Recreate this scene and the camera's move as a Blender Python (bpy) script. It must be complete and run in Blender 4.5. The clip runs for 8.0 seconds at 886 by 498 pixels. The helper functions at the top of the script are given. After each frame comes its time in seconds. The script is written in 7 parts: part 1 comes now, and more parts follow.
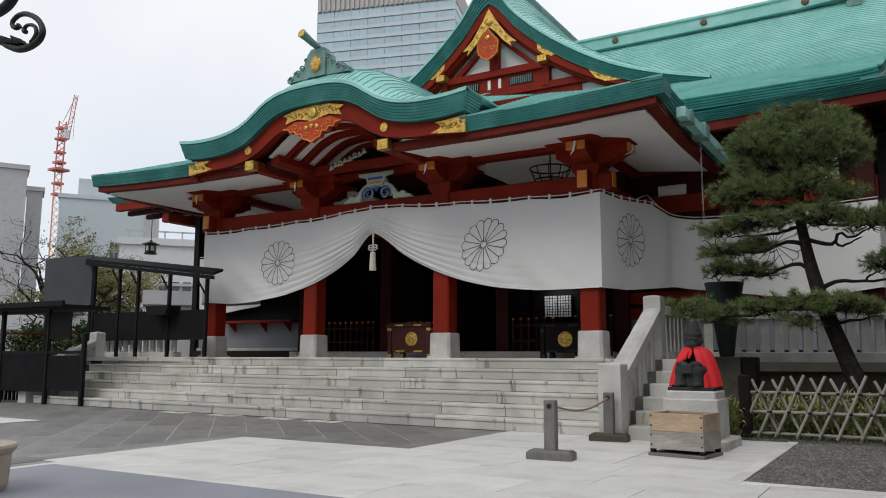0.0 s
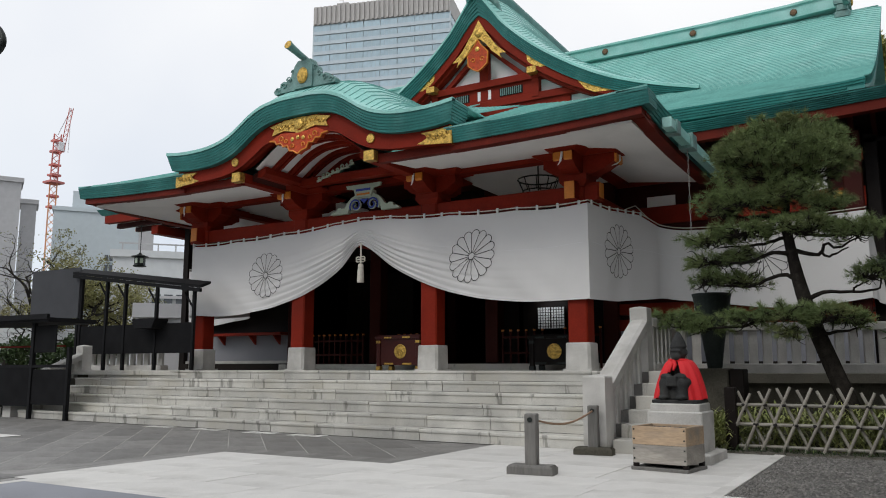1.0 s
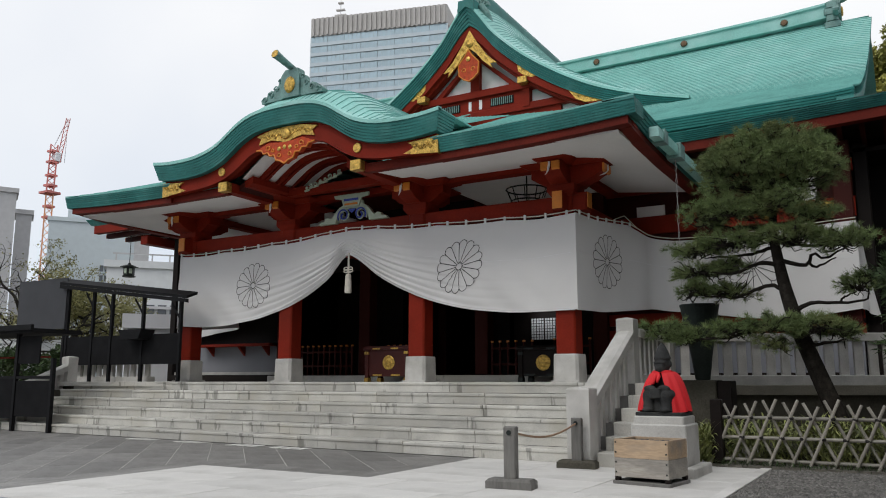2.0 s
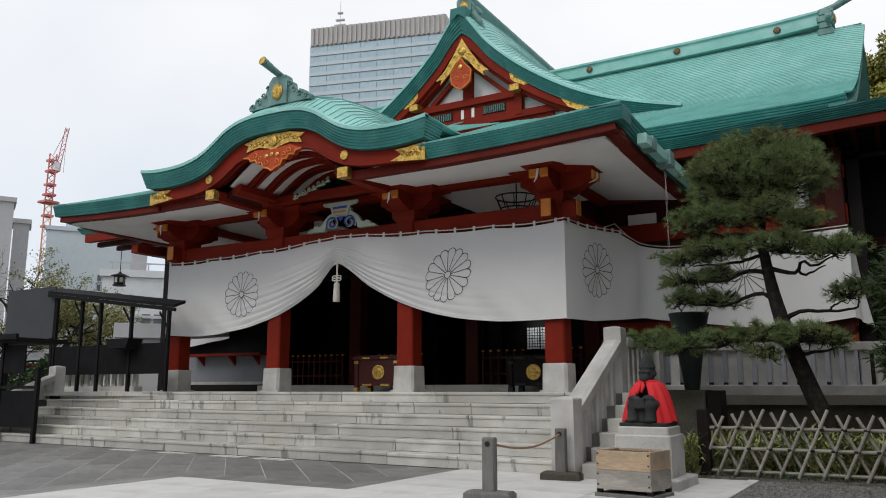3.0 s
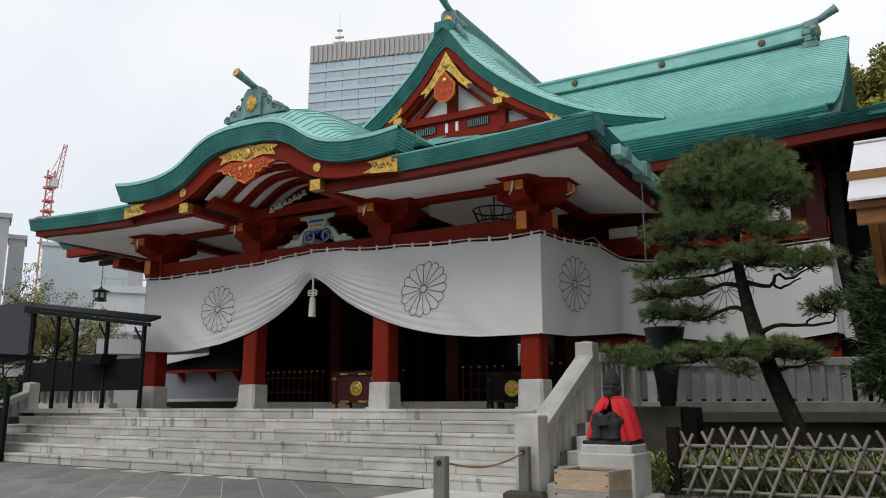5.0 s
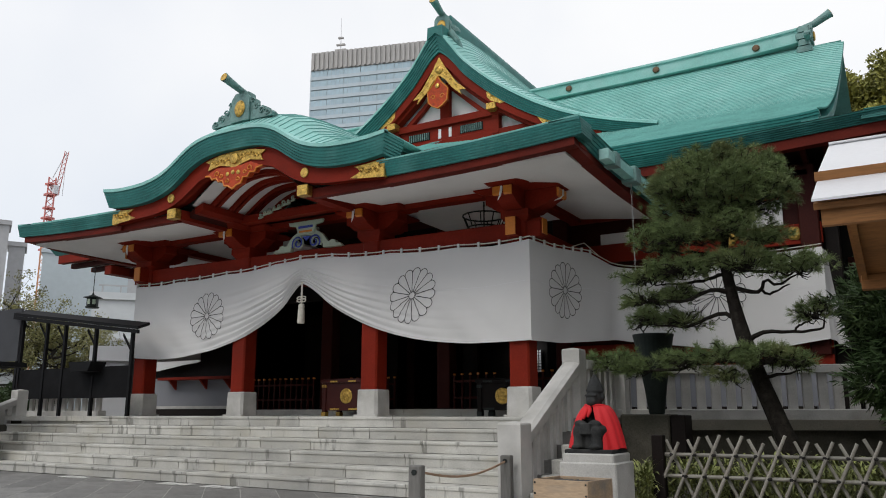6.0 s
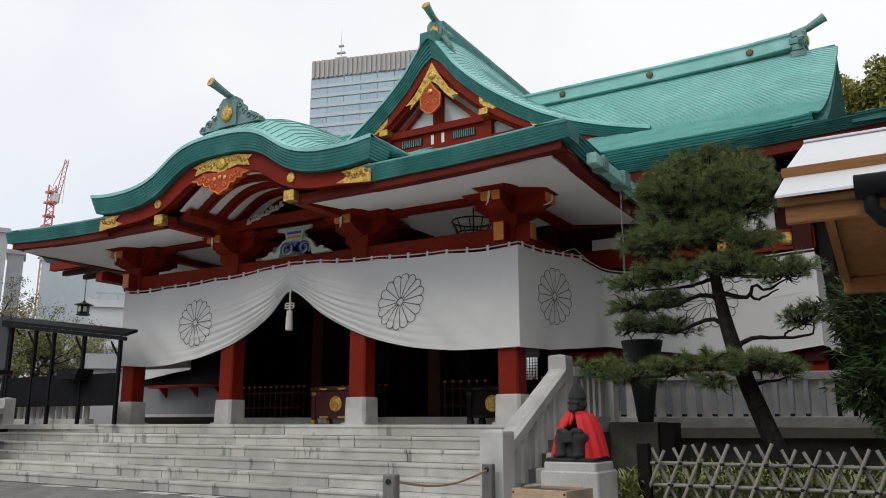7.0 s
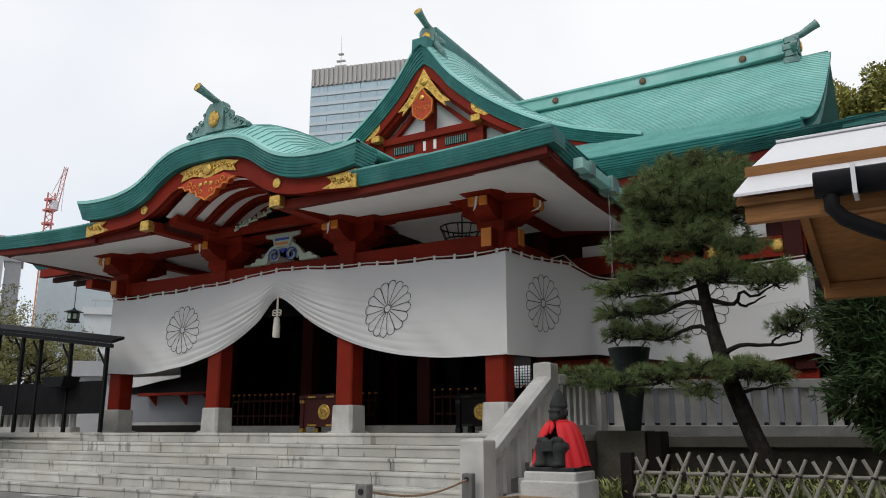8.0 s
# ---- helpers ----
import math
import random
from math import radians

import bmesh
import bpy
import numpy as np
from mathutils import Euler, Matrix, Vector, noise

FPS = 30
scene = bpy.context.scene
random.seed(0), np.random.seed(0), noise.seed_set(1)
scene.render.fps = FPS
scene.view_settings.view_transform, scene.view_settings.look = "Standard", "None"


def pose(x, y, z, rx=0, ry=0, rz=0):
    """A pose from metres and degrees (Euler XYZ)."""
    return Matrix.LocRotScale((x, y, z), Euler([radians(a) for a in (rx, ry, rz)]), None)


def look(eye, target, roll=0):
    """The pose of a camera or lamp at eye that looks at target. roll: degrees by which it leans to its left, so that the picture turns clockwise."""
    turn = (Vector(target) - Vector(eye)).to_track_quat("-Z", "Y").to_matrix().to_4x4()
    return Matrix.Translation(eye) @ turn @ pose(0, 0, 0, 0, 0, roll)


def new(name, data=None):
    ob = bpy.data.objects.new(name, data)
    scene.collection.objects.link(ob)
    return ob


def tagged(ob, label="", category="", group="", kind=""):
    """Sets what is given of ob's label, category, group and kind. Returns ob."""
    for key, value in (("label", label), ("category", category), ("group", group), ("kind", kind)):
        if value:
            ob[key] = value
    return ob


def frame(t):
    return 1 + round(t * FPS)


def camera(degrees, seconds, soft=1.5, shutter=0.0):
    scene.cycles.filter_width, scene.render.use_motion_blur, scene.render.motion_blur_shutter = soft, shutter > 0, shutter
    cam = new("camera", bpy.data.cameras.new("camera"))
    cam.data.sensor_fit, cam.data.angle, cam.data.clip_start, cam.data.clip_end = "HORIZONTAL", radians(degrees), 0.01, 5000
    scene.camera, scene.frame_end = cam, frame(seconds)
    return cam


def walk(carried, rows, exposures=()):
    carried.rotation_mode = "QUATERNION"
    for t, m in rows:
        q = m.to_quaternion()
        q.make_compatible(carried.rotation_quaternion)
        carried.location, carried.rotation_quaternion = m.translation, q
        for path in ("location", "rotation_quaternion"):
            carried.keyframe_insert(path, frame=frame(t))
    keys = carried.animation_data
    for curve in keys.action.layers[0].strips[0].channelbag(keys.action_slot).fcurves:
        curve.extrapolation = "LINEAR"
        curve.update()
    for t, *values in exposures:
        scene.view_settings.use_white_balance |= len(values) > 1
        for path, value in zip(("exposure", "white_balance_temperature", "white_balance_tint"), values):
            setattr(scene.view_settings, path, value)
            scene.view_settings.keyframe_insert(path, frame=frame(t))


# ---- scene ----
cam = camera(58.3, 8.0, soft=1.0)
PATH = [
    (0, (0.194, 0.119, 1.034), (-0.817, 1.823, 1.304), 0.2),
    (0.5, (0.247, 0.203, 1.041), (-0.759, 1.908, 1.325), 0.1),
    (1, (0.302, 0.293, 1.048), (-0.7, 1.998, 1.347), 0.0),
    (1.5, (0.357, 0.388, 1.053), (-0.64, 2.093, 1.366), 0.0),
    (3, (0.529, 0.75, 1.059), (-0.464, 2.45, 1.408), -0.0),
    (3.5, (0.593, 0.864, 1.057), (-0.398, 2.563, 1.417), -0.05),
    (4, (0.658, 0.982, 1.055), (-0.332, 2.68, 1.425), -0.0),
    (4.5, (0.732, 1.101, 1.053), (-0.258, 2.797, 1.433), 0.0),
    (6, (0.946, 1.465, 1.062), (-0.047, 3.152, 1.469), -0.0),
    (6.5, (1.008, 1.599, 1.064), (0.014, 3.284, 1.479), -0.0),
    (7, (1.068, 1.728, 1.059), (0.074, 3.41, 1.485), -0.05),
    (7.5, (1.138, 1.853, 1.055), (0.144, 3.532, 1.49), -0.05),
    (8, (1.192, 1.97, 1.06), (0.199, 3.649, 1.506), -0.0),
]
walk(cam, [(t, look(eye, target, roll)) for t, eye, target, roll in PATH], exposures=[(0, 0.0), (8, 0.0)])

# ---- light: a bright overcast sky, a very soft sun from the front left ----
world = bpy.data.worlds.new("overcast_sky")
scene.world = world
world.use_nodes = True
wn, wl = world.node_tree.nodes, world.node_tree.links
sky = wn.new("ShaderNodeTexSky")
sky.sky_type, sky.sun_disc = "NISHITA", False
SUN_EL, SUN_AZ = radians(48), radians(215)
sky.sun_elevation, sky.sun_rotation = SUN_EL, SUN_AZ
cloud = wn.new("ShaderNodeTexNoise")
cloud.inputs["Scale"].default_value = 1.6
cloud.inputs["Detail"].default_value = 5
ramp = wn.new("ShaderNodeValToRGB")
ramp.color_ramp.elements[0].position, ramp.color_ramp.elements[0].color = 0.3, (0.82, 0.85, 0.91, 1)
ramp.color_ramp.elements[1].position, ramp.color_ramp.elements[1].color = 0.62, (1.0, 1.0, 1.0, 1)
wl.new(cloud.outputs["Fac"], ramp.inputs["Fac"])
# cloud cover greys towards the horizon
wdir = wn.new("ShaderNodeTexCoord")
axes = wn.new("ShaderNodeSeparateXYZ")
wl.new(wdir.outputs["Generated"], axes.inputs[0])
rise = wn.new("ShaderNodeValToRGB")
rise.color_ramp.elements[0].position, rise.color_ramp.elements[0].color = 0.1, (0.76, 0.81, 0.88, 1)
rise.color_ramp.elements[1].position, rise.color_ramp.elements[1].color = 0.42, (1.0, 1.0, 1.0, 1)
wl.new(axes.outputs["Z"], rise.inputs["Fac"])
grade = wn.new("ShaderNodeMixRGB")
grade.blend_type = "MULTIPLY"
grade.inputs["Fac"].default_value = 1.0
wl.new(ramp.outputs[0], grade.inputs[1])
wl.new(rise.outputs[0], grade.inputs[2])
dim = wn.new("ShaderNodeMixRGB")
dim.blend_type = "MULTIPLY"
dim.inputs["Fac"].default_value = 1.0
dim.inputs[2].default_value = (0.1, 0.1, 0.1, 1)
wl.new(sky.outputs[0], dim.inputs[1])
veil = wn.new("ShaderNodeMixRGB")
veil.inputs["Fac"].default_value = 0.9
wl.new(dim.outputs[0], veil.inputs[1])
wl.new(grade.outputs[0], veil.inputs[2])
bg = wn["Background"]
bg.inputs["Strength"].default_value = 1.07
wl.new(veil.outputs[0], bg.inputs["Color"])
sun = new("sun", bpy.data.lights.new("sun", "SUN"))
sun.data.energy, sun.data.angle, sun.data.color = 0.9, radians(20), (1.0, 0.97, 0.92)
sun.matrix_world = look((-6, -10, 14), (-4, 4, 0))

# ---- materials ----
def mat(name, col, rough=0.6, metal=0.0, var=0.25, scale=3.0, fine=40.0, bump=0.15, stain=None, stain_amt=0.5,
        stain_scale=0.8, island=0.0, objrand=0.0, stretch=(1, 1, 1), spec=0.5, streak=None, streak_amt=0.5):
    """A surface with broad and fine variation, a stain colour and fine relief."""
    m = bpy.data.materials.new(name)
    m.use_nodes = True
    n, k = m.node_tree.nodes, m.node_tree.links
    b = n["Principled BSDF"]
    tc = n.new("ShaderNodeTexCoord")
    mp = n.new("ShaderNodeMapping")
    mp.inputs["Scale"].default_value = stretch
    k.new(tc.outputs["Object"], mp.inputs["Vector"])
    a = n.new("ShaderNodeTexNoise")
    a.inputs["Scale"].default_value, a.inputs["Detail"].default_value = scale, 4
    f = n.new("ShaderNodeTexNoise")
    f.inputs["Scale"].default_value, f.inputs["Detail"].default_value = fine, 3
    for t in (a, f):
        k.new(mp.outputs[0], t.inputs["Vector"])
    add = n.new("ShaderNodeMath")
    add.operation = "MULTIPLY_ADD"
    add.inputs[1].default_value = 0.45
    k.new(f.outputs["Fac"], add.inputs[0])
    half = n.new("ShaderNodeMath")
    half.operation = "MULTIPLY"
    half.inputs[1].default_value = 0.55
    k.new(a.outputs["Fac"], half.inputs[0])
    k.new(half.outputs[0], add.inputs[2])
    r = n.new("ShaderNodeValToRGB")
    e = r.color_ramp.elements
    e[0].position, e[1].position = 0.32, 0.68
    e[0].color = (*[c * (1 - var) for c in col], 1)
    e[1].color = (*[min(1, c * (1 + var)) for c in col], 1)
    k.new(add.outputs[0], r.inputs["Fac"])
    out = r.outputs["Color"]
    if stain:
        s = n.new("ShaderNodeTexNoise")
        s.inputs["Scale"].default_value, s.inputs["Detail"].default_value = stain_scale, 6
        k.new(mp.outputs[0], s.inputs["Vector"])
        sr = n.new("ShaderNodeValToRGB")
        sr.color_ramp.elements[0].position, sr.color_ramp.elements[1].position = 0.5, 0.72
        k.new(s.outputs["Fac"], sr.inputs["Fac"])
        sm = n.new("ShaderNodeMath")
        sm.operation = "MULTIPLY"
        sm.inputs[1].default_value = stain_amt
        k.new(sr.outputs["Color"], sm.inputs[0])
        mx = n.new("ShaderNodeMixRGB")
        mx.inputs[2].default_value = (*stain, 1)
        k.new(sm.outputs[0], mx.inputs["Fac"])
        k.new(out, mx.inputs[1])
        out = mx.outputs[0]
    if streak:
        sp = n.new("ShaderNodeMapping")
        sp.inputs["Scale"].default_value = (5.5, 5.5, 0.9)
        k.new(tc.outputs["Object"], sp.inputs["Vector"])
        sn = n.new("ShaderNodeTexNoise")
        sn.inputs["Scale"].default_value, sn.inputs["Detail"].default_value, sn.inputs["Roughness"].default_value = 1.0, 4, 0.6
        k.new(sp.outputs[0], sn.inputs["Vector"])
        sc = n.new("ShaderNodeValToRGB")
        sc.color_ramp.elements[0].position, sc.color_ramp.elements[1].position = 0.595, 0.645
        k.new(sn.outputs["Fac"], sc.inputs["Fac"])
        sa = n.new("ShaderNodeMath")
        sa.operation = "MULTIPLY"
        sa.inputs[1].default_value = streak_amt
        k.new(sc.outputs["Color"], sa.inputs[0])
        sx = n.new("ShaderNodeMixRGB")
        sx.inputs[2].default_value = (*streak, 1)
        k.new(sa.outputs[0], sx.inputs["Fac"])
        k.new(out, sx.inputs[1])
        out = sx.outputs[0]
    if island or objrand:
        src = n.new("ShaderNodeNewGeometry").outputs["Random Per Island"] if island else n.new("ShaderNodeObjectInfo").outputs["Random"]
        amt = island or objrand
        mr = n.new("ShaderNodeMapRange")
        mr.inputs["To Min"].default_value, mr.inputs["To Max"].default_value = 1 - amt, 1 + amt
        k.new(src, mr.inputs["Value"])
        hs = n.new("ShaderNodeHueSaturation")
        k.new(mr.outputs[0], hs.inputs["Value"])
        k.new(out, hs.inputs["Color"])
        out = hs.outputs[0]
    k.new(out, b.inputs["Base Color"])
    b.inputs["Roughness"].default_value, b.inputs["Metallic"].default_value = rough, metal
    b.inputs["Specular IOR Level"].default_value = spec
    if bump:
        bp = n.new("ShaderNodeBump")
        bp.inputs["Strength"].default_value, bp.inputs["Distance"].default_value = bump, 0.01
        k.new(add.outputs[0], bp.inputs["Height"])
        k.new(bp.outputs[0], b.inputs["Normal"])
    return m


# Darker copper for the lips, painting the shadow line under each course.
M_SEAM_SHADE = mat("verdigris_copper_seam_shade", (0.15, 0.385, 0.35), 0.5, 0.0, 0.25, 2.0, 30, 0.1, spec=0.3)
M_ROOF = mat("verdigris_copper", (0.25, 0.535, 0.485), 0.5, 0.0, 0.2, 1.2, 25, 0.1, (0.42, 0.66, 0.63), 0.8, 1.1, objrand=0.07, spec=0.35)
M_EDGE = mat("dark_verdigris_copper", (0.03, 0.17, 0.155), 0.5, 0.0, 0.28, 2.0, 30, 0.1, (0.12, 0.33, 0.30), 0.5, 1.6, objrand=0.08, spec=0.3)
M_BRONZE = mat("brown_bronze", (0.13, 0.075, 0.04), 0.5, 0.5, 0.3, 20, 60, 0.3)
M_ONI = mat("weathered_copper_ornament", (0.15, 0.27, 0.25), 0.5, 0.1, 0.3, 6, 40, 0.3, (0.07, 0.13, 0.12), 0.6, 4)
M_RED = mat("vermilion_lacquer", (0.20, 0.0165, 0.0065), 0.6, 0.0, 0.22, 1.5, 30, 0.08, (0.11, 0.013, 0.006), 0.5, 1.0, spec=0.12)
M_VERM = mat("bright_vermilion_paint", (0.46, 0.055, 0.012), 0.5, 0.0, 0.3, 14, 40, 0.3, (0.16, 0.02, 0.008), 0.5, 9, spec=0.25)
M_FASCIA = mat("brown_red_lacquer", (0.125, 0.0135, 0.007), 0.6, 0.0, 0.25, 1.5, 30, 0.08, (0.06, 0.009, 0.005), 0.5, 1.0, spec=0.12)
# Red wood of recessed parts, their shade put into a darker colour.
M_SHADERED = mat("shaded_red_wood", (0.045, 0.007, 0.0045), 0.6, 0.0, 0.25, 2, 30, 0.1, spec=0.15)
M_OCHRE = mat("orange_yellow_paint", (0.62, 0.20, 0.016), 0.5, 0.0, 0.15, 5, 40, 0.05)
M_WHITE = mat("white_plaster", (0.80, 0.79, 0.78), 0.85, 0.0, 0.05, 1.5, 40, 0.05, (0.62, 0.61, 0.59), 0.4, 0.6, spec=0.2)
# The stain colour here paints the shaded recesses of the gilt relief.
M_GOLD = mat("gilt_metal_shaded_relief", (0.58, 0.37, 0.085), 0.36, 0.75, 0.45, 22, 45, 1.0, (0.13, 0.075, 0.02), 0.75, 16)
M_CLOTH = mat("white_curtain_cloth", (0.66, 0.655, 0.65), 0.9, 0.0, 0.03, 1.0, 120, 0.06, (0.56, 0.555, 0.55), 0.35, 0.7, spec=0.15)
M_INK = mat("black_dye", (0.03, 0.03, 0.032), 0.8, 0.0, 0.2)
M_CORD = mat("pale_cord", (0.60, 0.57, 0.50), 0.8, 0.0, 0.15, 20, 90, 0.2)
M_GRANITE = mat("pale_granite", (0.50, 0.49, 0.465), 0.75, 0.0, 0.24, 3.0, 90, 0.4, (0.27, 0.26, 0.23), 0.6, 1.7, objrand=0.08)
M_STEP = mat("weathered_granite_steps", (0.48, 0.47, 0.435), 0.75, 0.0, 0.34, 2.2, 95, 0.5, (0.25, 0.225, 0.165), 0.55, 1.1, objrand=0.13, streak=(0.10, 0.098, 0.082), streak_amt=0.6)
M_PAVE = mat("dark_stone_paving", (0.19, 0.185, 0.175), 0.55, 0.0, 0.4, 2.2, 34, 0.4, (0.085, 0.08, 0.076), 0.8, 1.6, objrand=0.2, stretch=(1.6, 0.6, 1))
M_LIGHTPAVE = mat("pale_stone_paving", (0.61, 0.60, 0.575), 0.7, 0.0, 0.13, 1.8, 60, 0.2, (0.34, 0.33, 0.31), 0.6, 1.3, objrand=0.07)
M_GREY = mat("grey_stone_paving", (0.24, 0.25, 0.28), 0.7, 0.0, 0.12, 1.2, 70, 0.15, (0.17, 0.175, 0.19), 0.5, 0.8, objrand=0.05)
M_JOINT = mat("mortar_joint", (0.15, 0.145, 0.135), 0.9, 0.0, 0.25, 5, 60, 0.3)
M_PALEJOINT = mat("pale_mortar_joint", (0.44, 0.43, 0.40), 0.9, 0.0, 0.3, 3, 60, 0.3)
M_GROUND = mat("packed_earth", (0.15, 0.14, 0.12), 0.95, 0.0, 0.3, 2, 50, 0.5)
M_GRAVEL = mat("grey_gravel", (0.15, 0.145, 0.135), 0.9, 0.0, 0.3, 5, 90, 0.4, (0.10, 0.095, 0.085), 0.5, 1.5, island=0.45)
M_BLACK = mat("black_painted_steel", (0.008, 0.008, 0.009), 0.7, 0.0, 0.3, 4, 50, 0.1, spec=0.15)
M_PANEL = mat("dark_grey_panel", (0.06, 0.062, 0.068), 0.7, 0.0, 0.15, 2, 50, 0.08, spec=0.2)
M_MESH = mat("black_perforated_panel", (0.010, 0.010, 0.011), 0.8, 0.0, 0.4, 3, 60, 0.2, spec=0.1)
M_WOODGREY = mat("weathered_grey_wood", (0.16, 0.155, 0.145), 0.8, 0.0, 0.3, 6, 40, 0.4, (0.08, 0.078, 0.07), 0.5, 3, stretch=(1, 1, 0.15))
M_WOODRAW = mat("weathered_cedar_boards", (0.40, 0.29, 0.19), 0.75, 0.0, 0.3, 4, 40, 0.4, (0.20, 0.19, 0.175), 0.85, 3.5, stretch=(0.3, 1, 1.6))
M_WOODPALE = mat("grey_weathered_boards", (0.33, 0.305, 0.27), 0.8, 0.0, 0.3, 5, 40, 0.4, (0.18, 0.17, 0.155), 0.7, 3, stretch=(0.3, 1, 2))
M_CEDAR = mat("fresh_cedar", (0.30, 0.135, 0.045), 0.65, 0.0, 0.3, 3, 40, 0.2, (0.17, 0.075, 0.027), 0.5, 2, stretch=(0.3, 0.3, 3), spec=0.25)
M_BAMBOO = mat("old_bamboo", (0.27, 0.255, 0.22), 0.6, 0.0, 0.25, 6, 50, 0.2, (0.13, 0.115, 0.09), 0.6, 5, objrand=0.2)
M_TWINE = mat("black_twine", (0.015, 0.013, 0.012), 0.9, 0.0, 0.3)
M_ROPE = mat("brown_rope", (0.30, 0.20, 0.13), 0.9, 0.0, 0.3, 30, 90, 0.5)
M_STATUE = mat("dark_statue_stone", (0.028, 0.029, 0.029), 0.8, 0.0, 0.45, 7, 60, 0.7, (0.07, 0.07, 0.066), 0.5, 5, spec=0.2)
M_CAPE = mat("red_cloth", (0.62, 0.012, 0.018), 0.7, 0.0, 0.1, 4, 90, 0.1)
M_MOSS = mat("mossy_old_stone", (0.085, 0.08, 0.065), 0.95, 0.0, 0.4, 4, 50, 0.6, (0.035, 0.037, 0.024), 0.7, 2, spec=0.1)
M_LEDGE = mat("brown_weathered_granite", (0.20, 0.185, 0.15), 0.85, 0.0, 0.3, 3, 60, 0.4, (0.09, 0.09, 0.065), 0.6, 1.5, spec=0.2)
M_POT = mat("dark_green_bronze", (0.018, 0.025, 0.022), 0.6, 0.2, 0.3, 5, 40, 0.2, spec=0.25)
M_BARK = mat("pine_bark", (0.018, 0.0155, 0.013), 0.95, 0.0, 0.5, 14, 60, 1.0, (0.05, 0.045, 0.037), 0.5, 9, spec=0.1)
M_NEEDLE = mat("pine_needles", (0.145, 0.195, 0.075), 0.6, 0.0, 0.4, 1.5, 20, 0, (0.20, 0.20, 0.085), 0.5, 2.0, island=0.4, spec=0.2)
M_SHRUB = mat("shrub_leaves", (0.036, 0.062, 0.022), 0.6, 0.0, 0.35, 1.5, 20, 0, (0.075, 0.10, 0.03), 0.5, 2.0, island=0.4, spec=0.2)
M_GRASS = mat("striped_bamboo_grass", (0.20, 0.22, 0.07), 0.6, 0.0, 0.4, 2, 20, 0, (0.08, 0.12, 0.03), 0.6, 3.0, island=0.45)
M_LEAF = mat("young_leaves", (0.20, 0.19, 0.06), 0.6, 0.0, 0.3, 2, 20, 0, (0.19, 0.21, 0.08), 0.5, 2.0, island=0.35)
M_FARLEAF = mat("autumn_wood_leaves", (0.26, 0.245, 0.05), 0.7, 0.0, 0.4, 0.3, 8, 0, (0.11, 0.13, 0.03), 0.6, 0.5, island=0.45)
# Dark surface of the unseen walls added to block sky light.
M_LIGHTBLOCK = mat("dark_light_block", (0.10, 0.085, 0.07), 0.8, 0.0, 0.3, 2, 30, 0.2)
# Near-black for dark timber, and for shade painted into hall and under-eaves.
M_INNER = mat("dark_timber_and_shade", (0.010, 0.007, 0.006), 0.6, 0.0, 0.3, 3, 30, 0.1, spec=0.15)
M_FLOORWOOD = mat("shade_dark_floor_boards", (0.015, 0.011, 0.009), 0.6, 0.0, 0.3, 3, 30, 0.1, spec=0.15)
M_BOXRED = mat("dark_red_lacquer_box", (0.055, 0.009, 0.007), 0.45, 0.0, 0.2, 3, 30, 0.08, spec=0.3)
M_BLUE = mat("cobalt_paint", (0.03, 0.06, 0.36), 0.5, 0.0, 0.2)
M_PALEGREEN = mat("pale_green_paint", (0.40, 0.47, 0.37), 0.6, 0.0, 0.15, 5, 50, 0.1)
# Wing walls' shade is put into this darker blue-grey base colour.
M_SHADEWALL = mat("shade_grey_wall", (0.22, 0.225, 0.25), 0.85, 0.0, 0.08, 1.5, 40, 0.06)
M_PAPER = mat("paper_screen", (0.55, 0.56, 0.57), 0.9, 0.0, 0.05)
M_GLASS = mat("tower_glass", (0.40, 0.53, 0.60), 0.35, 0.0, 0.2, 0.12, 0.6, 0, objrand=0.10)
M_TOWER = mat("tower_aluminium", (0.50, 0.575, 0.62), 0.6, 0.0, 0.08, 0.05, 1, 0)
M_TOWERCAP = mat("tower_screen_metal", (0.44, 0.425, 0.41), 0.7, 0.0, 0.1, 0.05, 1, 0)
# Haze is put into these two far colours by lightening them.
M_FARGREY = mat("far_hazed_grey_concrete", (0.45, 0.45, 0.46), 0.9, 0.0, 0.1, 0.1, 2, 0)
M_FARBLUE = mat("far_hazed_blue_grey_cladding", (0.50, 0.56, 0.59), 0.7, 0.0, 0.06, 0.1, 2, 0)
M_FARWHITE = mat("far_white_wall", (0.62, 0.64, 0.65), 0.8, 0.0, 0.08, 0.15, 2, 0)
M_DARKGLASS = mat("dark_window_glass", (0.08, 0.09, 0.10), 0.2, 0.0, 0.2, 0.5, 4, 0)
M_CRANE = mat("red_white_crane_steel", (0.58, 0.19, 0.17), 0.6, 0.0, 0.3, 0.3, 3, 0)
M_CRANEOR = mat("orange_crane_mast", (0.65, 0.30, 0.15), 0.6, 0.0, 0.2, 0.3, 3, 0)
M_STEELWHITE = mat("white_sheet_metal", (0.72, 0.72, 0.74), 0.4, 0.1, 0.05, 2, 40, 0.05)
M_IRON = mat("dark_wrought_iron", (0.02, 0.025, 0.023), 0.5, 0.5, 0.3)


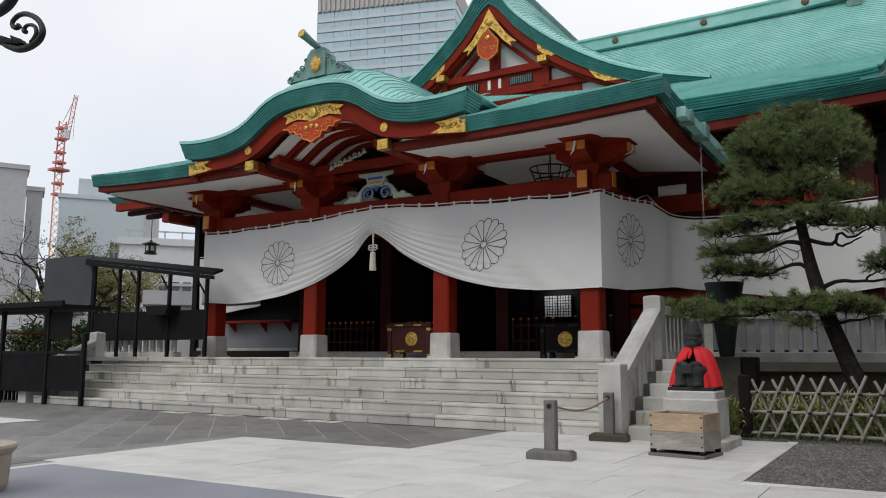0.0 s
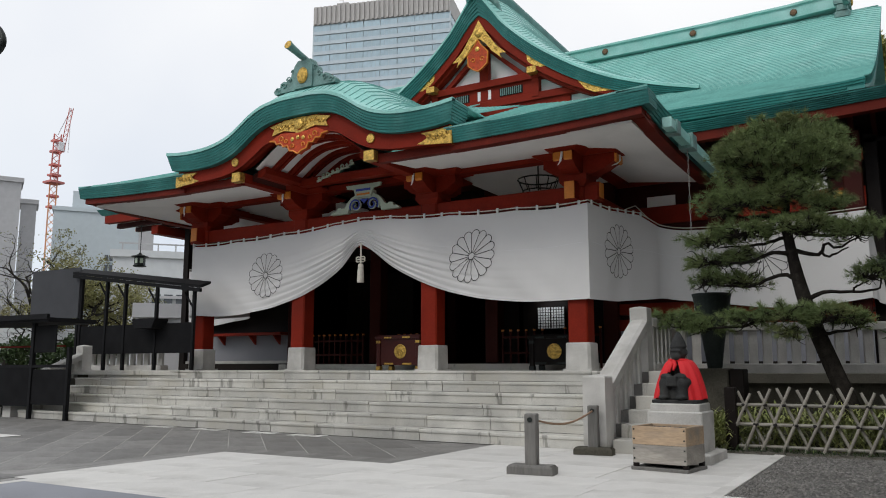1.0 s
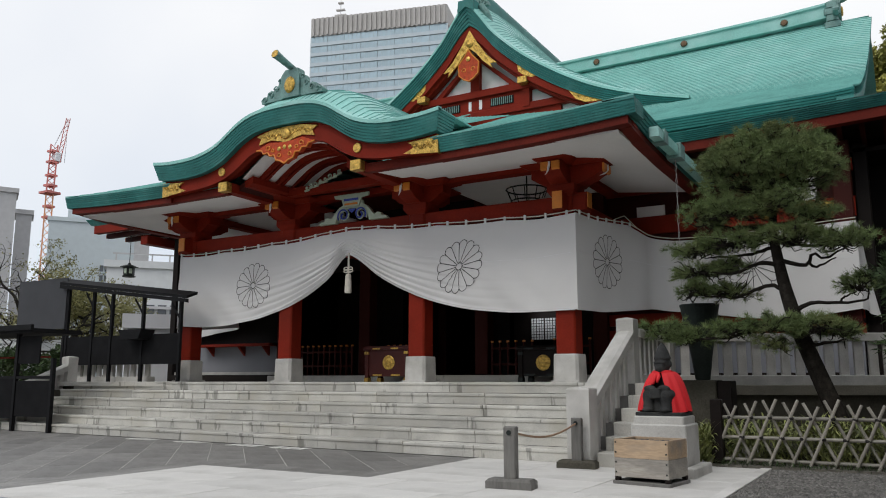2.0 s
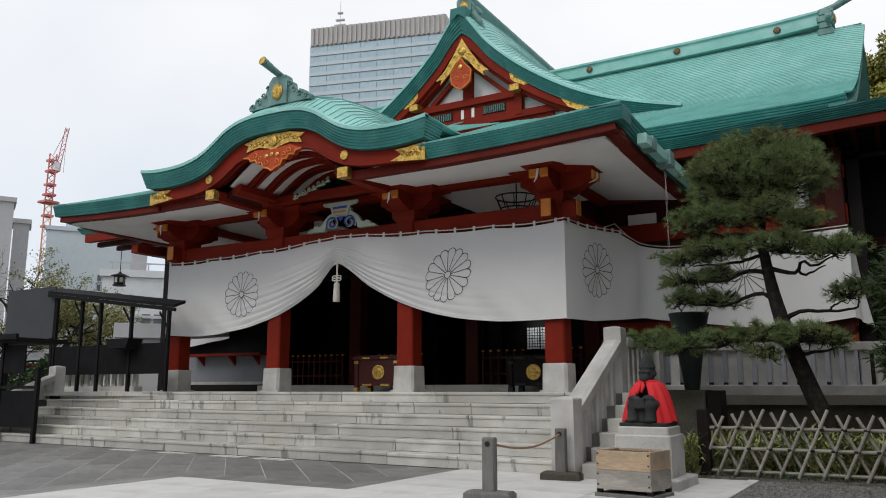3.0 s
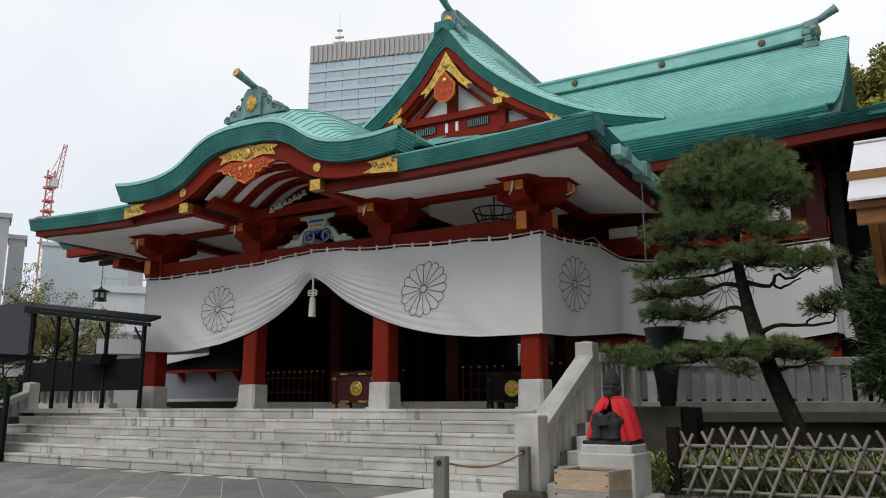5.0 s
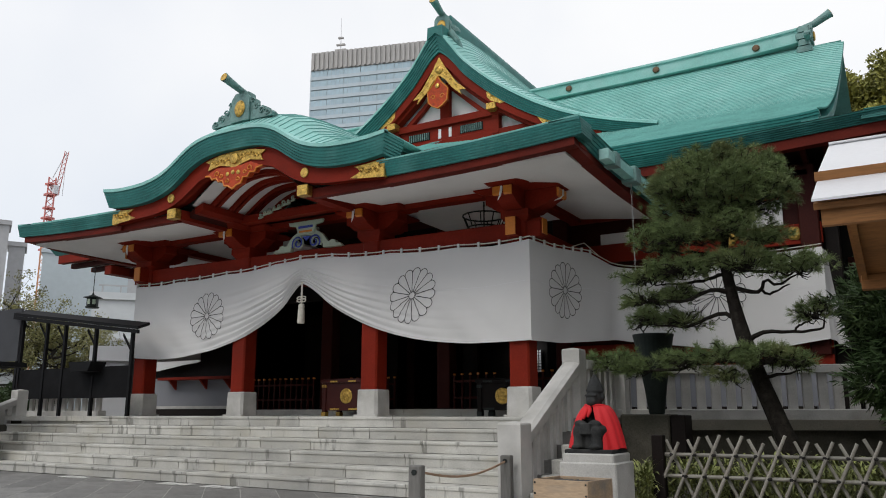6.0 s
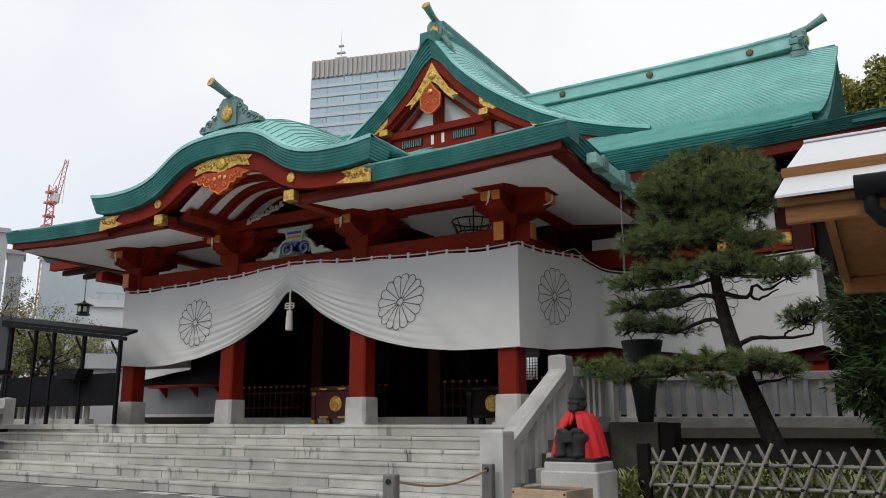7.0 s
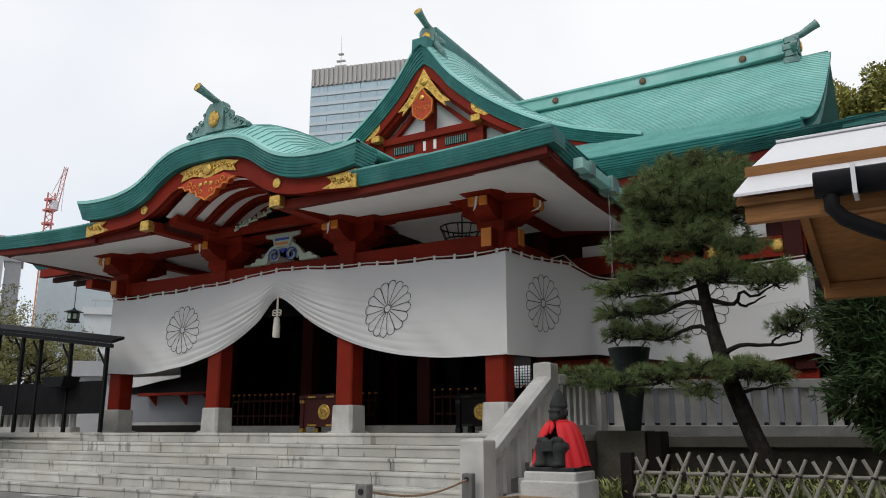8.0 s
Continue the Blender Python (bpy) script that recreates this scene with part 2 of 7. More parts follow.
# ---- shape helpers ----
def bx(bm, x0, y0, z0, x1, y1, z1, m=None, c=0.0):
    """A box, with its upright and top edges cut back by c."""
    if c <= 0:
        pts = [(x, y, z) for z in (z0, z1) for x, y in ((x0, y0), (x1, y0), (x1, y1), (x0, y1))]
        fs = [(3, 2, 1, 0), (4, 5, 6, 7), (0, 1, 5, 4), (1, 2, 6, 5), (2, 3, 7, 6), (3, 0, 4, 7)]
        v = [bm.verts.new((m @ Vector(p)) if m else p) for p in pts]
        for f in fs:
            bm.faces.new([v[i] for i in f])
        return bm
    def ring(d, z):
        return [(x0 + d + c * (1 - 0), y0 + d, z), (x1 - d - c, y0 + d, z), (x1 - d, y0 + d + c, z), (x1 - d, y1 - d - c, z),
                (x1 - d - c, y1 - d, z), (x0 + d + c, y1 - d, z), (x0 + d, y1 - d - c, z), (x0 + d, y0 + d + c, z)]
    return loft(bm, [ring(0, z0), ring(0, z1 - c), ring(c * 0.8, z1)], m)


def loft(bm, rings, m=None, caps=True, close=True):
    """Skin a row of rings of points."""
    vs = [[bm.verts.new((m @ Vector(p)) if m else p) for p in r] for r in rings]
    n = len(vs[0])
    for a, b in zip(vs, vs[1:]):
        for i in range(n if close else n - 1):
            j = (i + 1) % n
            bm.faces.new((a[i], a[j], b[j], b[i]))
    if caps and close:
        bm.faces.new(vs[0][::-1])
        bm.faces.new(vs[-1])
    return bm


def prism(bm, poly, y0, y1, m=None):
    """A polygon in x and z, drawn out along y."""
    return loft(bm, [[(x, y0, z) for x, z in poly], [(x, y1, z) for x, z in poly]], m)


def band(bm, top, bot, y0, y1, dz=None):
    """A bar along x whose upper and lower edges follow two curves of (x, z)."""
    return loft(bm, [[(xt, y0, zt), (xb, y0, zb), (xb, y1, zb), (xt, y1, zt)] for (xt, zt), (xb, zb) in zip(top, bot)])


def rod(bm, p, q, r0, r1=None, n=8, caps=True):
    """A round, tapered bar from p to q."""
    p, q = Vector(p), Vector(q)
    r1 = r0 if r1 is None else r1
    d = (q - p).normalized()
    a = d.orthogonal().normalized()
    b = d.cross(a)
    return loft(bm, [[tuple(c + (a * math.cos(2 * math.pi * i / n) + b * math.sin(2 * math.pi * i / n)) * r) for i in range(n)] for c, r in ((p, r0), (q, r1))], None, caps)


def tube(bm, pts, rs, n=7):
    """A round bar along a row of points."""
    pts = [Vector(p) for p in pts]
    rings = []
    a = None
    for i, p in enumerate(pts):
        d = (pts[min(i + 1, len(pts) - 1)] - pts[max(i - 1, 0)]).normalized()
        a = d.orthogonal().normalized() if a is None else (a - d * a.dot(d)).normalized()
        b = d.cross(a)
        r = rs[i] if isinstance(rs, (list, tuple)) else rs
        rings.append([tuple(p + (a * math.cos(2 * math.pi * j / n) + b * math.sin(2 * math.pi * j / n)) * r) for j in range(n)])
    return loft(bm, rings)


def turned(bm, prof, cx, cy, n=24, m=None):
    """A turned body from a profile of (radius, z)."""
    return loft(bm, [[(cx + r * math.cos(2 * math.pi * i / n), cy + r * math.sin(2 * math.pi * i / n), z) for i in range(n)] for r, z in prof], m)


def mesh_of(name, bm, material, smooth=False):
    bmesh.ops.recalc_face_normals(bm, faces=bm.faces)
    me = bpy.data.meshes.new(name)
    bm.to_mesh(me)
    bm.free()
    me.materials.append(material)
    if smooth:
        me.shade_smooth()
    return me


def part(name, bm, material, parent=None, label="", smooth=False):
    ob = new(name, mesh_of(name, bm, material, smooth))
    if parent is not None:
        ob.parent = parent
        ob.matrix_parent_inverse = parent.matrix_world.inverted()
    return tagged(ob, label) if label else ob


def thing(name, label, category, at=(0, 0, 0), group="", kind=""):
    ob = new(name)
    ob.empty_display_size = 0.2
    ob.matrix_world = Matrix.Translation(at)
    ob.location = at
    bpy.context.view_layer.update()
    return tagged(ob, label, category, group, kind)


def solo(name, bm, material, label, category, kind="", group="", smooth=False):
    return tagged(new(name, mesh_of(name, bm, material, smooth)), label, category, group, kind)


def piece(name, me, parent, loc, rz=0.0, sc=(1, 1, 1)):
    ob = new(name, me)
    ob.parent = parent
    ob.matrix_parent_inverse = parent.matrix_world.inverted()
    ob.matrix_basis = Matrix.LocRotScale(loc, Euler((0, 0, rz)), sc)
    return ob


def B():
    return bmesh.new()


def interp(x, table):
    """A straight-line table look-up."""
    return float(np.interp(x, [a for a, b in table], [b for a, b in table]))


def smooth_curve(table, n):
    """Points on a smooth curve through a table of (u, v)."""
    us = np.array([a for a, b in table], float)
    vs = np.array([b for a, b in table], float)
    g = np.gradient(vs, us)
    out = []
    for u in np.linspace(us[0], us[-1], n):
        i = min(max(np.searchsorted(us, u) - 1, 0), len(us) - 2)
        h = us[i + 1] - us[i]
        s = (u - us[i]) / h
        out.append((float(u), float((2 * s**3 - 3 * s**2 + 1) * vs[i] + (s**3 - 2 * s**2 + s) * h * g[i] + (-2 * s**3 + 3 * s**2) * vs[i + 1] + (s**3 - s**2) * h * g[i + 1])))
    return out


def smooth_path(rows, n):
    """Points on a smooth path through rows of numbers."""
    a = np.array(rows, float)
    k = np.arange(len(a))
    cols = [[v for _, v in smooth_curve(list(zip(k, a[:, j])), n)] for j in range(a.shape[1])]
    return [tuple(c[i] for c in cols) for i in range(n)]


def seam_lips(ob, material, half=0):
    """Colours a roof course's upright lips darker, as its painted shadow line."""
    ob.data.materials.append(material)
    for f in ob.data.polygons:
        if (f.index < half) if half else (f.index % 2 == 0):
            f.material_index = 1
    return ob

# ---- ground ----
XC = -9.88          # middle of the hall's front
DECK = 1.02         # height of the stone platform
bm = B()
bx(bm, -1500, -1500, -0.4, 1500, 1500, -0.03)
solo("ground", bm, M_GROUND, "bare packed earth round the paved court", "ground", "structure")

paving = thing("pavement", "dark grey stone paving of the shrine court with pale joints", "paving", kind="structure")
part("joint_bed", bx(B(), -45, -14, -0.029, -1.25, 10.62, -0.0095), M_PALEJOINT, paving)
pale = thing("pavement_pale", "pale stone slab path crossing the court", "paving", kind="structure")
part("joint_bed", bx(B(), -7.42, 5.1, -0.0075, 6.0, 7.9, -0.004), M_JOINT, pale)
part("joint_bed", bx(B(), -4.86, 7.9, -0.0075, -1.26, 10.6, -0.004), M_JOINT, pale)
part("joint_bed", bx(B(), -30, 7.15, -0.0075, -12.1, 8.1, -0.004), M_JOINT, pale)
grey = thing("pavement_grey", "smooth blue-grey paving in the foreground", "paving", kind="structure")
part("slab", bx(B(), -7.05, -6.0, -0.0075, 6.0, 4.98, 0.0), M_GREY, grey)
part("border_strip", bx(B(), -7.17, -6.0, -0.0075, -7.052, 5.1, 0.002), M_LIGHTPAVE, grey)
part("border_strip", bx(B(), -7.05, 4.98, -0.0075, 6.0, 5.1, 0.002), M_LIGHTPAVE, grey)

# ---- the stone stair and platform ----
RISE, TREAD, STEP_Y = DECK / 6, 0.335, 10.42
SKEW = 0.034        # the flight runs slightly askew to the hall
def skewed(b):
    for v in b.verts:
        v.co.y += SKEW * (-3.4 - v.co.x)
    return b


platform = thing("platform", "weathered grey granite platform under the worship hall", "platform", kind="structure")
part("core", bx(B(), -19.5, 12.62, -0.02, -2.9, 26.0, DECK - 0.1), M_MOSS, platform)
part("floor_slab", bx(B(), -19.4, 12.45, DECK - 0.1, -2.95, 17.0, DECK - 0.004), M_STEP, platform)
stair = thing("stone_stair", "broad flight of six weathered granite steps with dark stains", "stairs")
SL, SR = -16.75, -3.42
for i in range(6):
    y0 = STEP_Y + i * TREAD
    part("step_bed", skewed(bx(B(), SL, y0 + 0.03, -0.02 if i == 0 else i * RISE - 0.02, SR + 0.62, y0 + TREAD + (0.4 if i < 5 else 0.1), (i + 1) * RISE - 0.012)), M_JOINT, stair)

# balustrades of the stair and platform
def newel(name, x, y, z0, z1, w=0.27, parent=None):
    b = B()
    h = w / 2
    loft(b, [[(x + sx * s, y + sy * s, z) for sx, sy in ((-1, -1), (1, -1), (1, 1), (-1, 1))] for s, z in ((h, z0), (h, z1 - 0.03), (h * 0.93, z1 - 0.012), (0.01, z1 + 0.012))])
    return part(name, b, M_GRANITE, parent)


def balustrade(label, x, side, dy=0.0, drop=0.0):
    t = thing("stone_balustrade", label, "balustrade", (x, 10.3, 0))
    t.location.y = 10.3 + dy
    bpy.context.view_layer.update()
    newel("low_post", x, 10.25 + dy, -0.02, 0.97, 0.30, t)
    newel("top_post", x, 12.26 + dy * 0.6, DECK - 0.02, 1.98 - drop, 0.26, t)
    b = B()
    loft(b, [[(x - 0.13, y, z - 0.13), (x + 0.13, y, z - 0.13), (x + 0.13, y, z), (x + 0.07, y, z + 0.03), (x - 0.07, y, z + 0.03), (x - 0.13, y, z)] for y, z in ((10.38 + dy, 0.81), (12.14 + dy * 0.6, 1.76 - drop))])
    part("handrail", b, M_GRANITE, t)
    for i in range(8):
        y = 10.52 + i * 0.21
        ztop = 0.69 + (y - 10.38) * (0.54 - drop / 1.76)
        zb = max(0.02, math.floor((y - STEP_Y) / TREAD + 1) * RISE - 0.02)
        y += dy * (1 - 0.05 * i)
        part("baluster", bx(B(), x - 0.05, y - 0.055, zb, x + 0.05, y + 0.055, ztop + 0.03), M_GRANITE, t)
    return t


balustrade("pale granite stair balustrade with sloping rail and square posts", -3.24, 1)
balustrade("pale granite stair balustrade behind the black shelter", -17.2, -1, 0.8, 0.36)

# stair ends that show outside the balustrade
for i in range(6):
    b = B()
    bx(b, -3.05, STEP_Y - 0.2 + i * TREAD, -0.02 if i == 0 else i * RISE - 0.1, -2.72, STEP_Y + (i + 1) * TREAD - 0.2, (i + 1) * RISE, None, 0.012)
    part("end_block", b, M_STEP, stair)

def rail_run(label, p, q, n, posts=True, z0=1.10):
    """A level stone fence: sill, rail and flat pickets from p to q."""
    p, q = Vector((*p, 0)), Vector((*q, 0))
    d = q - p
    length = d.length
    m = Matrix.Translation(p) @ Matrix.Rotation(math.atan2(d.y, d.x), 4, "Z")
    t = thing("stone_fence", label, "fence", p)
    for nm, b in (("rail", bx(B(), 0, -0.11, z0 + 0.60, length, 0.11, z0 + 0.73, m, 0.015)), ("sill", bx(B(), 0, -0.12, z0 - 0.12, length, 0.12, z0 + 0.04, m, 0.015)),
                  ("ledge", bx(B(), 0, -0.22, z0 - 0.28, length, 0.10, z0 - 0.12, m, 0.01)), ("wall", bx(B(), 0, -0.10, -0.02, length, 0.08, z0 - 0.28, m))):
        part(nm, b, {"wall": M_MOSS, "ledge": M_LEDGE}.get(nm, M_GRANITE), t)
    me = mesh_of("picket", bx(B(), -0.07, -0.03, z0 + 0.04, 0.07, 0.03, z0 + 0.60), M_GRANITE)
    for i in range(n):
        s = (i + 0.5) * length / n
        c = m @ Vector((s, 0, 0))
        piece("picket", me, t, (c.x, c.y, 0), math.atan2(d.y, d.x))
    return t


rail_run("pale granite fence of flat pickets on the platform edge", (-3.2, 12.4), (-3.2, 14.1), 7)
rail_run("long pale granite fence of flat pickets on a mossy wall", (-3.2, 14.1), (3.8, 17.2), 33)
newel("corner_post", -3.14, 13.95, DECK, 1.93, 0.24, bpy.data.objects["stone_fence.001"])
rail_run("granite fence of flat pickets behind the black shelter", (-18.0, 13.5), (-15.2, 13.5), 11)

# ---- porch columns ----
COLS = [(-4.84, 0), (-1.69, 1), (1.76, 2), (4.95, 3)]
porch = thing("porch_frame", "vermilion timber frame of the shrine porch with ochre beam ends", "porch", (XC, 14.2, DECK))
W = 0.19
CY = 14.22
for u, i in COLS:
    x = XC + u
    c = part("column", bx(B(), x - W, CY - W, 1.52, x + W, CY + W, 4.75, None, 0.03), M_RED, porch)
    b = B()
    bx(b, x - 0.27, CY - 0.27, DECK - 0.01, x + 0.27, CY + 0.27, DECK + 0.035)
    loft(b, [[(x + sx * s, CY + sy * s, z) for sx, sy in ((-1, -0.8), (-0.8, -1), (0.8, -1), (1, -0.8), (1, 0.8), (0.8, 1), (-0.8, 1), (-1, 0.8))] for s, z in ((0.245, DECK + 0.03), (0.235, 1.50), (0.225, 1.525))])
    part("column_base", b, M_GRANITE, c, "pale granite column base")

# head beams
def beam(name, b, parent=porch, material=M_RED):
    return part(name, b, material, parent)


beam("head_beam", bx(B(), XC - 5.3, 14.08, 4.14, XC + 5.4, 14.36, 4.44, None, 0.02))
beam("eave_purlin", bx(B(), XC - 5.3, 14.10, 5.0, XC + 5.4, 14.34, 5.14, None, 0.02))
for s in (-1, 1):
    xc = XC + (4.95 if s > 0 else -4.84)
    beam("side_beam", bx(B(), xc - 0.13, 14.37, 4.14, xc + 0.13, 17.0, 4.44, None, 0.02))
    beam("side_purlin", bx(B(), xc - 0.12, 14.35, 5.0, xc + 0.12, 17.0, 5.14, None, 0.02))
    beam("cross_beam", bx(B(), XC + s * 1.72 - 0.13, 14.37, 4.12, XC + s * 1.72 + 0.13, 17.0, 4.42, None, 0.02))
    # ochre faced beam noses
    beam("beam_nose", bx(B(), xc - 0.10, 13.79, 4.14, xc + 0.10, 14.08, 4.48, None, 0.015))
    part("ochre_cap", bx(B(), xc - 0.095, 13.77, 4.15, xc + 0.095, 13.788, 4.47), M_OCHRE, porch, "ochre painted beam end")
    beam("beam_nose", bx(B(), min(xc + s * 0.15, xc + s * 0.46), 14.10, 4.18, max(xc + s * 0.15, xc + s * 0.46), 14.32, 4.48, None, 0.015))
    a = sorted((xc + s * 0.46, xc + s * 0.475))
    part("ochre_cap", bx(B(), a[0], 14.105, 4.19, a[1], 14.315, 4.47), M_OCHRE, porch, "ochre painted beam end")


def boat_arm(t, x, y, dx, dy, reach, caps=True):
    """A boat-shaped arm with its cap board, reaching out of a column head along (dx, dy)."""
    m = Matrix(((dy, dx, 0, x), (-dx, dy, 0, y), (0, 0, 1, 0), (0, 0, 0, 1)))
    b = B()
    loft(b, [[(-0.17, v, zb), (0.17, v, zb), (0.17, v, 5.0), (-0.17, v, 5.0)] for v, zb in ((0.1, 4.62), (reach * 0.45, 4.64), (reach * 0.72, 4.71), (reach * 0.9, 4.80), (reach, 4.82))], m)
    part("arm", b, M_RED, t)
    b = B()
    loft(b, [[(-w, 0.0, z), (w, 0.0, z), (w, reach + w - 0.22, z), (-w, reach + w - 0.22, z)] for w, z in ((0.22, 4.985), (0.37, 5.05), (0.37, 5.085))], m)
    part("cap_board", b, M_RED, t)
    if caps:
        for u in (-0.105, 0.105):
            b = B()
            loft(b, [[(u - 0.075, reach - 0.015, 4.80), (u + 0.075, reach - 0.015, 4.80), (u + 0.075, reach - 0.015, 4.965), (u - 0.075, reach - 0.015, 4.965)],
                     [(u - 0.075, reach + 0.025, 4.825), (u + 0.075, reach + 0.025, 4.825), (u + 0.075, reach + 0.025, 4.955), (u - 0.075, reach + 0.025, 4.955)]], m)
            part("ochre_cap", b, M_OCHRE, t, "ochre painted arm end")
        b = B()
        tube(b, [m @ Vector(p) for p in ((0.0, reach + 0.03, 4.95), (0.01, reach + 0.035, 4.86), (0.05, reach - 0.01, 4.79), (0.13, reach - 0.08, 4.74))], [0.02, 0.024, 0.018, 0.005], 6)
        part("tongue", b, M_WHITE, t, "pale carved tongue")


def bracket(x, corner=0):
    """A bracket on a column head: bearing block and boat arms to the front, the sides and the back."""
    t = part("bracket", loft(B(), [[(x + sx * w, CY + sy * w, z) for sx, sy in ((-1, -1), (1, -1), (1, 1), (-1, 1))] for w, z in ((0.20, 4.42), (0.27, 4.52), (0.27, 4.64))]), M_RED, porch)
    boat_arm(t, x, CY, 0, -1, 0.74)
    for sd in (-1, 1):
        boat_arm(t, x, CY, sd, 0, 0.80 if sd == corner else 0.62, sd == corner)
    boat_arm(t, x, CY, 0, 1, 0.9, False)


for u, i in COLS:
    bracket(XC + u, {0: -1, 3: 1}.get(i, 0))

# white boarded soffit under the eaves, with red edge boards
def soffit(name, poly_lo, material=M_WHITE, parent=porch):
    b = B()
    lo = [Vector(p) for p in poly_lo]
    loft(b, [[tuple(p) for p in lo], [(p.x, p.y, p.z + 0.04) for p in lo]])
    return part(name, b, material, parent)


EV = 6.95           # half width of the porch eaves
for s in (-1, 1):
    a = sorted((XC + s * 1.85, XC + s * (EV - 0.35)))
    k = 1.60
    soffit("soffit_board", [(a[0], 12.30, 4.92), (a[1], 12.30, 4.92), (a[1] - (k if s > 0 else 0), 14.12, 5.10), (a[0] + (k if s < 0 else 0), 14.12, 5.10)])
    e, i = XC + s * (EV - 0.35), XC + s * (EV - 0.35 - k)
    soffit("soffit_board", [(e, 12.30, 4.92), (e, 17.0, 4.92), (i, 17.0, 5.10), (i, 14.12, 5.10)])
    a = sorted((XC + s * 1.9, XC + s * 5.0))
    part("soffit_board", bx(B(), a[0], 14.34, 5.15, a[1], 17.0, 5.19), M_WHITE, porch)
# The ceiling's shade is put into this board's dark red.
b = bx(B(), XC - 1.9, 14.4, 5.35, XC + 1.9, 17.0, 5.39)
part("ceiling_board", b, M_SHADERED, porch)

# ---- porch roof ----
hall = thing("shrine_roof", "sweeping verdigris copper roofs of the shrine hall", "roof", (XC, 17, 5))

def eave_lift(u):
    return 0.13 * (abs(u) / EV) ** 4


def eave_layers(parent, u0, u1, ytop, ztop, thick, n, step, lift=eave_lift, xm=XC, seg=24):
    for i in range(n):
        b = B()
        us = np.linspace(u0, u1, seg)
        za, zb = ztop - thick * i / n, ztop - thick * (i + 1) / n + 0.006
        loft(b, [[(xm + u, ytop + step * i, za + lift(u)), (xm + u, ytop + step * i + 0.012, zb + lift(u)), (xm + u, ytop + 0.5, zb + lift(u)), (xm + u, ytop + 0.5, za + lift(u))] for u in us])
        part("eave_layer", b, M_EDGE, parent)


for s in (-1, 1):
    u = sorted((s * 3.35, s * EV))
    eave_layers(hall, u[0], u[1], 12.02, 5.24, 0.25, 6, 0.012)
    # side eaves running back
    for i in range(5):
        za, zb = 5.24 - 0.05 * i + 0.13, 5.24 - 0.05 * (i + 1) + 0.136
        b = B()
        x = XC + s * (EV - 0.025 * i)
        xi = XC + s * (EV - 0.5)
        ys = np.linspace(12.02 + 0.025 * i, 17.0, 12)
        lf = [-0.16 * (1 - math.exp(-(y - 12.02) / 1.2)) for y in ys]
        loft(b, [[(x, y, za + l), (x - s * 0.012, y, zb + l), (xi, y, zb + l), (xi, y, za + l)] for y, l in zip(ys, lf)])
        part("eave_layer", b, M_EDGE, hall)
    # red fascia boards below the copper
    a = sorted((XC + s * 3.38, XC + s * (EV - 0.14)))
    b = B()
    loft(b, [[(x, 12.14, 4.87 + eave_lift(x - XC)), (x, 12.34, 4.87 + eave_lift(x - XC)), (x, 12.34, 5.03 + eave_lift(x - XC)), (x, 12.14, 5.03 + eave_lift(x - XC))] for x in np.linspace(*a, 14)])
    part("fascia_board", b, M_FASCIA, porch)
    a = sorted((XC + s * 1.75, XC + s * 3.38))
    part("fascia_board", bx(B(), a[0], 12.20, 4.885, a[1], 12.335, 5.05), M_FASCIA, porch)
    x0 = XC + s * (EV - 0.146)
    b = B()
    loft(b, [[(x0, y, 4.87 + l), (x0 - s * 0.22, y, 4.87 + l), (x0 - s * 0.22, y, 5.03 + l), (x0, y, 5.03 + l)] for y, l in ((12.344, 0.11), (13, 0.05), (14.5, 0.0), (17, 0))])
    part("fascia_board", b, M_FASCIA, porch)

for s in (-1, 1):
    a = sorted((XC + s * (EV - 0.13), XC + s * (EV - 0.62)))
    part("corner_block", bx(B(), a[0], 12.346, 5.02, a[1], 12.62, 5.15), M_RED, porch)
# hipped porch roof in copper courses
def porch_h(d):
    return 5.26 + 0.40 * d + 0.004 * d * d


NC = 34
for i in range(NC):
    d0, d1 = 7.6 * i / NC, 7.6 * (i + 1) / NC
    e0, e1 = min(d0, EV - 0.15), min(d1 + 0.03, EV - 0.1)
    za, zb = porch_h(d0) + 0.018, porch_h(d1 + 0.03) + 0.004
    def lf(u, d):
        return eave_lift(u) * max(0, 1 - d / 2.0)
    for s in (-1, 1):
        if s * 3.3 and EV - e1 < 3.4 and d0 < 4:
            continue
        inner_u = 3.3 if d0 < 4 else 0.0
        b = B()
        ring0 = [(XC + s * u, 12.02 + d0, za + lf(u, d0)) for u in np.linspace(inner_u, EV - e0, 12)]
        ring1 = [(XC + s * u, 12.02 + d1 + 0.03, zb + lf(u, d1)) for u in np.linspace(inner_u, EV - e1, 12)]
        loft(b, [[(x, y, z - 0.03) for x, y, z in ring0], ring0, ring1], close=False)
        seam_lips(part("copper_course", b, M_ROOF, hall), M_SEAM_SHADE, 11)
for s in (-1, 1):
    b = B()
    n = 12
    rows = []
    for d in np.linspace(0, 4.2, n):
        rows.append([(XC + s * (EV - d), y, porch_h(d) + 0.1 * max(0, 1 - d / 2) * math.exp(-(y - 12.02 - d) / 1.2)) for y in np.linspace(12.02 + d, 18.2, 10)])
    loft(b, rows, close=False)
    part("hip_slope", b, M_ROOF, hall)

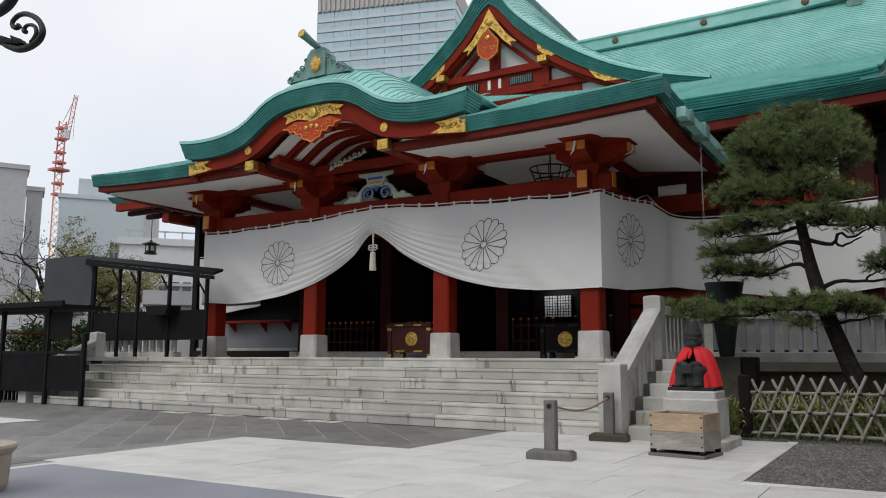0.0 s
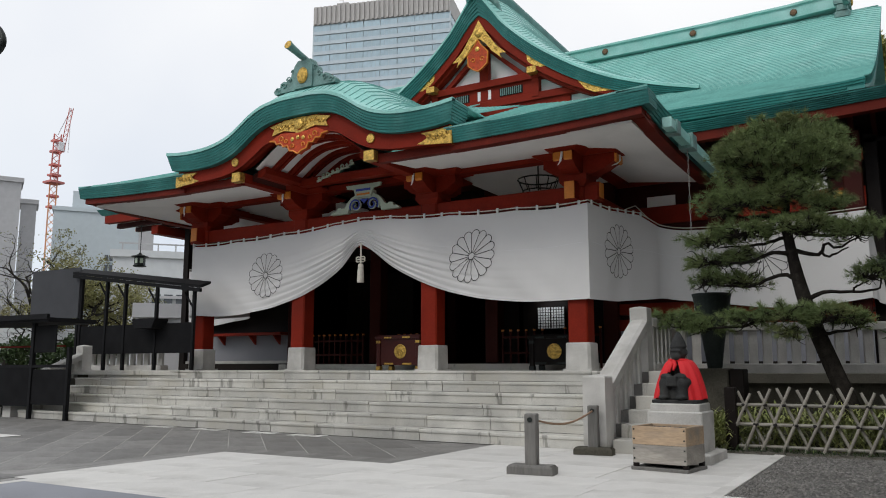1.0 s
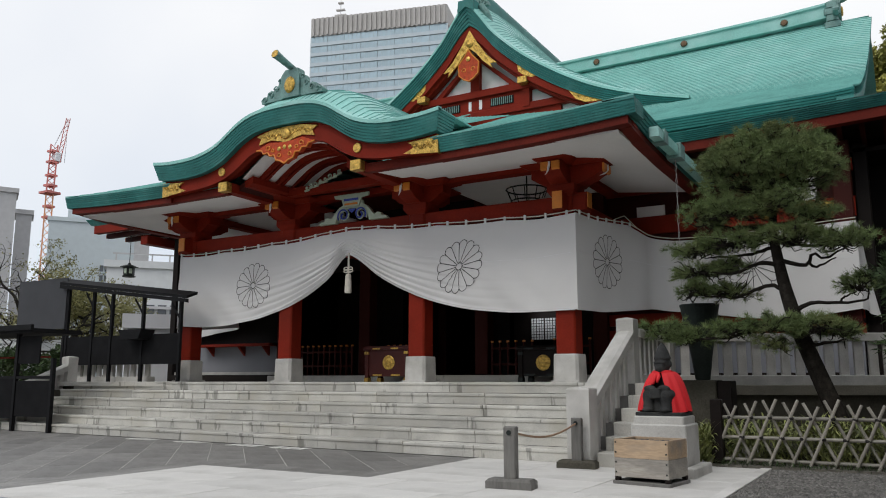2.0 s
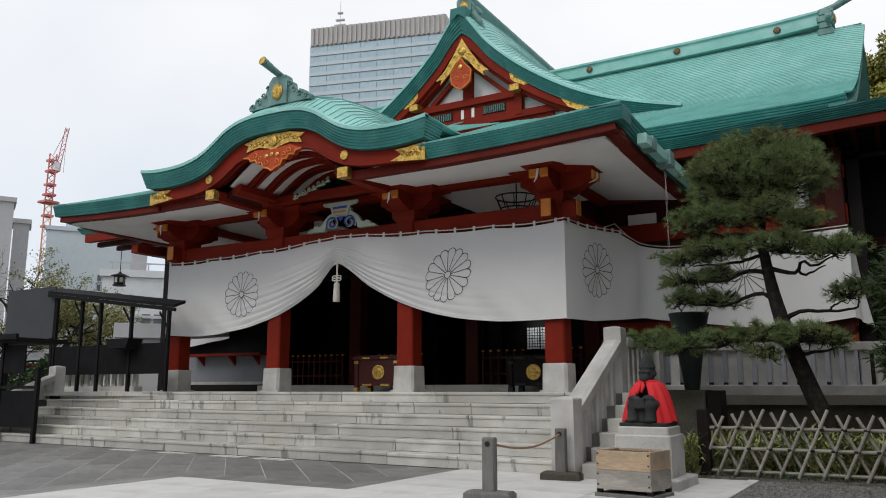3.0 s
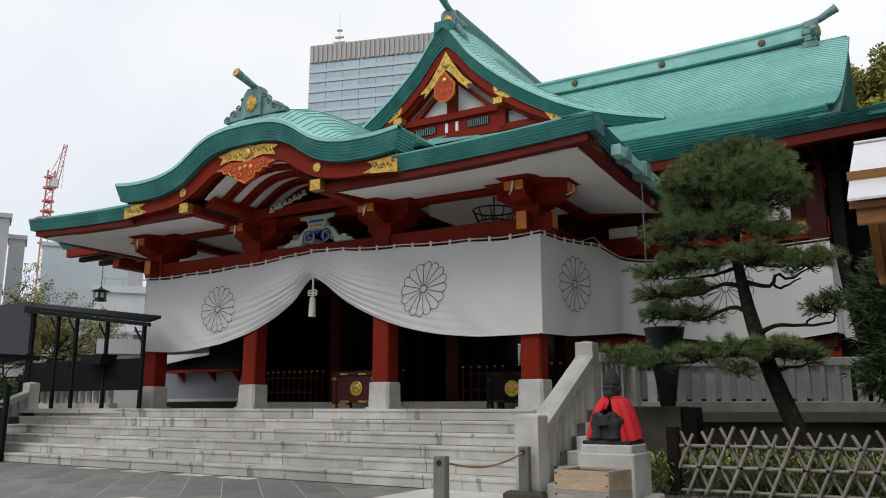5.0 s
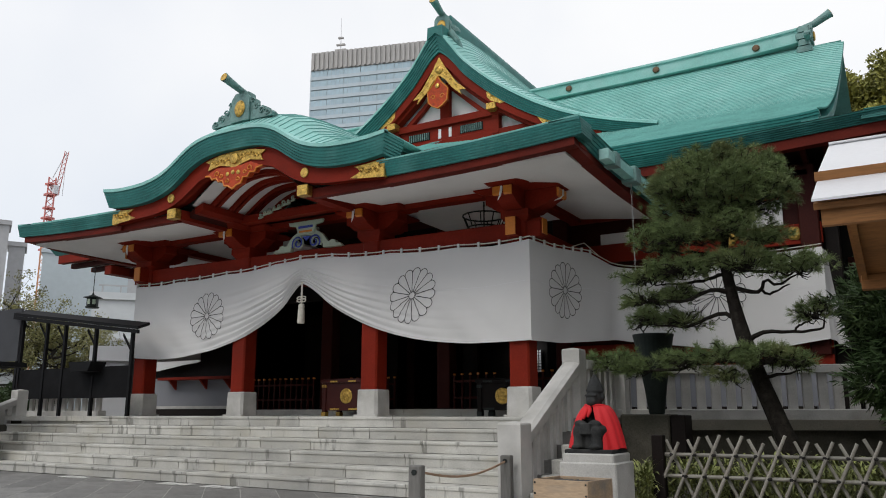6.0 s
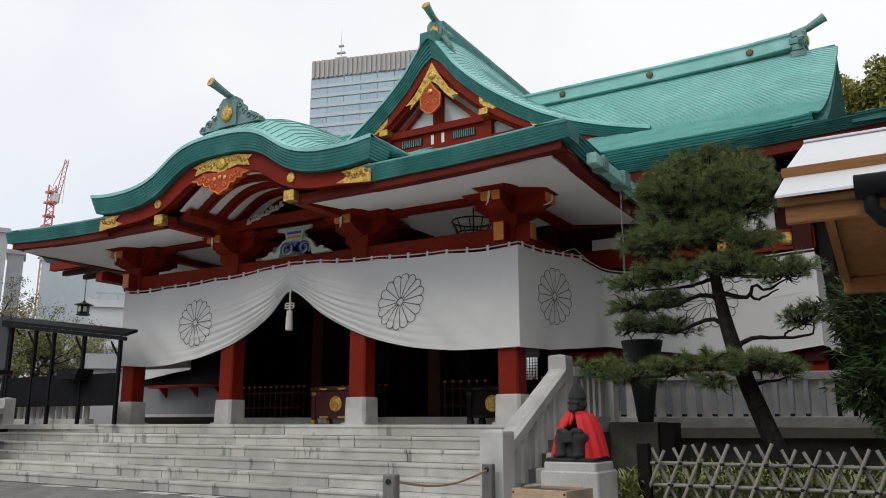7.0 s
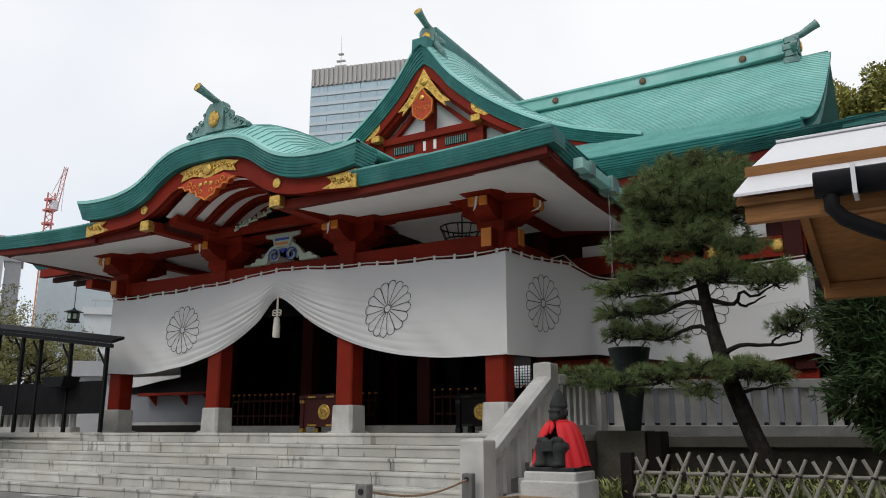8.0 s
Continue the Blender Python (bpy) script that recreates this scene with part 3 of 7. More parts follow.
# ---- cusped gable over the stair ----
KP = [(0, 6.40), (0.5, 6.385), (0.9, 6.31), (1.2, 6.18), (1.45, 6.02), (1.7, 5.87), (1.95, 5.77), (2.3, 5.69), (2.8, 5.655), (3.3, 5.67), (3.62, 5.71)]
KX = XC - 0.04
kc = smooth_curve(KP, 40)
KCURVE = [(-u, z) for u, z in kc[::-1]] + kc[1:]
kara = thing("cusped_gable", "undulating verdigris copper gable with red bargeboard over the stair", "gable", (KX, 12, 5))
KY = 11.84
for i in range(7):
    b = B()
    t0, t1 = 0.36 * i / 7, 0.36 * (i + 1) / 7 - 0.005
    sh = 0.014 * i
    loft(b, [[(KX + u * (1 - 0.004 * i), KY + sh, z - t0), (KX + u * (1 - 0.004 * i), KY + sh + 0.012, z - t1), (KX + u * (1 - 0.004 * i), KY + 0.6, z - t1), (KX + u * (1 - 0.004 * i), KY + 0.6, z - t0)] for u, z in KCURVE])
    part("eave_layer", b, M_EDGE, kara)

def kara_z(u, y):
    z = interp(abs(u), kc)
    w = max(0.0, 1 - (abs(u) / 3.2) ** 3)
    d = y - KY
    return z + 0.70 * w * (1 - math.exp(-d / 0.65))


b = B()
loft(b, [[(KX + u, KY - 0.008, z - 0.03), (KX + u, KY - 0.008, z + 0.036), (KX + u, KY + 0.10, z + 0.045 + 0.05 * max(0.0, 1 - (u / 2.9) ** 2)), (KX + u, KY + 0.10, z - 0.03)] for u, z in KCURVE])
part("edge_roll", b, M_ROOF, kara)
# copper courses that run back from the gable front
us = np.linspace(-3.62, 3.62, 57)
for a, c in zip(us, us[1:]):
    b = B()
    up = abs(a) > abs(c)
    rows = []
    for y in np.linspace(KY, KY + 5.4, 12):
        lo, hi = (a, c) if up else (c, a)
        za, zb = kara_z(lo, y) + 0.02, kara_z(hi, y) + 0.004
        sgn = 1 if lo < hi else -1
        rows.append([(KX + lo, y, za - 0.03), (KX + lo, y, za), (KX + hi + sgn * 0.01, y, zb)])
    loft(b, rows, close=False)
    seam_lips(part("copper_course", b, M_ROOF, kara), M_SEAM_SHADE)

# red bargeboard
RB = [(0, 5.72), (0.45, 5.66), (0.8, 5.62), (0.95, 5.58), (1.2, 5.43), (1.45, 5.28), (1.7, 5.17), (2.1, 5.08), (2.8, 5.03), (3.5, 4.99)]
rb = smooth_curve(RB, 40)
for nm, y0, y1, up, dn in (("bargeboard", 12.06, 12.18, 0.0, 0.0), ("inner_bargeboard", 12.18, 12.42, 0.02, 0.10)):
    b = B()
    top = [(u, interp(abs(u), kc) - 0.33 - up) for u, z in [(-u, z) for u, z in rb[::-1]] + rb[1:]]
    bot = [(u, z + dn) for u, z in [(-u, z) for u, z in rb[::-1]] + rb[1:]]
    loft(b, [[(KX + u * 0.985, y0, zt), (KX + u * 0.985, y0, zb), (KX + u * 0.985, y1, zb), (KX + u * 0.985, y1, zt)] for (u, zt), (_, zb) in zip(top, bot)])
    part(nm, b, M_RED, kara)
b = B()
bot = [(u, z) for u, z in [(-u, z) for u, z in rb[::-1]] + rb[1:]]
loft(b, [[(KX + u * 0.985, 12.04, z + 0.035), (KX + u * 0.985, 12.04, z), (KX + u * 0.985, 12.10, z), (KX + u * 0.985, 12.10, z + 0.035)] for u, z in bot])
part("bead", b, M_RED, kara)

# vaulted ceiling behind: white boards with curved red ribs
VP = smooth_curve([(0, 5.76), (0.45, 5.71), (0.8, 5.56), (1.1, 5.36), (1.4, 5.14)], 16)
VC = [(-u, z) for u, z in VP[::-1]] + VP[1:]
b = B()
loft(b, [[(KX + u, y, z + 0.06) for u, z in VC] for y in (12.3, 14.4)], close=False)
part("vault_board", b, M_WHITE, kara)
for i in range(4):
    for dy in (0.0, 0.13):
        y = 12.66 + i * 0.50 + dy
        b = B()
        loft(b, [[(KX + u, y, z - 0.03), (KX + u, y + 0.08, z - 0.03), (KX + u, y + 0.08, z + 0.058), (KX + u, y, z + 0.058)] for u, z in VC])
        part("vault_rib", b, M_RED, kara)
for s in (-1, 1):
    part("vault_beam", prism(B(), [(KX + s * u, z) for u, z in ((1.22, 5.26), (1.22, 5.12), (1.32, 5.05), (1.45, 5.05), (1.45, 5.18))], 12.42, 14.08), M_RED, kara)
    part("vault_plank", prism(B(), [(KX + s * u, z) for u, z in ((1.44, 5.17), (1.44, 5.07), (1.60, 4.98), (1.60, 5.10))], 12.42, 14.08), M_SHADERED, kara)
    part("vault_purlin", bx(B(), KX + s * 1.70 - 0.11, 12.2, 4.915, KX + s * 1.70 + 0.11, 14.1, 5.12, None, 0.02), M_RED, kara)
    part("gilt_cap", bx(B(), KX + s * 1.70 - 0.12, 12.03, 4.91, KX + s * 1.70 + 0.12, 12.2, 5.11, None, 0.015), M_GOLD, kara, "gilt purlin end")
part("rainbow_beam", bx(B(), KX - 1.9, 13.55, 5.06, KX + 1.9, 13.75, 5.24, None, 0.03), M_RED, kara)
# pale carved cloud under the vault
b = B()
for k in range(8):
    u, z, r = -0.68 + k * 0.125, 5.16 + 0.034 * k + 0.02 * (k % 2), 0.03 + 0.012 * (k % 3)
    tube(b, [(KX + u + r * (1 - a / 11) * math.cos(a + k), 13.5, z + r * (1 - a / 11) * math.sin(a + k)) for a in np.linspace(0, 6.5, 10)], 0.017, 5)
    prism(b, [(KX + u - 0.06, z - 0.075), (KX + u + 0.06, z - 0.055), (KX + u + 0.06, z - 0.015), (KX + u - 0.06, z - 0.035)], 13.50, 13.53)
part("carved_cloud", b, M_PALEGREEN, kara, "pale carved cloud scroll")

# gilt fittings of the bargeboard
def plate(poly, y, th, parent, label="", material=M_GOLD, name="gilt_fitting", bump=True):
    p = part(name, prism(B(), poly, y, y + th), material, parent, label)
    return p


def scrolls(cx, cz, w, h, y, parent, n=7, r=0.05, seed=1, material=M_GOLD):
    """Raised scrollwork on a plate."""
    rnd = random.Random(seed)
    for i in range(n):
        b = B()
        x = cx + w * (-0.5 + (i + 0.5) / n) + rnd.uniform(-0.01, 0.01)
        z = cz + h * rnd.uniform(-0.25, 0.25)
        rr = r * rnd.uniform(0.7, 1.1)
        s = rnd.choice((-1, 1))
        tube(b, [(x + s * rr * (1 - a / 9) * math.cos(a), y, z + rr * (1 - a / 9) * math.sin(a)) for a in np.linspace(0.3, 7.5, 12)], [0.011] * 12, 5)
        part("scroll_relief", b, material, parent)


cz = 5.86
g = plate([(KX - 0.78, 5.93), (KX - 0.66, 5.86), (KX - 0.72, 5.74), (KX - 0.4, 5.80), (KX - 0.12, 5.74), (KX, 5.66), (KX + 0.12, 5.74), (KX + 0.4, 5.80), (KX + 0.72, 5.74), (KX + 0.66, 5.86), (KX + 0.78, 5.93), (KX + 0.4, 6.01), (KX, 6.03), (KX - 0.4, 6.01)], 12.03, 0.035, kara, "gilt openwork plate with a round crest")
scrolls(KX, 5.88, 1.25, 0.16, 12.025, g, 16, 0.05, 3)
b = B()
turned(b, [(0.0, 0), (0.10, 0), (0.115, 0.01), (0.10, 0.03), (0.06, 0.04), (0.0, 0.045)], 0, 0, 20, Matrix.Translation((KX, 12.03, 5.88)) @ Matrix.Rotation(radians(90), 4, "X"))
part("crest_boss", b, M_GOLD, g)
PEND = [(0.74, 5.62), (0.60, 5.60), (0.56, 5.53), (0.44, 5.54), (0.38, 5.46), (0.27, 5.47), (0.22, 5.36), (0.10, 5.33), (0.0, 5.27)]
gp = plate([(KX - u, z) for u, z in PEND] + [(KX + u, z) for u, z in PEND[-2::-1]] + [(KX + 0.45, 5.74), (KX, 5.70), (KX - 0.45, 5.74)], 12.0, 0.12, kara, "red and orange carved gable pendant", M_VERM, "gable_pendant")
for dx, dz in ((-0.14, 5.58), (0.0, 5.60), (0.14, 5.58)):
    b = B()
    turned(b, [(0.0, 0), (0.036, 0), (0.045, 0.012), (0.0, 0.025)], 0, 0, 12, Matrix.Translation((KX + dx, 12.0, dz)) @ Matrix.Rotation(radians(90), 4, "X"))
    part("gilt_stud", b, M_GOLD, gp)
for s in (-1, 1):
    b = B()
    tube(b, [(KX + s * u, 12.0, z) for u, z in PEND], 0.019, 5)
    part("pendant_edge", b, M_OCHRE, gp)
    for cx, cz, r in ((0.42, 5.62, 0.06), (0.30, 5.56, 0.045), (0.13, 5.44, 0.05)):
        b = B()
        tube(b, [(KX + s * (cx + r * (1 - a / 9) * math.cos(a)), 11.995, cz + r * (1 - a / 9) * math.sin(a)) for a in np.linspace(-0.5, 5.5, 11)], 0.014, 5)
        part("scroll_relief", b, M_OCHRE, gp)
for s in (-1, 1):
    q = [(3.46, 5.30), (3.46, 4.985), (2.95, 5.03), (2.78, 5.06), (2.95, 5.12), (3.02, 5.17), (2.86, 5.25), (3.1, 5.26)]
    g = plate([(KX + s * a, z) for a, z in q], 12.03, 0.04, kara, "gilt end plate of the bargeboard")
    scrolls(KX + s * 3.2, 5.15, 0.45, 0.14, 12.025, g, 8, 0.05, 5)
    part("plate_return", bx(B(), min(KX + s * 3.46, KX + s * 3.5), 12.03, 4.985, max(KX + s * 3.46, KX + s * 3.5), 12.2, 5.30), M_GOLD, g)
    b = B()
    turned(b, [(0.0, 0), (0.085, 0), (0.095, 0.01), (0.085, 0.025), (0.06, 0.022), (0.0, 0.03)], 0, 0, 20, Matrix.Translation((KX + s * 1.74, 12.055, 5.33)) @ Matrix.Rotation(radians(90), 4, "X"))
    part("gilt_boss", b, M_GOLD, kara, "round gilt boss")


# ---- ridge end ornaments ----
def ridge_end(label, x, y, z, s, horn=(0, -0.6, 0.45), hr=1.0, wide=1.0):
    """A stepped copper ridge end with scrolls, a gilt crest and a round horn."""
    t = thing("ridge_ornament", label, "roof ornament", (x, y, z))
    half = [(0.80, 0), (0.82, 0.07), (0.76, 0.13), (0.66, 0.13), (0.64, 0.21), (0.54, 0.25), (0.50, 0.22), (0.44, 0.26), (0.36, 0.30), (0.34, 0.42), (0.30, 0.46), (0.22, 0.50), (0.20, 0.58), (0.16, 0.62)]
    half = [(a * wide + 0.06 * (1 - wide), c) for a, c in half]
    poly = [(x - a * s, z + c * s) for a, c in half] + [(x + a * s, z + c * s) for a, c in half[::-1]]
    part("end_tile", prism(B(), poly, y, y + 0.16 * s), M_ONI, t)
    poly2 = [(x - 0.24 * s, z), (x - 0.24 * s, z + 0.48 * s), (x - 0.14 * s, z + 0.6 * s), (x + 0.14 * s, z + 0.6 * s), (x + 0.24 * s, z + 0.48 * s), (x + 0.24 * s, z)]
    part("raised_panel", prism(B(), poly2, y - 0.05 * s, y), M_ONI, t)
    for sd in (-1, 1):
        for cx, cz, r in ((0.70, 0.07, 0.06), (0.54, 0.14, 0.075), (0.40, 0.25, 0.07), (0.29, 0.40, 0.06)):
            b = B()
            tube(b, [(x + sd * (cx * wide + r * wide * (1 - a / 9) * math.cos(a)) * s, y - 0.01, z + (cz + r * (1 - a / 9) * math.sin(a)) * s) for a in np.linspace(0, 7, 14)], 0.016 * s, 5)
            part("scroll", b, M_ONI, t)
    b = B()
    turned(b, [(0.0, 0), (0.12 * s, 0), (0.14 * s, 0.015), (0.11 * s, 0.04), (0.05 * s, 0.05), (0.0, 0.05)], 0, 0, 16, Matrix.Translation((x, y - 0.05 * s, z + 0.26 * s)) @ Matrix.Rotation(radians(90), 4, "X") @ Matrix.Diagonal((1, 1.25, 1, 1)))
    part("crest", b, M_GOLD, t, "dull gilt crest")
    h = Vector(horn) * s
    p0 = Vector((x, y + 0.3 * s, z + 0.58 * s))
    p1 = Vector((x, y - 0.1 * s, z + 0.66 * s))
    b = B()
    tube(b, [p0, p1, p1 + h * 0.55, p1 + h * 0.9, p1 + h], [q * s * hr for q in (0.10, 0.11, 0.125, 0.14, 0.155)], 14)
    part("horn", b, M_ONI, t, smooth=True)
    d = (h).normalized()
    b = B()
    rod(b, p1 + h * 0.97, p1 + h + d * 0.008, 0.135 * s * hr, 0.135 * s * hr, 14)
    part("horn_face", b, M_GOLD, t, "dull gilt horn end")
    return t


ridge_end("weathered copper ridge end with horn over the cusped gable", KX, 12.14, 6.66, 0.98, (0, -0.42, 0.10), 0.62)
b = B()
prism(b, [(KX - 0.15, 6.60), (KX - 0.15, 7.02), (KX - 0.09, 7.08), (KX + 0.09, 7.08), (KX + 0.15, 7.02), (KX + 0.15, 6.60)], 12.28, 17.5)
part("ridge", b, M_EDGE, kara)

# ---- main hall roof ----
MAIN = smooth_curve([(0, 6.66), (1.2, 7.13), (2.4, 7.82), (3.6, 8.72), (4.6, 9.58), (5.3, 10.22)], 60)   # rise against depth behind y 17
def main_z(y):
    return interp(y - 17.0, MAIN)


def verge_x(s):
    """Right edge of the upper roof, from eave (0) to ridge (1)."""
    return -0.12 + 0.38 * s ** 0.9


def eave_sweep(x):
    return -0.07 + 0.14 * max(0.0, (x + 1.6) / 1.6) ** 3


NM = 58
for i in range(NM):
    d0, d1 = 5.3 * i / NM, 5.3 * (i + 1) / NM
    b = B()
    xs = list(np.linspace(-20.4, -1.6, 10)) + [None] * 6
    def row(d, dz):
        s = d / 5.3
        out = []
        xr = verge_x(s)
        for x in list(np.linspace(-20.4, xr - 1.4, 12)) + list(np.linspace(xr - 1.2, xr, 8)):
            bend = 0.16 * max(0.0, (x - xr + 1.2) / 1.2) ** 2
            out.append((x, 17.0 + d, interp(d, MAIN) + dz - bend * (0.3 + 0.7 * math.sin(math.pi * min(1, s * 0.9 + 0.05))) + eave_sweep(x) * (1 - s)))
        return out
    loft(b, [row(d0, -0.012), row(d0, 0.030), row(d1 + 0.015, 0.002)], close=False)
    seam_lips(part("copper_course", b, M_ROOF, hall), M_SEAM_SHADE, 19)
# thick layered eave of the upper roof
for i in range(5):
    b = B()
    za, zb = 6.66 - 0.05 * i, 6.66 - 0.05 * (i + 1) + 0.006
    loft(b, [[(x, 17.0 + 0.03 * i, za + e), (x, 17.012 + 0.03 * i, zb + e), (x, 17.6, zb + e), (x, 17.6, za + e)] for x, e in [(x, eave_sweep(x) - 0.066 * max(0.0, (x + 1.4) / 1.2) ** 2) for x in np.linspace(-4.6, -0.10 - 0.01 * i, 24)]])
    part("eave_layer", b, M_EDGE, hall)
# verge of the upper roof
for i in range(4):
    b = B()
    rows = []
    for s in np.linspace(0, 1, 20):
        x, y = verge_x(s) - 0.012 * i, 17.0 + 5.3 * s
        z = main_z(y) - 0.16 * (0.3 + 0.7 * math.sin(math.pi * min(1, s * 0.9 + 0.05))) - 0.14 * (1 - s) - 0.07 * i
        rows.append([(x, y, z), (x, y, z - 0.064), (x - 0.3, y, z - 0.064), (x - 0.3, y, z)])
    loft(b, rows)
    part("verge_layer", b, M_EDGE, hall)
b = B()
rows = []
for s in np.linspace(0, 1, 14):
    y = 17.4 + 4.9 * s
    z = main_z(y) - 0.46
    rows.append([(verge_x(s) - 0.12, y, z), (verge_x(s) - 0.12, y, z - 0.3), (verge_x(s) - 0.25, y, z - 0.3), (verge_x(s) - 0.25, y, z)])
loft(b, rows)
part("bargeboard", b, M_RED, hall)
part("gable_end_wall", prism(B(), [(18.3, 6.2), (22.3, 9.2), (26.5, 6.2)], -0.45, -0.3, Matrix(((0, 1, 0, 0), (1, 0, 0, 0), (0, 0, 1, 0), (0, 0, 0, 1)))), M_SHADERED, hall)
b = B()
loft(b, [[(x, y, z) for y, z in ((22.3, 10.2), (24.8, 8.3), (27.8, 6.4))] for x in (-20.4, 0.2)], close=False)
part("rear_slope", b, M_ROOF, hall)
# ridge
b = B()
loft(b, [[(x, 22.3 + dy, 10.06 + up + dz) for dy, dz in ((-0.26, 0), (-0.26, 0.30), (-0.32, 0.32), (-0.32, 0.37), (-0.14, 0.46), (0.14, 0.46), (0.32, 0.37), (0.26, 0))] for x, up in ((-20.0, 0.18), (-8.0, 0.12), (-4.0, 0.11), (-1.9, 0.14), (-0.75, 0.20))])
part("ridge", b, M_ROOF, hall)
for x in (-1.75, -4.35, -6.9, -9.5, -12.0):
    b = B()
    turned(b, [(0.0, 0), (0.085, 0), (0.095, 0.02), (0.07, 0.05), (0.0, 0.055)], 0, 0, 14, Matrix.Translation((x, 22.03, 10.34)) @ Matrix.Rotation(radians(90), 4, "X"))
    part("ridge_crest", b, M_BRONZE, hall, "dull bronze ridge crest")
oni = ridge_end("copper ridge end with a long horn on the main roof", 0, 0, 0, 0.8, (0, -0.5, 0.26))
oni.matrix_world = Matrix.Translation((-0.45, 22.3, 10.25)) @ Matrix.Rotation(radians(90), 4, "Z")
b = B()
for k in range(4):
    bx(b, -0.80 + 0.05 * (k % 2), 21.98, 9.96 + 0.18 * k, -0.43 - 0.04 * (k % 2), 22.62, 10.13 + 0.18 * k, None, 0.03)
part("ridge_foot", b, M_ONI, hall)

# lower eave that runs on past the gable
def low_sweep(x):
    return 0.09 + 0.042 * max(0.0, x + 2.9)


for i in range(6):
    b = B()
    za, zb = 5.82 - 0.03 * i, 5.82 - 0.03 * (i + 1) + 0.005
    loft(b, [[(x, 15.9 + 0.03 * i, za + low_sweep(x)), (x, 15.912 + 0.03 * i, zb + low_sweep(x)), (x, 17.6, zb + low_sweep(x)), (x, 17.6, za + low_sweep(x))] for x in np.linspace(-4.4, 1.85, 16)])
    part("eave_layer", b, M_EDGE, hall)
b = B()
loft(b, [[(x, 15.9, 5.835 + low_sweep(x)), (x, 17.7, 6.42)] for x in np.linspace(-4.4, 1.85, 16)], close=False)
part("lower_slope", b, M_ROOF, hall)
b = B()
loft(b, [[(x, 16.1, 5.46 + z), (x, 16.3, 5.46 + z), (x, 16.3, 5.65 + z), (x, 16.1, 5.65 + z)] for x, z in [(x, low_sweep(x)) for x in np.linspace(-4.4, 1.75, 14)]])
part("fascia_board", b, M_FASCIA, hall)
b = B()
loft(b, [[(x, 16.3, 5.60 + low_sweep(x)), (x, 18.4, 5.56)] for x in np.linspace(-4.4, 1.75, 8)], close=False)
# Under-eave shade is put into this board's near-black colour.
part("soffit_board", b, M_INNER, hall)
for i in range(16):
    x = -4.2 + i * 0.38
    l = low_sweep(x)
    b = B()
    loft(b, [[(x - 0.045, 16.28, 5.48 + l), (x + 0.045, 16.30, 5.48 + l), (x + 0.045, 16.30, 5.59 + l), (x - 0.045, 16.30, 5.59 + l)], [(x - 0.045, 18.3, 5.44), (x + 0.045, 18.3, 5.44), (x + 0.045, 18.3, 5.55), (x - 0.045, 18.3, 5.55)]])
    part("rafter", b, M_SHADERED, hall)
LEFT = -0.18
# side return of the lower eave and the mirrored eave on the far side
for i in range(6):
    b = B()
    za, zb = 6.11 - 0.03 * i, 6.11 - 0.03 * (i + 1) + 0.005
    x = 1.85 - 0.012 * i
    loft(b, [[(x, y, za), (x, y, zb), (x - 1.2, y, zb), (x - 1.2, y, za)] for y in (15.95, 27.0)])
    part("eave_layer", b, M_EDGE, hall)
    b = B()
    loft(b, [[(u, 15.9 + 0.02 * i, za + LEFT + l), (u, 15.912 + 0.02 * i, zb + LEFT + l), (u, 18, zb + LEFT + l), (u, 18, za + LEFT + l)] for u, l in ((-21.5 + 0.02 * i, 0.06), (-20.8, 0.02), (-19.5, -0.02), (-18, -0.05), (-14.0, -0.06))])
    part("eave_layer", b, M_EDGE, hall)
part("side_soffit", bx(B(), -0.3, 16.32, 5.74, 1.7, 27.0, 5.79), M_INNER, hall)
part("soffit_board", bx(B(), -21.1, 16.1, 5.60, -14.5, 18.4, 5.64), M_WHITE, hall)
part("fascia_board", bx(B(), -21.2, 16.0, 5.54, -14.5, 16.18, 5.78), M_RED, hall)
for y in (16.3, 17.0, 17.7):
    part("purlin", bx(B(), -21.0, y, 5.42, -14.5, y + 0.14, 5.56, None, 0.01), M_SHADERED, hall)
    part("ochre_cap", bx(B(), -21.02, y + 0.01, 5.43, -21.0, y + 0.13, 5.55), M_OCHRE, hall)
part("corner_beam", bx(B(), -19.4, 16.3, 5.1, -19.1, 18.2, 5.36, None, 0.02), M_RED, hall)

# ---- triangular gable on the main roof ----
GX, GY = -9.78, 19.25
GP = smooth_curve([(0, 11.72), (0.2, 11.52), (0.5, 11.12), (0.75, 10.77), (1.07, 10.43), (1.67, 9.88), (2.35, 9.37), (3.03, 8.93), (3.76, 8.54), (4.4, 8.28), (5.2, 8.02), (6.1, 7.78)], 60)
gable = thing("triangular_gable", "steep copper gable with red panels and gilt fittings", "gable", (GX, GY, 9))
def gz(u):
    return interp(abs(u), GP)


def mir(t):
    return [(-u, z) for u, z in t[::-1]] + t[1:]


GC = mir(GP)
GT = smooth_curve([(0, 0.60), (0.4, 0.48), (1.0, 0.42), (2.5, 0.38), (4, 0.30), (6.1, 0.24)], 40)
for i in range(6):
    b = B()
    rows = []
    for u, z in GC:
        t = interp(abs(u), GT)
        z0, z1 = z - t * i / 6, z - t * (i + 1) / 6 + 0.006
        rows.append([(GX + u, GY + 0.035 * i, z0), (GX + u, GY + 0.035 * i + 0.012, z1), (GX + u, GY + 0.9, z1), (GX + u, GY + 0.9, z0)])
    loft(b, rows)
    part("verge_layer", b, M_EDGE, gable)
b = B()
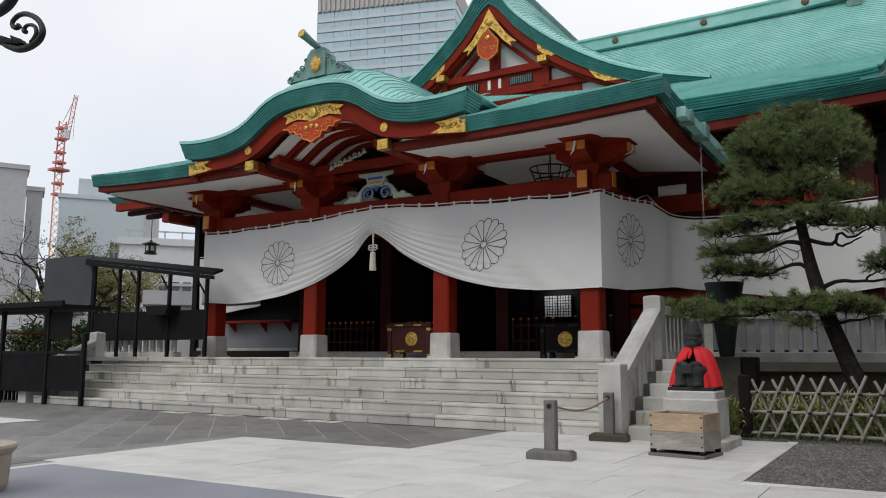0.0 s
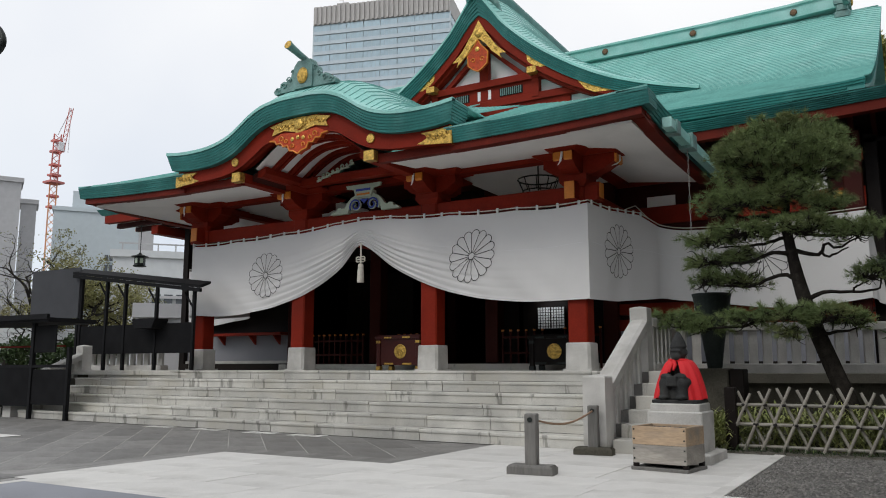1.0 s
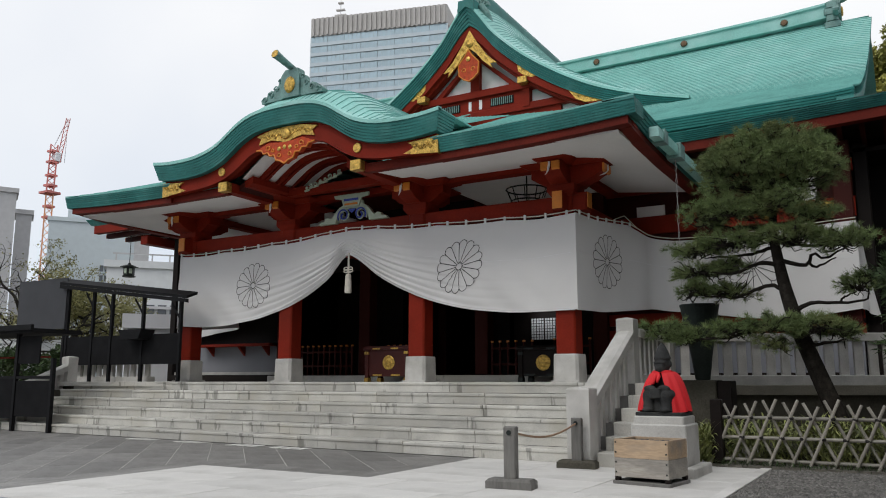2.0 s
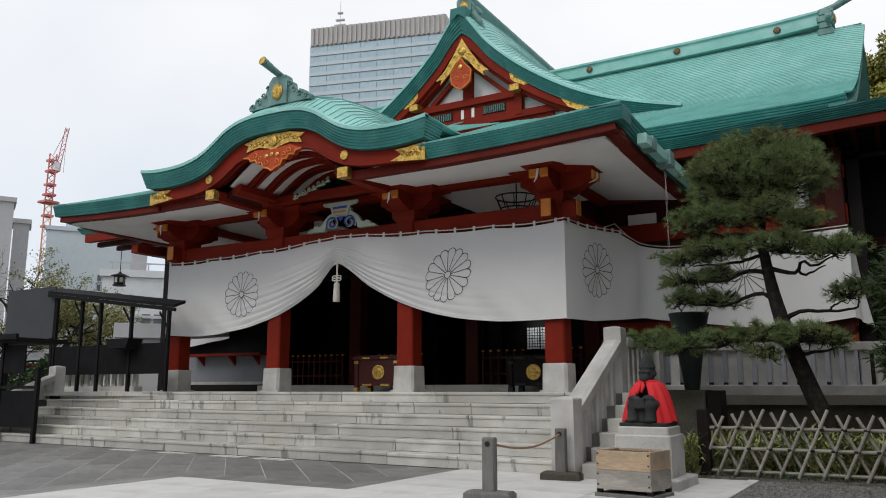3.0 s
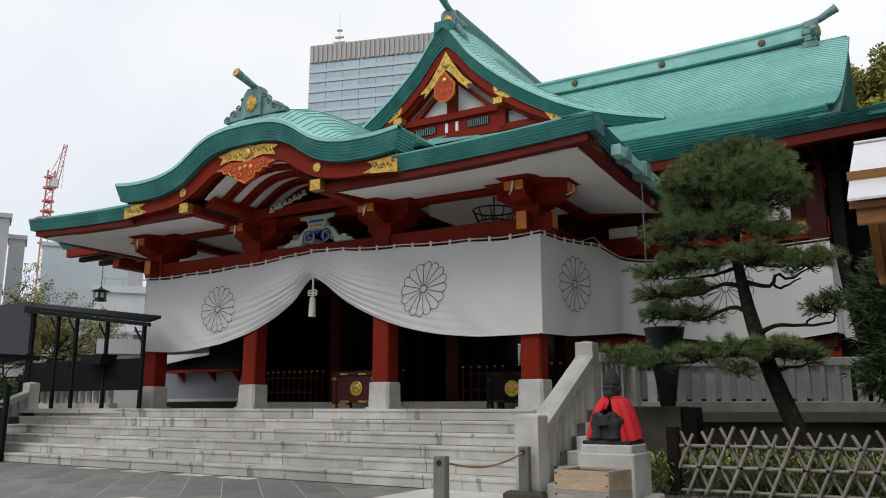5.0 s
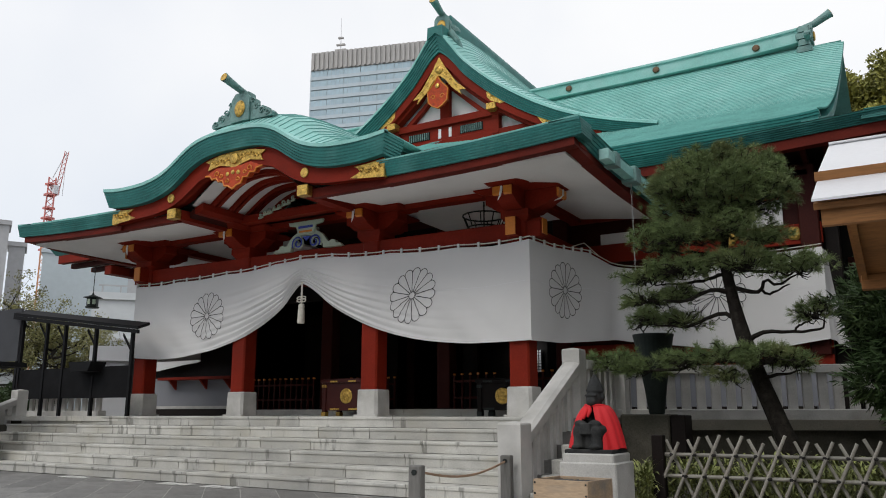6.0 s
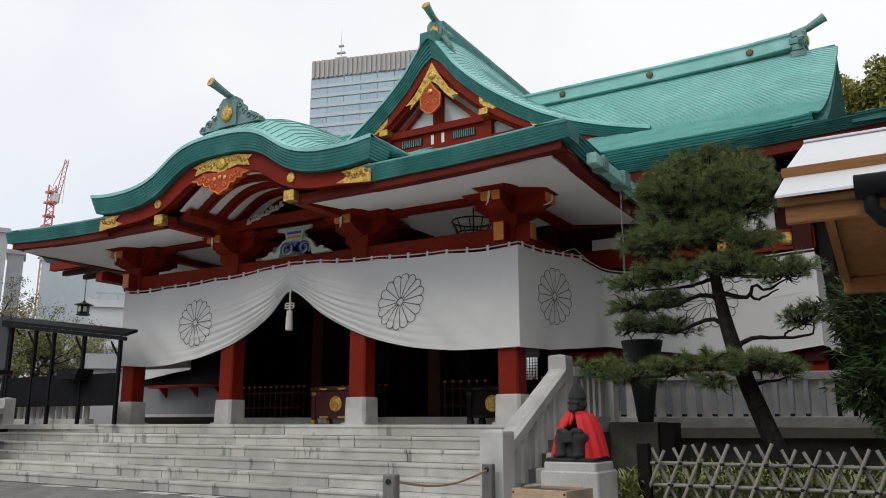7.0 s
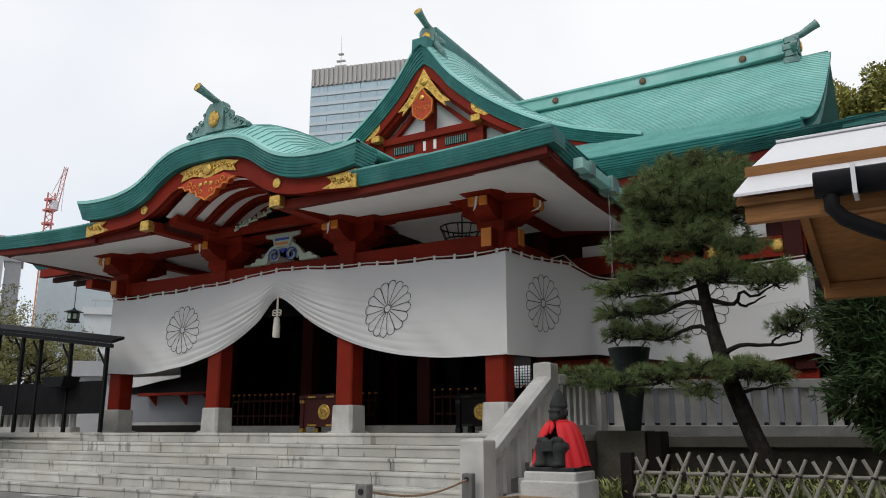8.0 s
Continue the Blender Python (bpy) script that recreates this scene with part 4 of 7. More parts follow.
loft(b, [[(GX + u, GY - 0.01, z - 0.03), (GX + u, GY - 0.01, z + 0.04), (GX + u, GY + 0.14, z + 0.10), (GX + u, GY + 0.14, z - 0.03)] for u, z in GC])
part("edge_roll", b, M_ROOF, gable)
prism_top = [(GX - 0.26, 11.44), (GX - 0.24, 11.82), (GX + 0.24, 11.82), (GX + 0.26, 11.44), (GX, 11.62)]
part("peak_cap", prism(B(), prism_top, GY - 0.03, GY + 0.5), M_EDGE, gable)
ug = np.linspace(0, 6.1, 64)
for s in (-1, 1):
    for a, c in zip(ug, ug[1:]):
        b = B()
        rows = []
        y1 = 26.5 if a < 2.3 else 23.5
        for y in np.linspace(GY, y1, 14):
            up = 0.58 * (1 - math.exp(-(y - GY) / 1.0))
            lc, la = up * min(1, max(0, (6.1 - c) / 2.2)), up * min(1, max(0, (6.1 - a) / 2.2))
            rows.append([(GX + s * (c + 0.012), y, gz(c) + lc - 0.015), (GX + s * (c + 0.012), y, gz(c) + lc + 0.017), (GX + s * a, y, gz(a) + la + 0.002)])
        loft(b, rows, close=False)
        seam_lips(part("copper_course", b, M_ROOF, gable), M_SEAM_SHADE)
b = B()
prism(b, [(GX - 0.12, 11.60), (GX - 0.12, 12.38), (GX - 0.08, 12.50), (GX + 0.08, 12.50), (GX + 0.12, 12.38), (GX + 0.12, 11.60)], GY + 0.75, 27.0)
part("ridge", b, M_EDGE, gable)
ridge_end("copper ridge end with horn on the triangular gable", GX, GY + 0.40, 11.74, 1.0, (0, -0.42, 0.20), 0.85, 0.6)
for s in (-1, 1):
    b = B()
    tube(b, [(GX + s * 0.3, GY + 0.35, 11.75), (GX + s * 0.48, GY + 0.42, 11.45), (GX + s * 0.52, GY + 0.55, 11.25), (GX + s * 0.5, GY + 0.7, 11.3)], [0.1, 0.09, 0.08, 0.05], 8)
    part("drooping_fin", b, M_ONI, gable)
# red bargeboards
for nm, y0, y1, t0, t1 in (("bargeboard", GY + 0.24, GY + 0.36, 0.0, 0.36), ("inner_bargeboard", GY + 0.36, GY + 0.6, 0.3, 0.5)):
    b = B()
    rows = []
    for u, z in GC:
        if abs(u) > 4.7:
            continue
        t = interp(abs(u), GT) - 0.01
        k = max(0.25, 1 - abs(u) / 6.5)
        rows.append([(GX + u, y0, z - t - t0 * k), (GX + u, y0, z - t - t1 * k), (GX + u, y1, z - t - t1 * k), (GX + u, y1, z - t - t0 * k)])
    loft(b, rows)
    part(nm, b, M_RED, gable)
# gable wall: white panels, red timbers, lattice windows
part("wall_panel", prism(B(), [(GX + u, gz(u) - interp(abs(u), GT) - 0.1) for u in np.linspace(-4.2, 4.2, 31)] + [(GX + 4.2, 7.9), (GX - 4.2, 7.9)], 19.95, 20.05), M_WHITE, gable)
wy = 19.82
for nm, b in (("cross_beam", bx(B(), GX - 1.85, wy - 0.12, 9.02, GX + 1.85, wy + 0.12, 9.22, None, 0.02)),
              ("cross_beam", bx(B(), GX - 2.6, wy - 0.08, 8.42, GX + 3.2, wy + 0.10, 8.62, None, 0.02)),
              ("king_post", bx(B(), GX - 0.14, wy - 0.05, 9.2, GX + 0.14, wy + 0.12, 10.3)),
              ("panel_board", bx(B(), GX - 1.7, wy - 0.02, 8.6, GX + 1.7, wy + 0.12, 9.03)),
              ("side_panel", bx(B(), GX - 2.6, wy + 0.0, 8.2, GX + 2.6, wy + 0.1, 8.45))):
    part(nm, b, M_RED, gable)
for s in (-1, 1):
    b = B()
    loft(b, [[(GX + s * 1.35, wy - 0.04, 9.2), (GX + s * 1.15, wy - 0.04, 9.2), (GX + s * 1.15, wy + 0.1, 9.2), (GX + s * 1.35, wy + 0.1, 9.2)], [(GX + s * 0.2, wy - 0.04, 10.2), (GX + s * 0.05, wy - 0.04, 10.2), (GX + s * 0.05, wy + 0.1, 10.2), (GX + s * 0.2, wy + 0.1, 10.2)]])
    part("brace", b, M_RED, gable)
    w = part("lattice_window", bx(B(), GX + s * 0.85 - 0.36, wy - 0.035, 8.70, GX + s * 0.85 + 0.36, wy - 0.02, 8.93), M_INNER, gable, "small barred gable window")
    for k in range(11):
        x = GX + s * 0.85 - 0.31 + k * 0.062
        part("bar", bx(B(), x - 0.010, wy - 0.06, 8.71, x + 0.010, wy - 0.036, 8.92), M_ONI, w)
    part("white_slot", bx(B(), GX + s * 0.17 - 0.045, wy - 0.03, 8.68, GX + s * 0.17 + 0.045, wy - 0.018, 8.96), M_WHITE, gable)
    part("end_post", bx(B(), GX + s * 1.62 - 0.1, wy - 0.1, 8.5, GX + s * 1.62 + 0.1, wy + 0.1, 9.25), M_RED, gable)
# gilt fittings
py = GY + 0.21
apex = plate([(GX, 10.98), (GX - 0.22, 10.6), (GX - 0.55, 10.12), (GX - 0.86, 9.84), (GX - 0.66, 9.86), (GX - 0.72, 9.70), (GX - 0.42, 9.98), (GX - 0.2, 10.26), (GX, 10.42),
              (GX + 0.2, 10.26), (GX + 0.42, 9.98), (GX + 0.72, 9.70), (GX + 0.66, 9.86), (GX + 0.86, 9.84), (GX + 0.55, 10.12), (GX + 0.22, 10.6)], py, 0.035, gable, "gilt openwork plate at the gable peak")
for s in (-1, 1):
    for k, (u, z) in enumerate(((0.22, 10.42), (0.38, 10.2), (0.55, 9.98))):
        b = B()
        tube(b, [(GX + s * (u + 0.07 * (1 - a / 9) * math.cos(a)), py - 0.005, z + 0.07 * (1 - a / 9) * math.sin(a)) for a in np.linspace(0, 7, 12)], 0.013, 5)
        part("scroll_relief", b, M_GOLD, apex)
    f = plate([(GX + s * 1.48, 9.62), (GX + s * 1.72, 9.63), (GX + s * 1.95, 9.38), (GX + s * 2.16, 9.24), (GX + s * 1.9, 9.20), (GX + s * 1.62, 9.34), (GX + s * 1.5, 9.45)], py + 0.02, 0.035, gable, "gilt leaf fitting")
    scrolls(GX + s * 1.75, 9.45, 0.3, 0.08, py + 0.012, f, 3, 0.05, 8)
    part("gilt_cap", bx(B(), GX + s * 1.62 - 0.14, GY + 0.2, 9.10, GX + s * 1.62 + 0.14, GY + 0.5, 9.28, None, 0.01), M_GOLD, gable)
    f = plate([(GX + s * 2.95, 8.62), (GX + s * 3.25, 8.72), (GX + s * 3.2, 8.55), (GX + s * 3.6, 8.42), (GX + s * 3.95, 8.18), (GX + s * 3.4, 8.22), (GX + s * 3.15, 8.35)], py + 0.02, 0.035, gable, "gilt tail fitting")
    scrolls(GX + s * 3.35, 8.42, 0.4, 0.08, py + 0.012, f, 3, 0.05, 9)
b = B()
turned(b, [(0, 0), (0.11, 0), (0.12, 0.02), (0.05, 0.05), (0, 0.05)], 0, 0, 16, Matrix.Translation((GX, py, 10.58)) @ Matrix.Rotation(radians(90), 4, "X"))
part("crest_boss", b, M_GOLD, apex)
pend = plate([(GX - 0.33, 9.95), (GX - 0.30, 9.62), (GX - 0.16, 9.5), (GX, 9.42), (GX + 0.16, 9.5), (GX + 0.30, 9.62), (GX + 0.33, 9.95), (GX + 0.12, 10.18), (GX, 10.36), (GX - 0.12, 10.18)], GY + 0.14, 0.10, gable, "red and orange carved gable pendant", M_VERM, "gable_pendant")
for s in (-1, 1):
    b = B()
    tube(b, [(GX, GY + 0.14, 10.36), (GX + s * 0.12, GY + 0.14, 10.18), (GX + s * 0.33, GY + 0.14, 9.95), (GX + s * 0.30, GY + 0.14, 9.62), (GX + s * 0.16, GY + 0.14, 9.5), (GX, GY + 0.14, 9.42)], 0.022, 5)
    tube(b, [(GX + s * (0.14 + 0.08 * (1 - a / 9) * math.cos(a)), GY + 0.135, 9.76 + 0.08 * (1 - a / 9) * math.sin(a)) for a in np.linspace(0, 6, 10)], 0.015, 5)
    part("pendant_edge", b, M_OCHRE, pend)
b = B()
turned(b, [(0, 0), (0.07, 0), (0.075, 0.03), (0, 0.05)], 0, 0, 6, Matrix.Translation((GX, GY + 0.14, 10.08)) @ Matrix.Rotation(radians(90), 4, "X"))
part("gilt_stud", b, M_GOLD, pend)

# box gutter on the side eave with a rain chain
gut = thing("rain_gutter", "verdigris copper box gutter on the porch side eave", "gutter", (-2.85, 13, 5))
for y0, y1, d in ((12.85, 17.0, 0.0), (13.15, 13.35, 0.03), (14.1, 14.4, 0.05)):
    b = B()
    bx(b, XC + EV - 0.02 - d, y0, 4.93 - d, XC + EV + 0.14 + d, y1, 5.10 + d, None, 0.012)
    part("channel" if d == 0 else "collar", b, M_ROOF if d == 0 else M_ONI, gut)
ch = thing("rain_chain", "thin steel rain chain hanging from the gutter", "rain chain", (XC + EV + 0.05, 14.25, 5))
for k in range(24):
    b = B()
    z = 4.86 - k * 0.12
    tube(b, [(XC + EV + 0.05 + 0.012 * math.cos(a) * (k % 2), 14.25 + 0.012 * math.cos(a) * ((k + 1) % 2), z + 0.065 * math.sin(a)) for a in np.linspace(0, 6.28, 9)], 0.0042, 4)
    part("link", b, M_TOWERCAP, ch)

# ---- hall walls and dark interior ----
inner = thing("hall_interior", "dark timber walls, floor and ceiling of the worship hall, shade painted in", "hall", kind="structure")
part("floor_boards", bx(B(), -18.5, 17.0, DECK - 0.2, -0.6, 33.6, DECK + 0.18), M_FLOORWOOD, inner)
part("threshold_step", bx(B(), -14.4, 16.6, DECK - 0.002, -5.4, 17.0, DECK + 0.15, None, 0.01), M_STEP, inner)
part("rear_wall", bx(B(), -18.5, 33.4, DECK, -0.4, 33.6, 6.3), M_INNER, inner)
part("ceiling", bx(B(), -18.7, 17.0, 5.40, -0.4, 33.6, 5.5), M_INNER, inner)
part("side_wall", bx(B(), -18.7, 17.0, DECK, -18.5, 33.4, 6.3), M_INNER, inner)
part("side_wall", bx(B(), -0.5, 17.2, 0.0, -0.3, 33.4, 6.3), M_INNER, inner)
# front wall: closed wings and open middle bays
part("front_wall", bx(B(), -18.7, 17.15, DECK, -14.4, 17.3, 2.05), M_SHADEWALL, inner, "grey-white plastered wing wall, coloured down for shade")
part("front_wall", bx(B(), -5.3, 17.2, 2.1, -0.3, 17.35, 6.0), M_SHADERED, inner)
part("front_wall", bx(B(), -5.3, 17.15, 0.6, -0.3, 17.35, 2.1), M_SHADEWALL, inner, "grey-white plastered wing wall, coloured down for shade")
part("sill_beam", bx(B(), -5.3, 17.08, 1.86, -0.25, 17.15, 2.1, None, 0.01), M_RED, inner)
part("wall_foot", bx(B(), -18.7, 17.08, DECK - 0.01, -14.4, 17.16, DECK + 0.26), M_GRANITE, inner)
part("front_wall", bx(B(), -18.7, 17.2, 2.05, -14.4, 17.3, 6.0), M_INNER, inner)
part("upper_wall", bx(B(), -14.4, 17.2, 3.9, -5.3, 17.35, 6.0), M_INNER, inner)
for z, h in ((2.2, 0.24), (4.13, 0.38), (5.02, 0.24)):
    part("wall_rail", bx(B(), -5.3, 17.10, z, -0.25, 17.2, z + h, None, 0.01), M_RED, inner)
# gallery that runs on past the hall's corner, its shade painted near-black
part("gallery_wall", bx(B(), -0.28, 18.9, 0.0, 1.8, 19.1, 5.72), M_INNER, inner)
part("gallery_ceiling", bx(B(), -0.28, 17.4, 5.42, 1.6, 18.9, 5.5), M_INNER, inner)
part("corner_post", bx(B(), -0.25, 17.4, 0.6, 0.0, 17.65, 5.6, None, 0.015), M_INNER, inner)
part("gallery_rail", bx(B(), 0.02, 18.8, 3.9, 1.8, 18.88, 4.1, None, 0.01), M_SHADERED, inner)
part("wall_panel", bx(B(), -1.62, 17.14, 4.52, -0.9, 17.19, 5.01), M_WHITE, inner)
part("wall_panel", bx(B(), -4.45, 17.14, 4.45, -3.85, 17.19, 4.74), M_WHITE, inner)
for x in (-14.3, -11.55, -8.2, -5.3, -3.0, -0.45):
    part("hall_post", bx(B(), x - 0.17, 17.0, DECK if x < -4 else 2.1, x + 0.17, 17.34, 5.6, None, 0.02), M_SHADERED, inner)
for x in (-1.86, -0.72):
    b = B()
    turned(b, [(0, 0), (0.13, 0), (0.14, 0.02), (0.09, 0.045), (0, 0.05)], 0, 0, 6, Matrix.Translation((x, 17.098, 4.33)) @ Matrix.Rotation(radians(90), 4, "X"))
    part("gilt_fitting", b, M_GOLD, inner, "six-sided gilt fitting")
# wall shelf in the left wing
shelf = thing("wall_shelf", "red painted wall shelf on small brackets", "shelf", (-15.7, 17, 1.95))
part("board", bx(B(), -17.3, 16.75, 1.98, -14.5, 17.1, 2.05, None, 0.008), M_RED, shelf)
for x in (-16.9, -15.7, -14.8):
    part("bracket", prism(B(), [(16.8, 1.98), (17.08, 1.98), (17.08, 1.72)], x - 0.03, x + 0.03, Matrix(((0, 1, 0, 0), (1, 0, 0, 0), (0, 0, 1, 0), (0, 0, 0, 1)))), M_RED, shelf)
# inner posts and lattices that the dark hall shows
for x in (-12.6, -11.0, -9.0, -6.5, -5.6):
    part("inner_post", bx(B(), x - 0.13, 20.0, DECK, x + 0.13, 20.26, 5.4), M_SHADERED, inner)
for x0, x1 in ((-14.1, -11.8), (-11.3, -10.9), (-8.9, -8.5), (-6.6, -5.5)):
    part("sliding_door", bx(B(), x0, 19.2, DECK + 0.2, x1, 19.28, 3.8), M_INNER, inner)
win = thing("window_lattice", "pale paper lattice window brightened by a lamp before it", "window", (-13.47, 33.2, 2.8), kind="structure")
wx, wyy, wz = -13.47, 33.2, 3.30
HW, HH = 0.64, 0.48
part("paper", bx(B(), wx - HW, wyy, wz - HH, wx + HW, wyy + 0.02, wz + HH), M_PAPER, win)
for k in range(11):
    x = wx - HW + k * HW / 5
    part("bar", bx(B(), x - 0.012, wyy - 0.02, wz - HH, x + 0.012, wyy, wz + HH), M_INNER, win)
for k in range(9):
    z = wz - HH + k * HH / 4
    part("bar", bx(B(), wx - HW, wyy - 0.025, z - 0.012, wx + HW, wyy - 0.021, z + 0.012), M_INNER, win)
part("frame", bx(B(), wx - 0.03, wyy - 0.04, wz - HH - 0.02, wx + 0.03, wyy - 0.026, wz + HH + 0.02), M_INNER, win)
# Lamp added on the hall side, standing in for daylight behind the paper.
lamp = bpy.data.lights.new("window_front_fill", "AREA")
lamp.shape, lamp.size, lamp.size_y, lamp.energy, lamp.color = "RECTANGLE", 1.2, 0.9, 8, (0.95, 0.98, 1.0)
new("window_front_fill", lamp).matrix_world = look((wx, wyy - 0.5, wz + 0.5), (wx, wyy, wz))

# low red fences inside
def inner_fence(x0, x1, y):
    t = thing("low_fence", "low dark red picket fence inside the hall", "fence", (x0, y, DECK), "low fences in the hall")
    z0 = DECK + 0.15
    for z in (0.22, 0.58):
        part("rail", bx(B(), x0, y - 0.02, z0 + z, x1, y + 0.02, z0 + z + 0.05), M_SHADERED, t)
    n = int((x1 - x0) / 0.17)
    me = mesh_of("picket", bx(B(), -0.022, -0.025, z0 - 0.1, 0.022, 0.025, z0 + 0.74, None, 0.006), M_SHADERED)
    mt = mesh_of("tip", bx(B(), -0.024, -0.027, z0 + 0.74, 0.024, 0.027, z0 + 0.78), M_OCHRE)
    for i in range(n + 1):
        piece("picket", me, t, (x0 + i * (x1 - x0) / n, y, 0))
        piece("picket_tip", mt, t, (x0 + i * (x1 - x0) / n, y, 0))


inner_fence(-13.9, -11.9, 17.0)
inner_fence(-11.2, -9.9, 17.6)
inner_fence(-7.9, -6.9, 17.0)
inner_fence(-6.2, -5.4, 16.6)


def offering_box(x, y, w, d, h, label, lacquer=M_BOXRED, metal=M_GOLD):
    t = thing("offering_box", label, "offering box", (x, y, DECK), "offering boxes")
    z = DECK
    for sx in (-1, 1):
        for sy in (-1, 1):
            part("leg", bx(B(), x + sx * (w / 2 - 0.05) - 0.05, y + sy * (d / 2 - 0.05) - 0.05, z, x + sx * (w / 2 - 0.05) + 0.05, y + sy * (d / 2 - 0.05) + 0.05, z + h, None, 0.008), lacquer, t)
            part("foot_fitting", bx(B(), x + sx * (w / 2 - 0.05) - 0.056, y + sy * (d / 2 - 0.05) - 0.056, z, x + sx * (w / 2 - 0.05) + 0.056, y + sy * (d / 2 - 0.05) + 0.056, z + 0.09), metal, t, "gilt foot fitting")
            part("corner_fitting", bx(B(), x + sx * (w / 2 - 0.05) - 0.056, y + sy * (d / 2 - 0.05) - 0.056, z + h - 0.16, x + sx * (w / 2 - 0.05) + 0.056, y + sy * (d / 2 - 0.05) + 0.056, z + h - 0.10), metal, t)
    part("body", bx(B(), x - w / 2 + 0.03, y - d / 2 + 0.03, z + 0.12, x + w / 2 - 0.03, y + d / 2 - 0.03, z + h - 0.06), lacquer, t)
    part("top_frame", bx(B(), x - w / 2 - 0.03, y - d / 2 - 0.03, z + h - 0.06, x + w / 2 + 0.03, y + d / 2 + 0.03, z + h, None, 0.01), lacquer, t)
    for k in range(7):
        part("top_slat", bx(B(), x - w / 2, y - d / 2 + 0.04 + k * (d - 0.08) / 6 - 0.015, z + h, x + w / 2, y - d / 2 + 0.04 + k * (d - 0.08) / 6 + 0.015, z + h + 0.03), lacquer, t)
    b = B()
    turned(b, [(0, 0), (0.155, 0), (0.165, 0.012), (0.15, 0.02), (0.10, 0.018), (0.06, 0.03), (0, 0.03)], 0, 0, 24, Matrix.Translation((x + 0.06, y - d / 2 + 0.03, z + h * 0.55)) @ Matrix.Rotation(radians(90), 4, "X"))
    c = part("crest", b, M_GOLD, t, "round gilt crest")
    b = B()
    for a in range(6):
        an = a * math.pi / 3
        tube(b, [(x + 0.06 + 0.03 * math.cos(an + q) + 0.07 * math.cos(an) * q / 2, y - d / 2 - 0.002, z + h * 0.55 + 0.03 * math.sin(an + q) + 0.07 * math.sin(an) * q / 2) for q in np.linspace(0, 2, 6)], 0.008, 4)
    part("relief", b, M_GOLD, c)
    for dx in (-0.25, 0.25):
        part("band_fitting", bx(B(), x + dx - 0.12, y - d / 2 + 0.01, z + 0.13, x + dx + 0.12, y - d / 2 + 0.028, z + 0.17), metal, t)
        part("band_fitting", bx(B(), x + dx - 0.1, y - d / 2 - 0.035, z + h - 0.05, x + dx + 0.1, y - d / 2 - 0.03, z + h - 0.015), metal, t)


offering_box(-9.90, 15.9, 1.18, 0.62, 0.78, "dark red lacquer offering box with gilt fittings on the platform")
offering_box(-6.2, 16.1, 1.0, 0.6, 0.72, "dark timber offering box with a gilt crest", M_INNER, M_IRON)

# painted frog-leg strut over the middle bay
frog = thing("frog_leg_strut", "pale green painted frog-leg strut with blue scrolls on the beam", "strut", (XC, 14, 4.42))
fx, fy, fz = -9.72, 13.98, 4.42
half = [(0.0, 0.48), (0.24, 0.46), (0.25, 0.38), (0.36, 0.33), (0.46, 0.24), (0.52, 0.15), (0.58, 0.11), (0.66, 0.15), (0.74, 0.13), (0.76, 0.07), (0.86, 0.06), (0.92, 0.0)]
inn = [(0.44, 0.0), (0.42, 0.10), (0.36, 0.22), (0.24, 0.29), (0.0, 0.30)]
for s in (-1, 1):
    part("leg", prism(B(), [(fx + s * a, fz + c) for a, c in half + inn], fy, fy + 0.1), M_PALEGREEN, frog)
    b = B()
    tube(b, [(fx + s * (0.22 + 0.15 * (1 - a / 10) * math.cos(a)), fy + 0.01, fz + 0.15 + 0.15 * (1 - a / 10) * math.sin(a)) for a in np.linspace(-0.6, 7.5, 20)], 0.034, 6)
    part("scroll", b, M_PALEGREEN, frog)
    b = B()
    tube(b, [(fx + s * (0.22 + 0.15 * (1 - a / 10) * math.cos(a)), fy - 0.022, fz + 0.15 + 0.15 * (1 - a / 10) * math.sin(a)) for a in np.linspace(-0.6, 7.5, 20)], 0.019, 5)
    part("scroll_inlay", b, M_BLUE, frog, "cobalt blue scroll")
part("head_block", prism(B(), [(fx - 0.46, fz + 0.60), (fx - 0.44, fz + 0.53), (fx - 0.26, fz + 0.50), (fx - 0.20, fz + 0.32), (fx + 0.20, fz + 0.32), (fx + 0.26, fz + 0.50), (fx + 0.44, fz + 0.53), (fx + 0.46, fz + 0.60)], fy - 0.05, fy), M_PALEGREEN, frog)
part("blue_band", bx(B(), fx - 0.19, fy - 0.06, fz + 0.45, fx + 0.19, fy - 0.051, fz + 0.50), M_BLUE, frog)
part("red_band", bx(B(), fx - 0.17, fy - 0.06, fz + 0.36, fx + 0.17, fy - 0.051, fz + 0.40), M_OCHRE, frog)
part("blue_leaf", prism(B(), [(fx - 0.1, fz + 0.28), (fx, fz + 0.18), (fx + 0.1, fz + 0.28)], fy - 0.02, fy), M_BLUE, frog)

# open bracket basket lamp under the porch ceiling
cage = thing("openwork_lantern", "black openwork lantern frame under the porch ceiling", "lantern", (-6.03, 14.9, 4.6))
for z, r in ((4.86, 0.42), (4.62, 0.32)):
    b = B()
    tube(b, [(-6.03 + r * math.cos(a), 14.9 + r * math.sin(a), z) for a in np.linspace(0, 6.283, 17)], 0.016, 5)
    part("hoop", b, M_IRON, cage)
for k in range(10):
    a = k * 0.628
    part("stay", rod(B(), (-6.03 + 0.42 * math.cos(a), 14.9 + 0.42 * math.sin(a), 4.86), (-6.03 + 0.32 * math.cos(a), 14.9 + 0.32 * math.sin(a), 4.62), 0.011, n=5), M_IRON, cage)
part("stem", rod(B(), (-6.03, 14.9, 4.62), (-6.03, 14.9, 5.16), 0.015), M_IRON, cage)

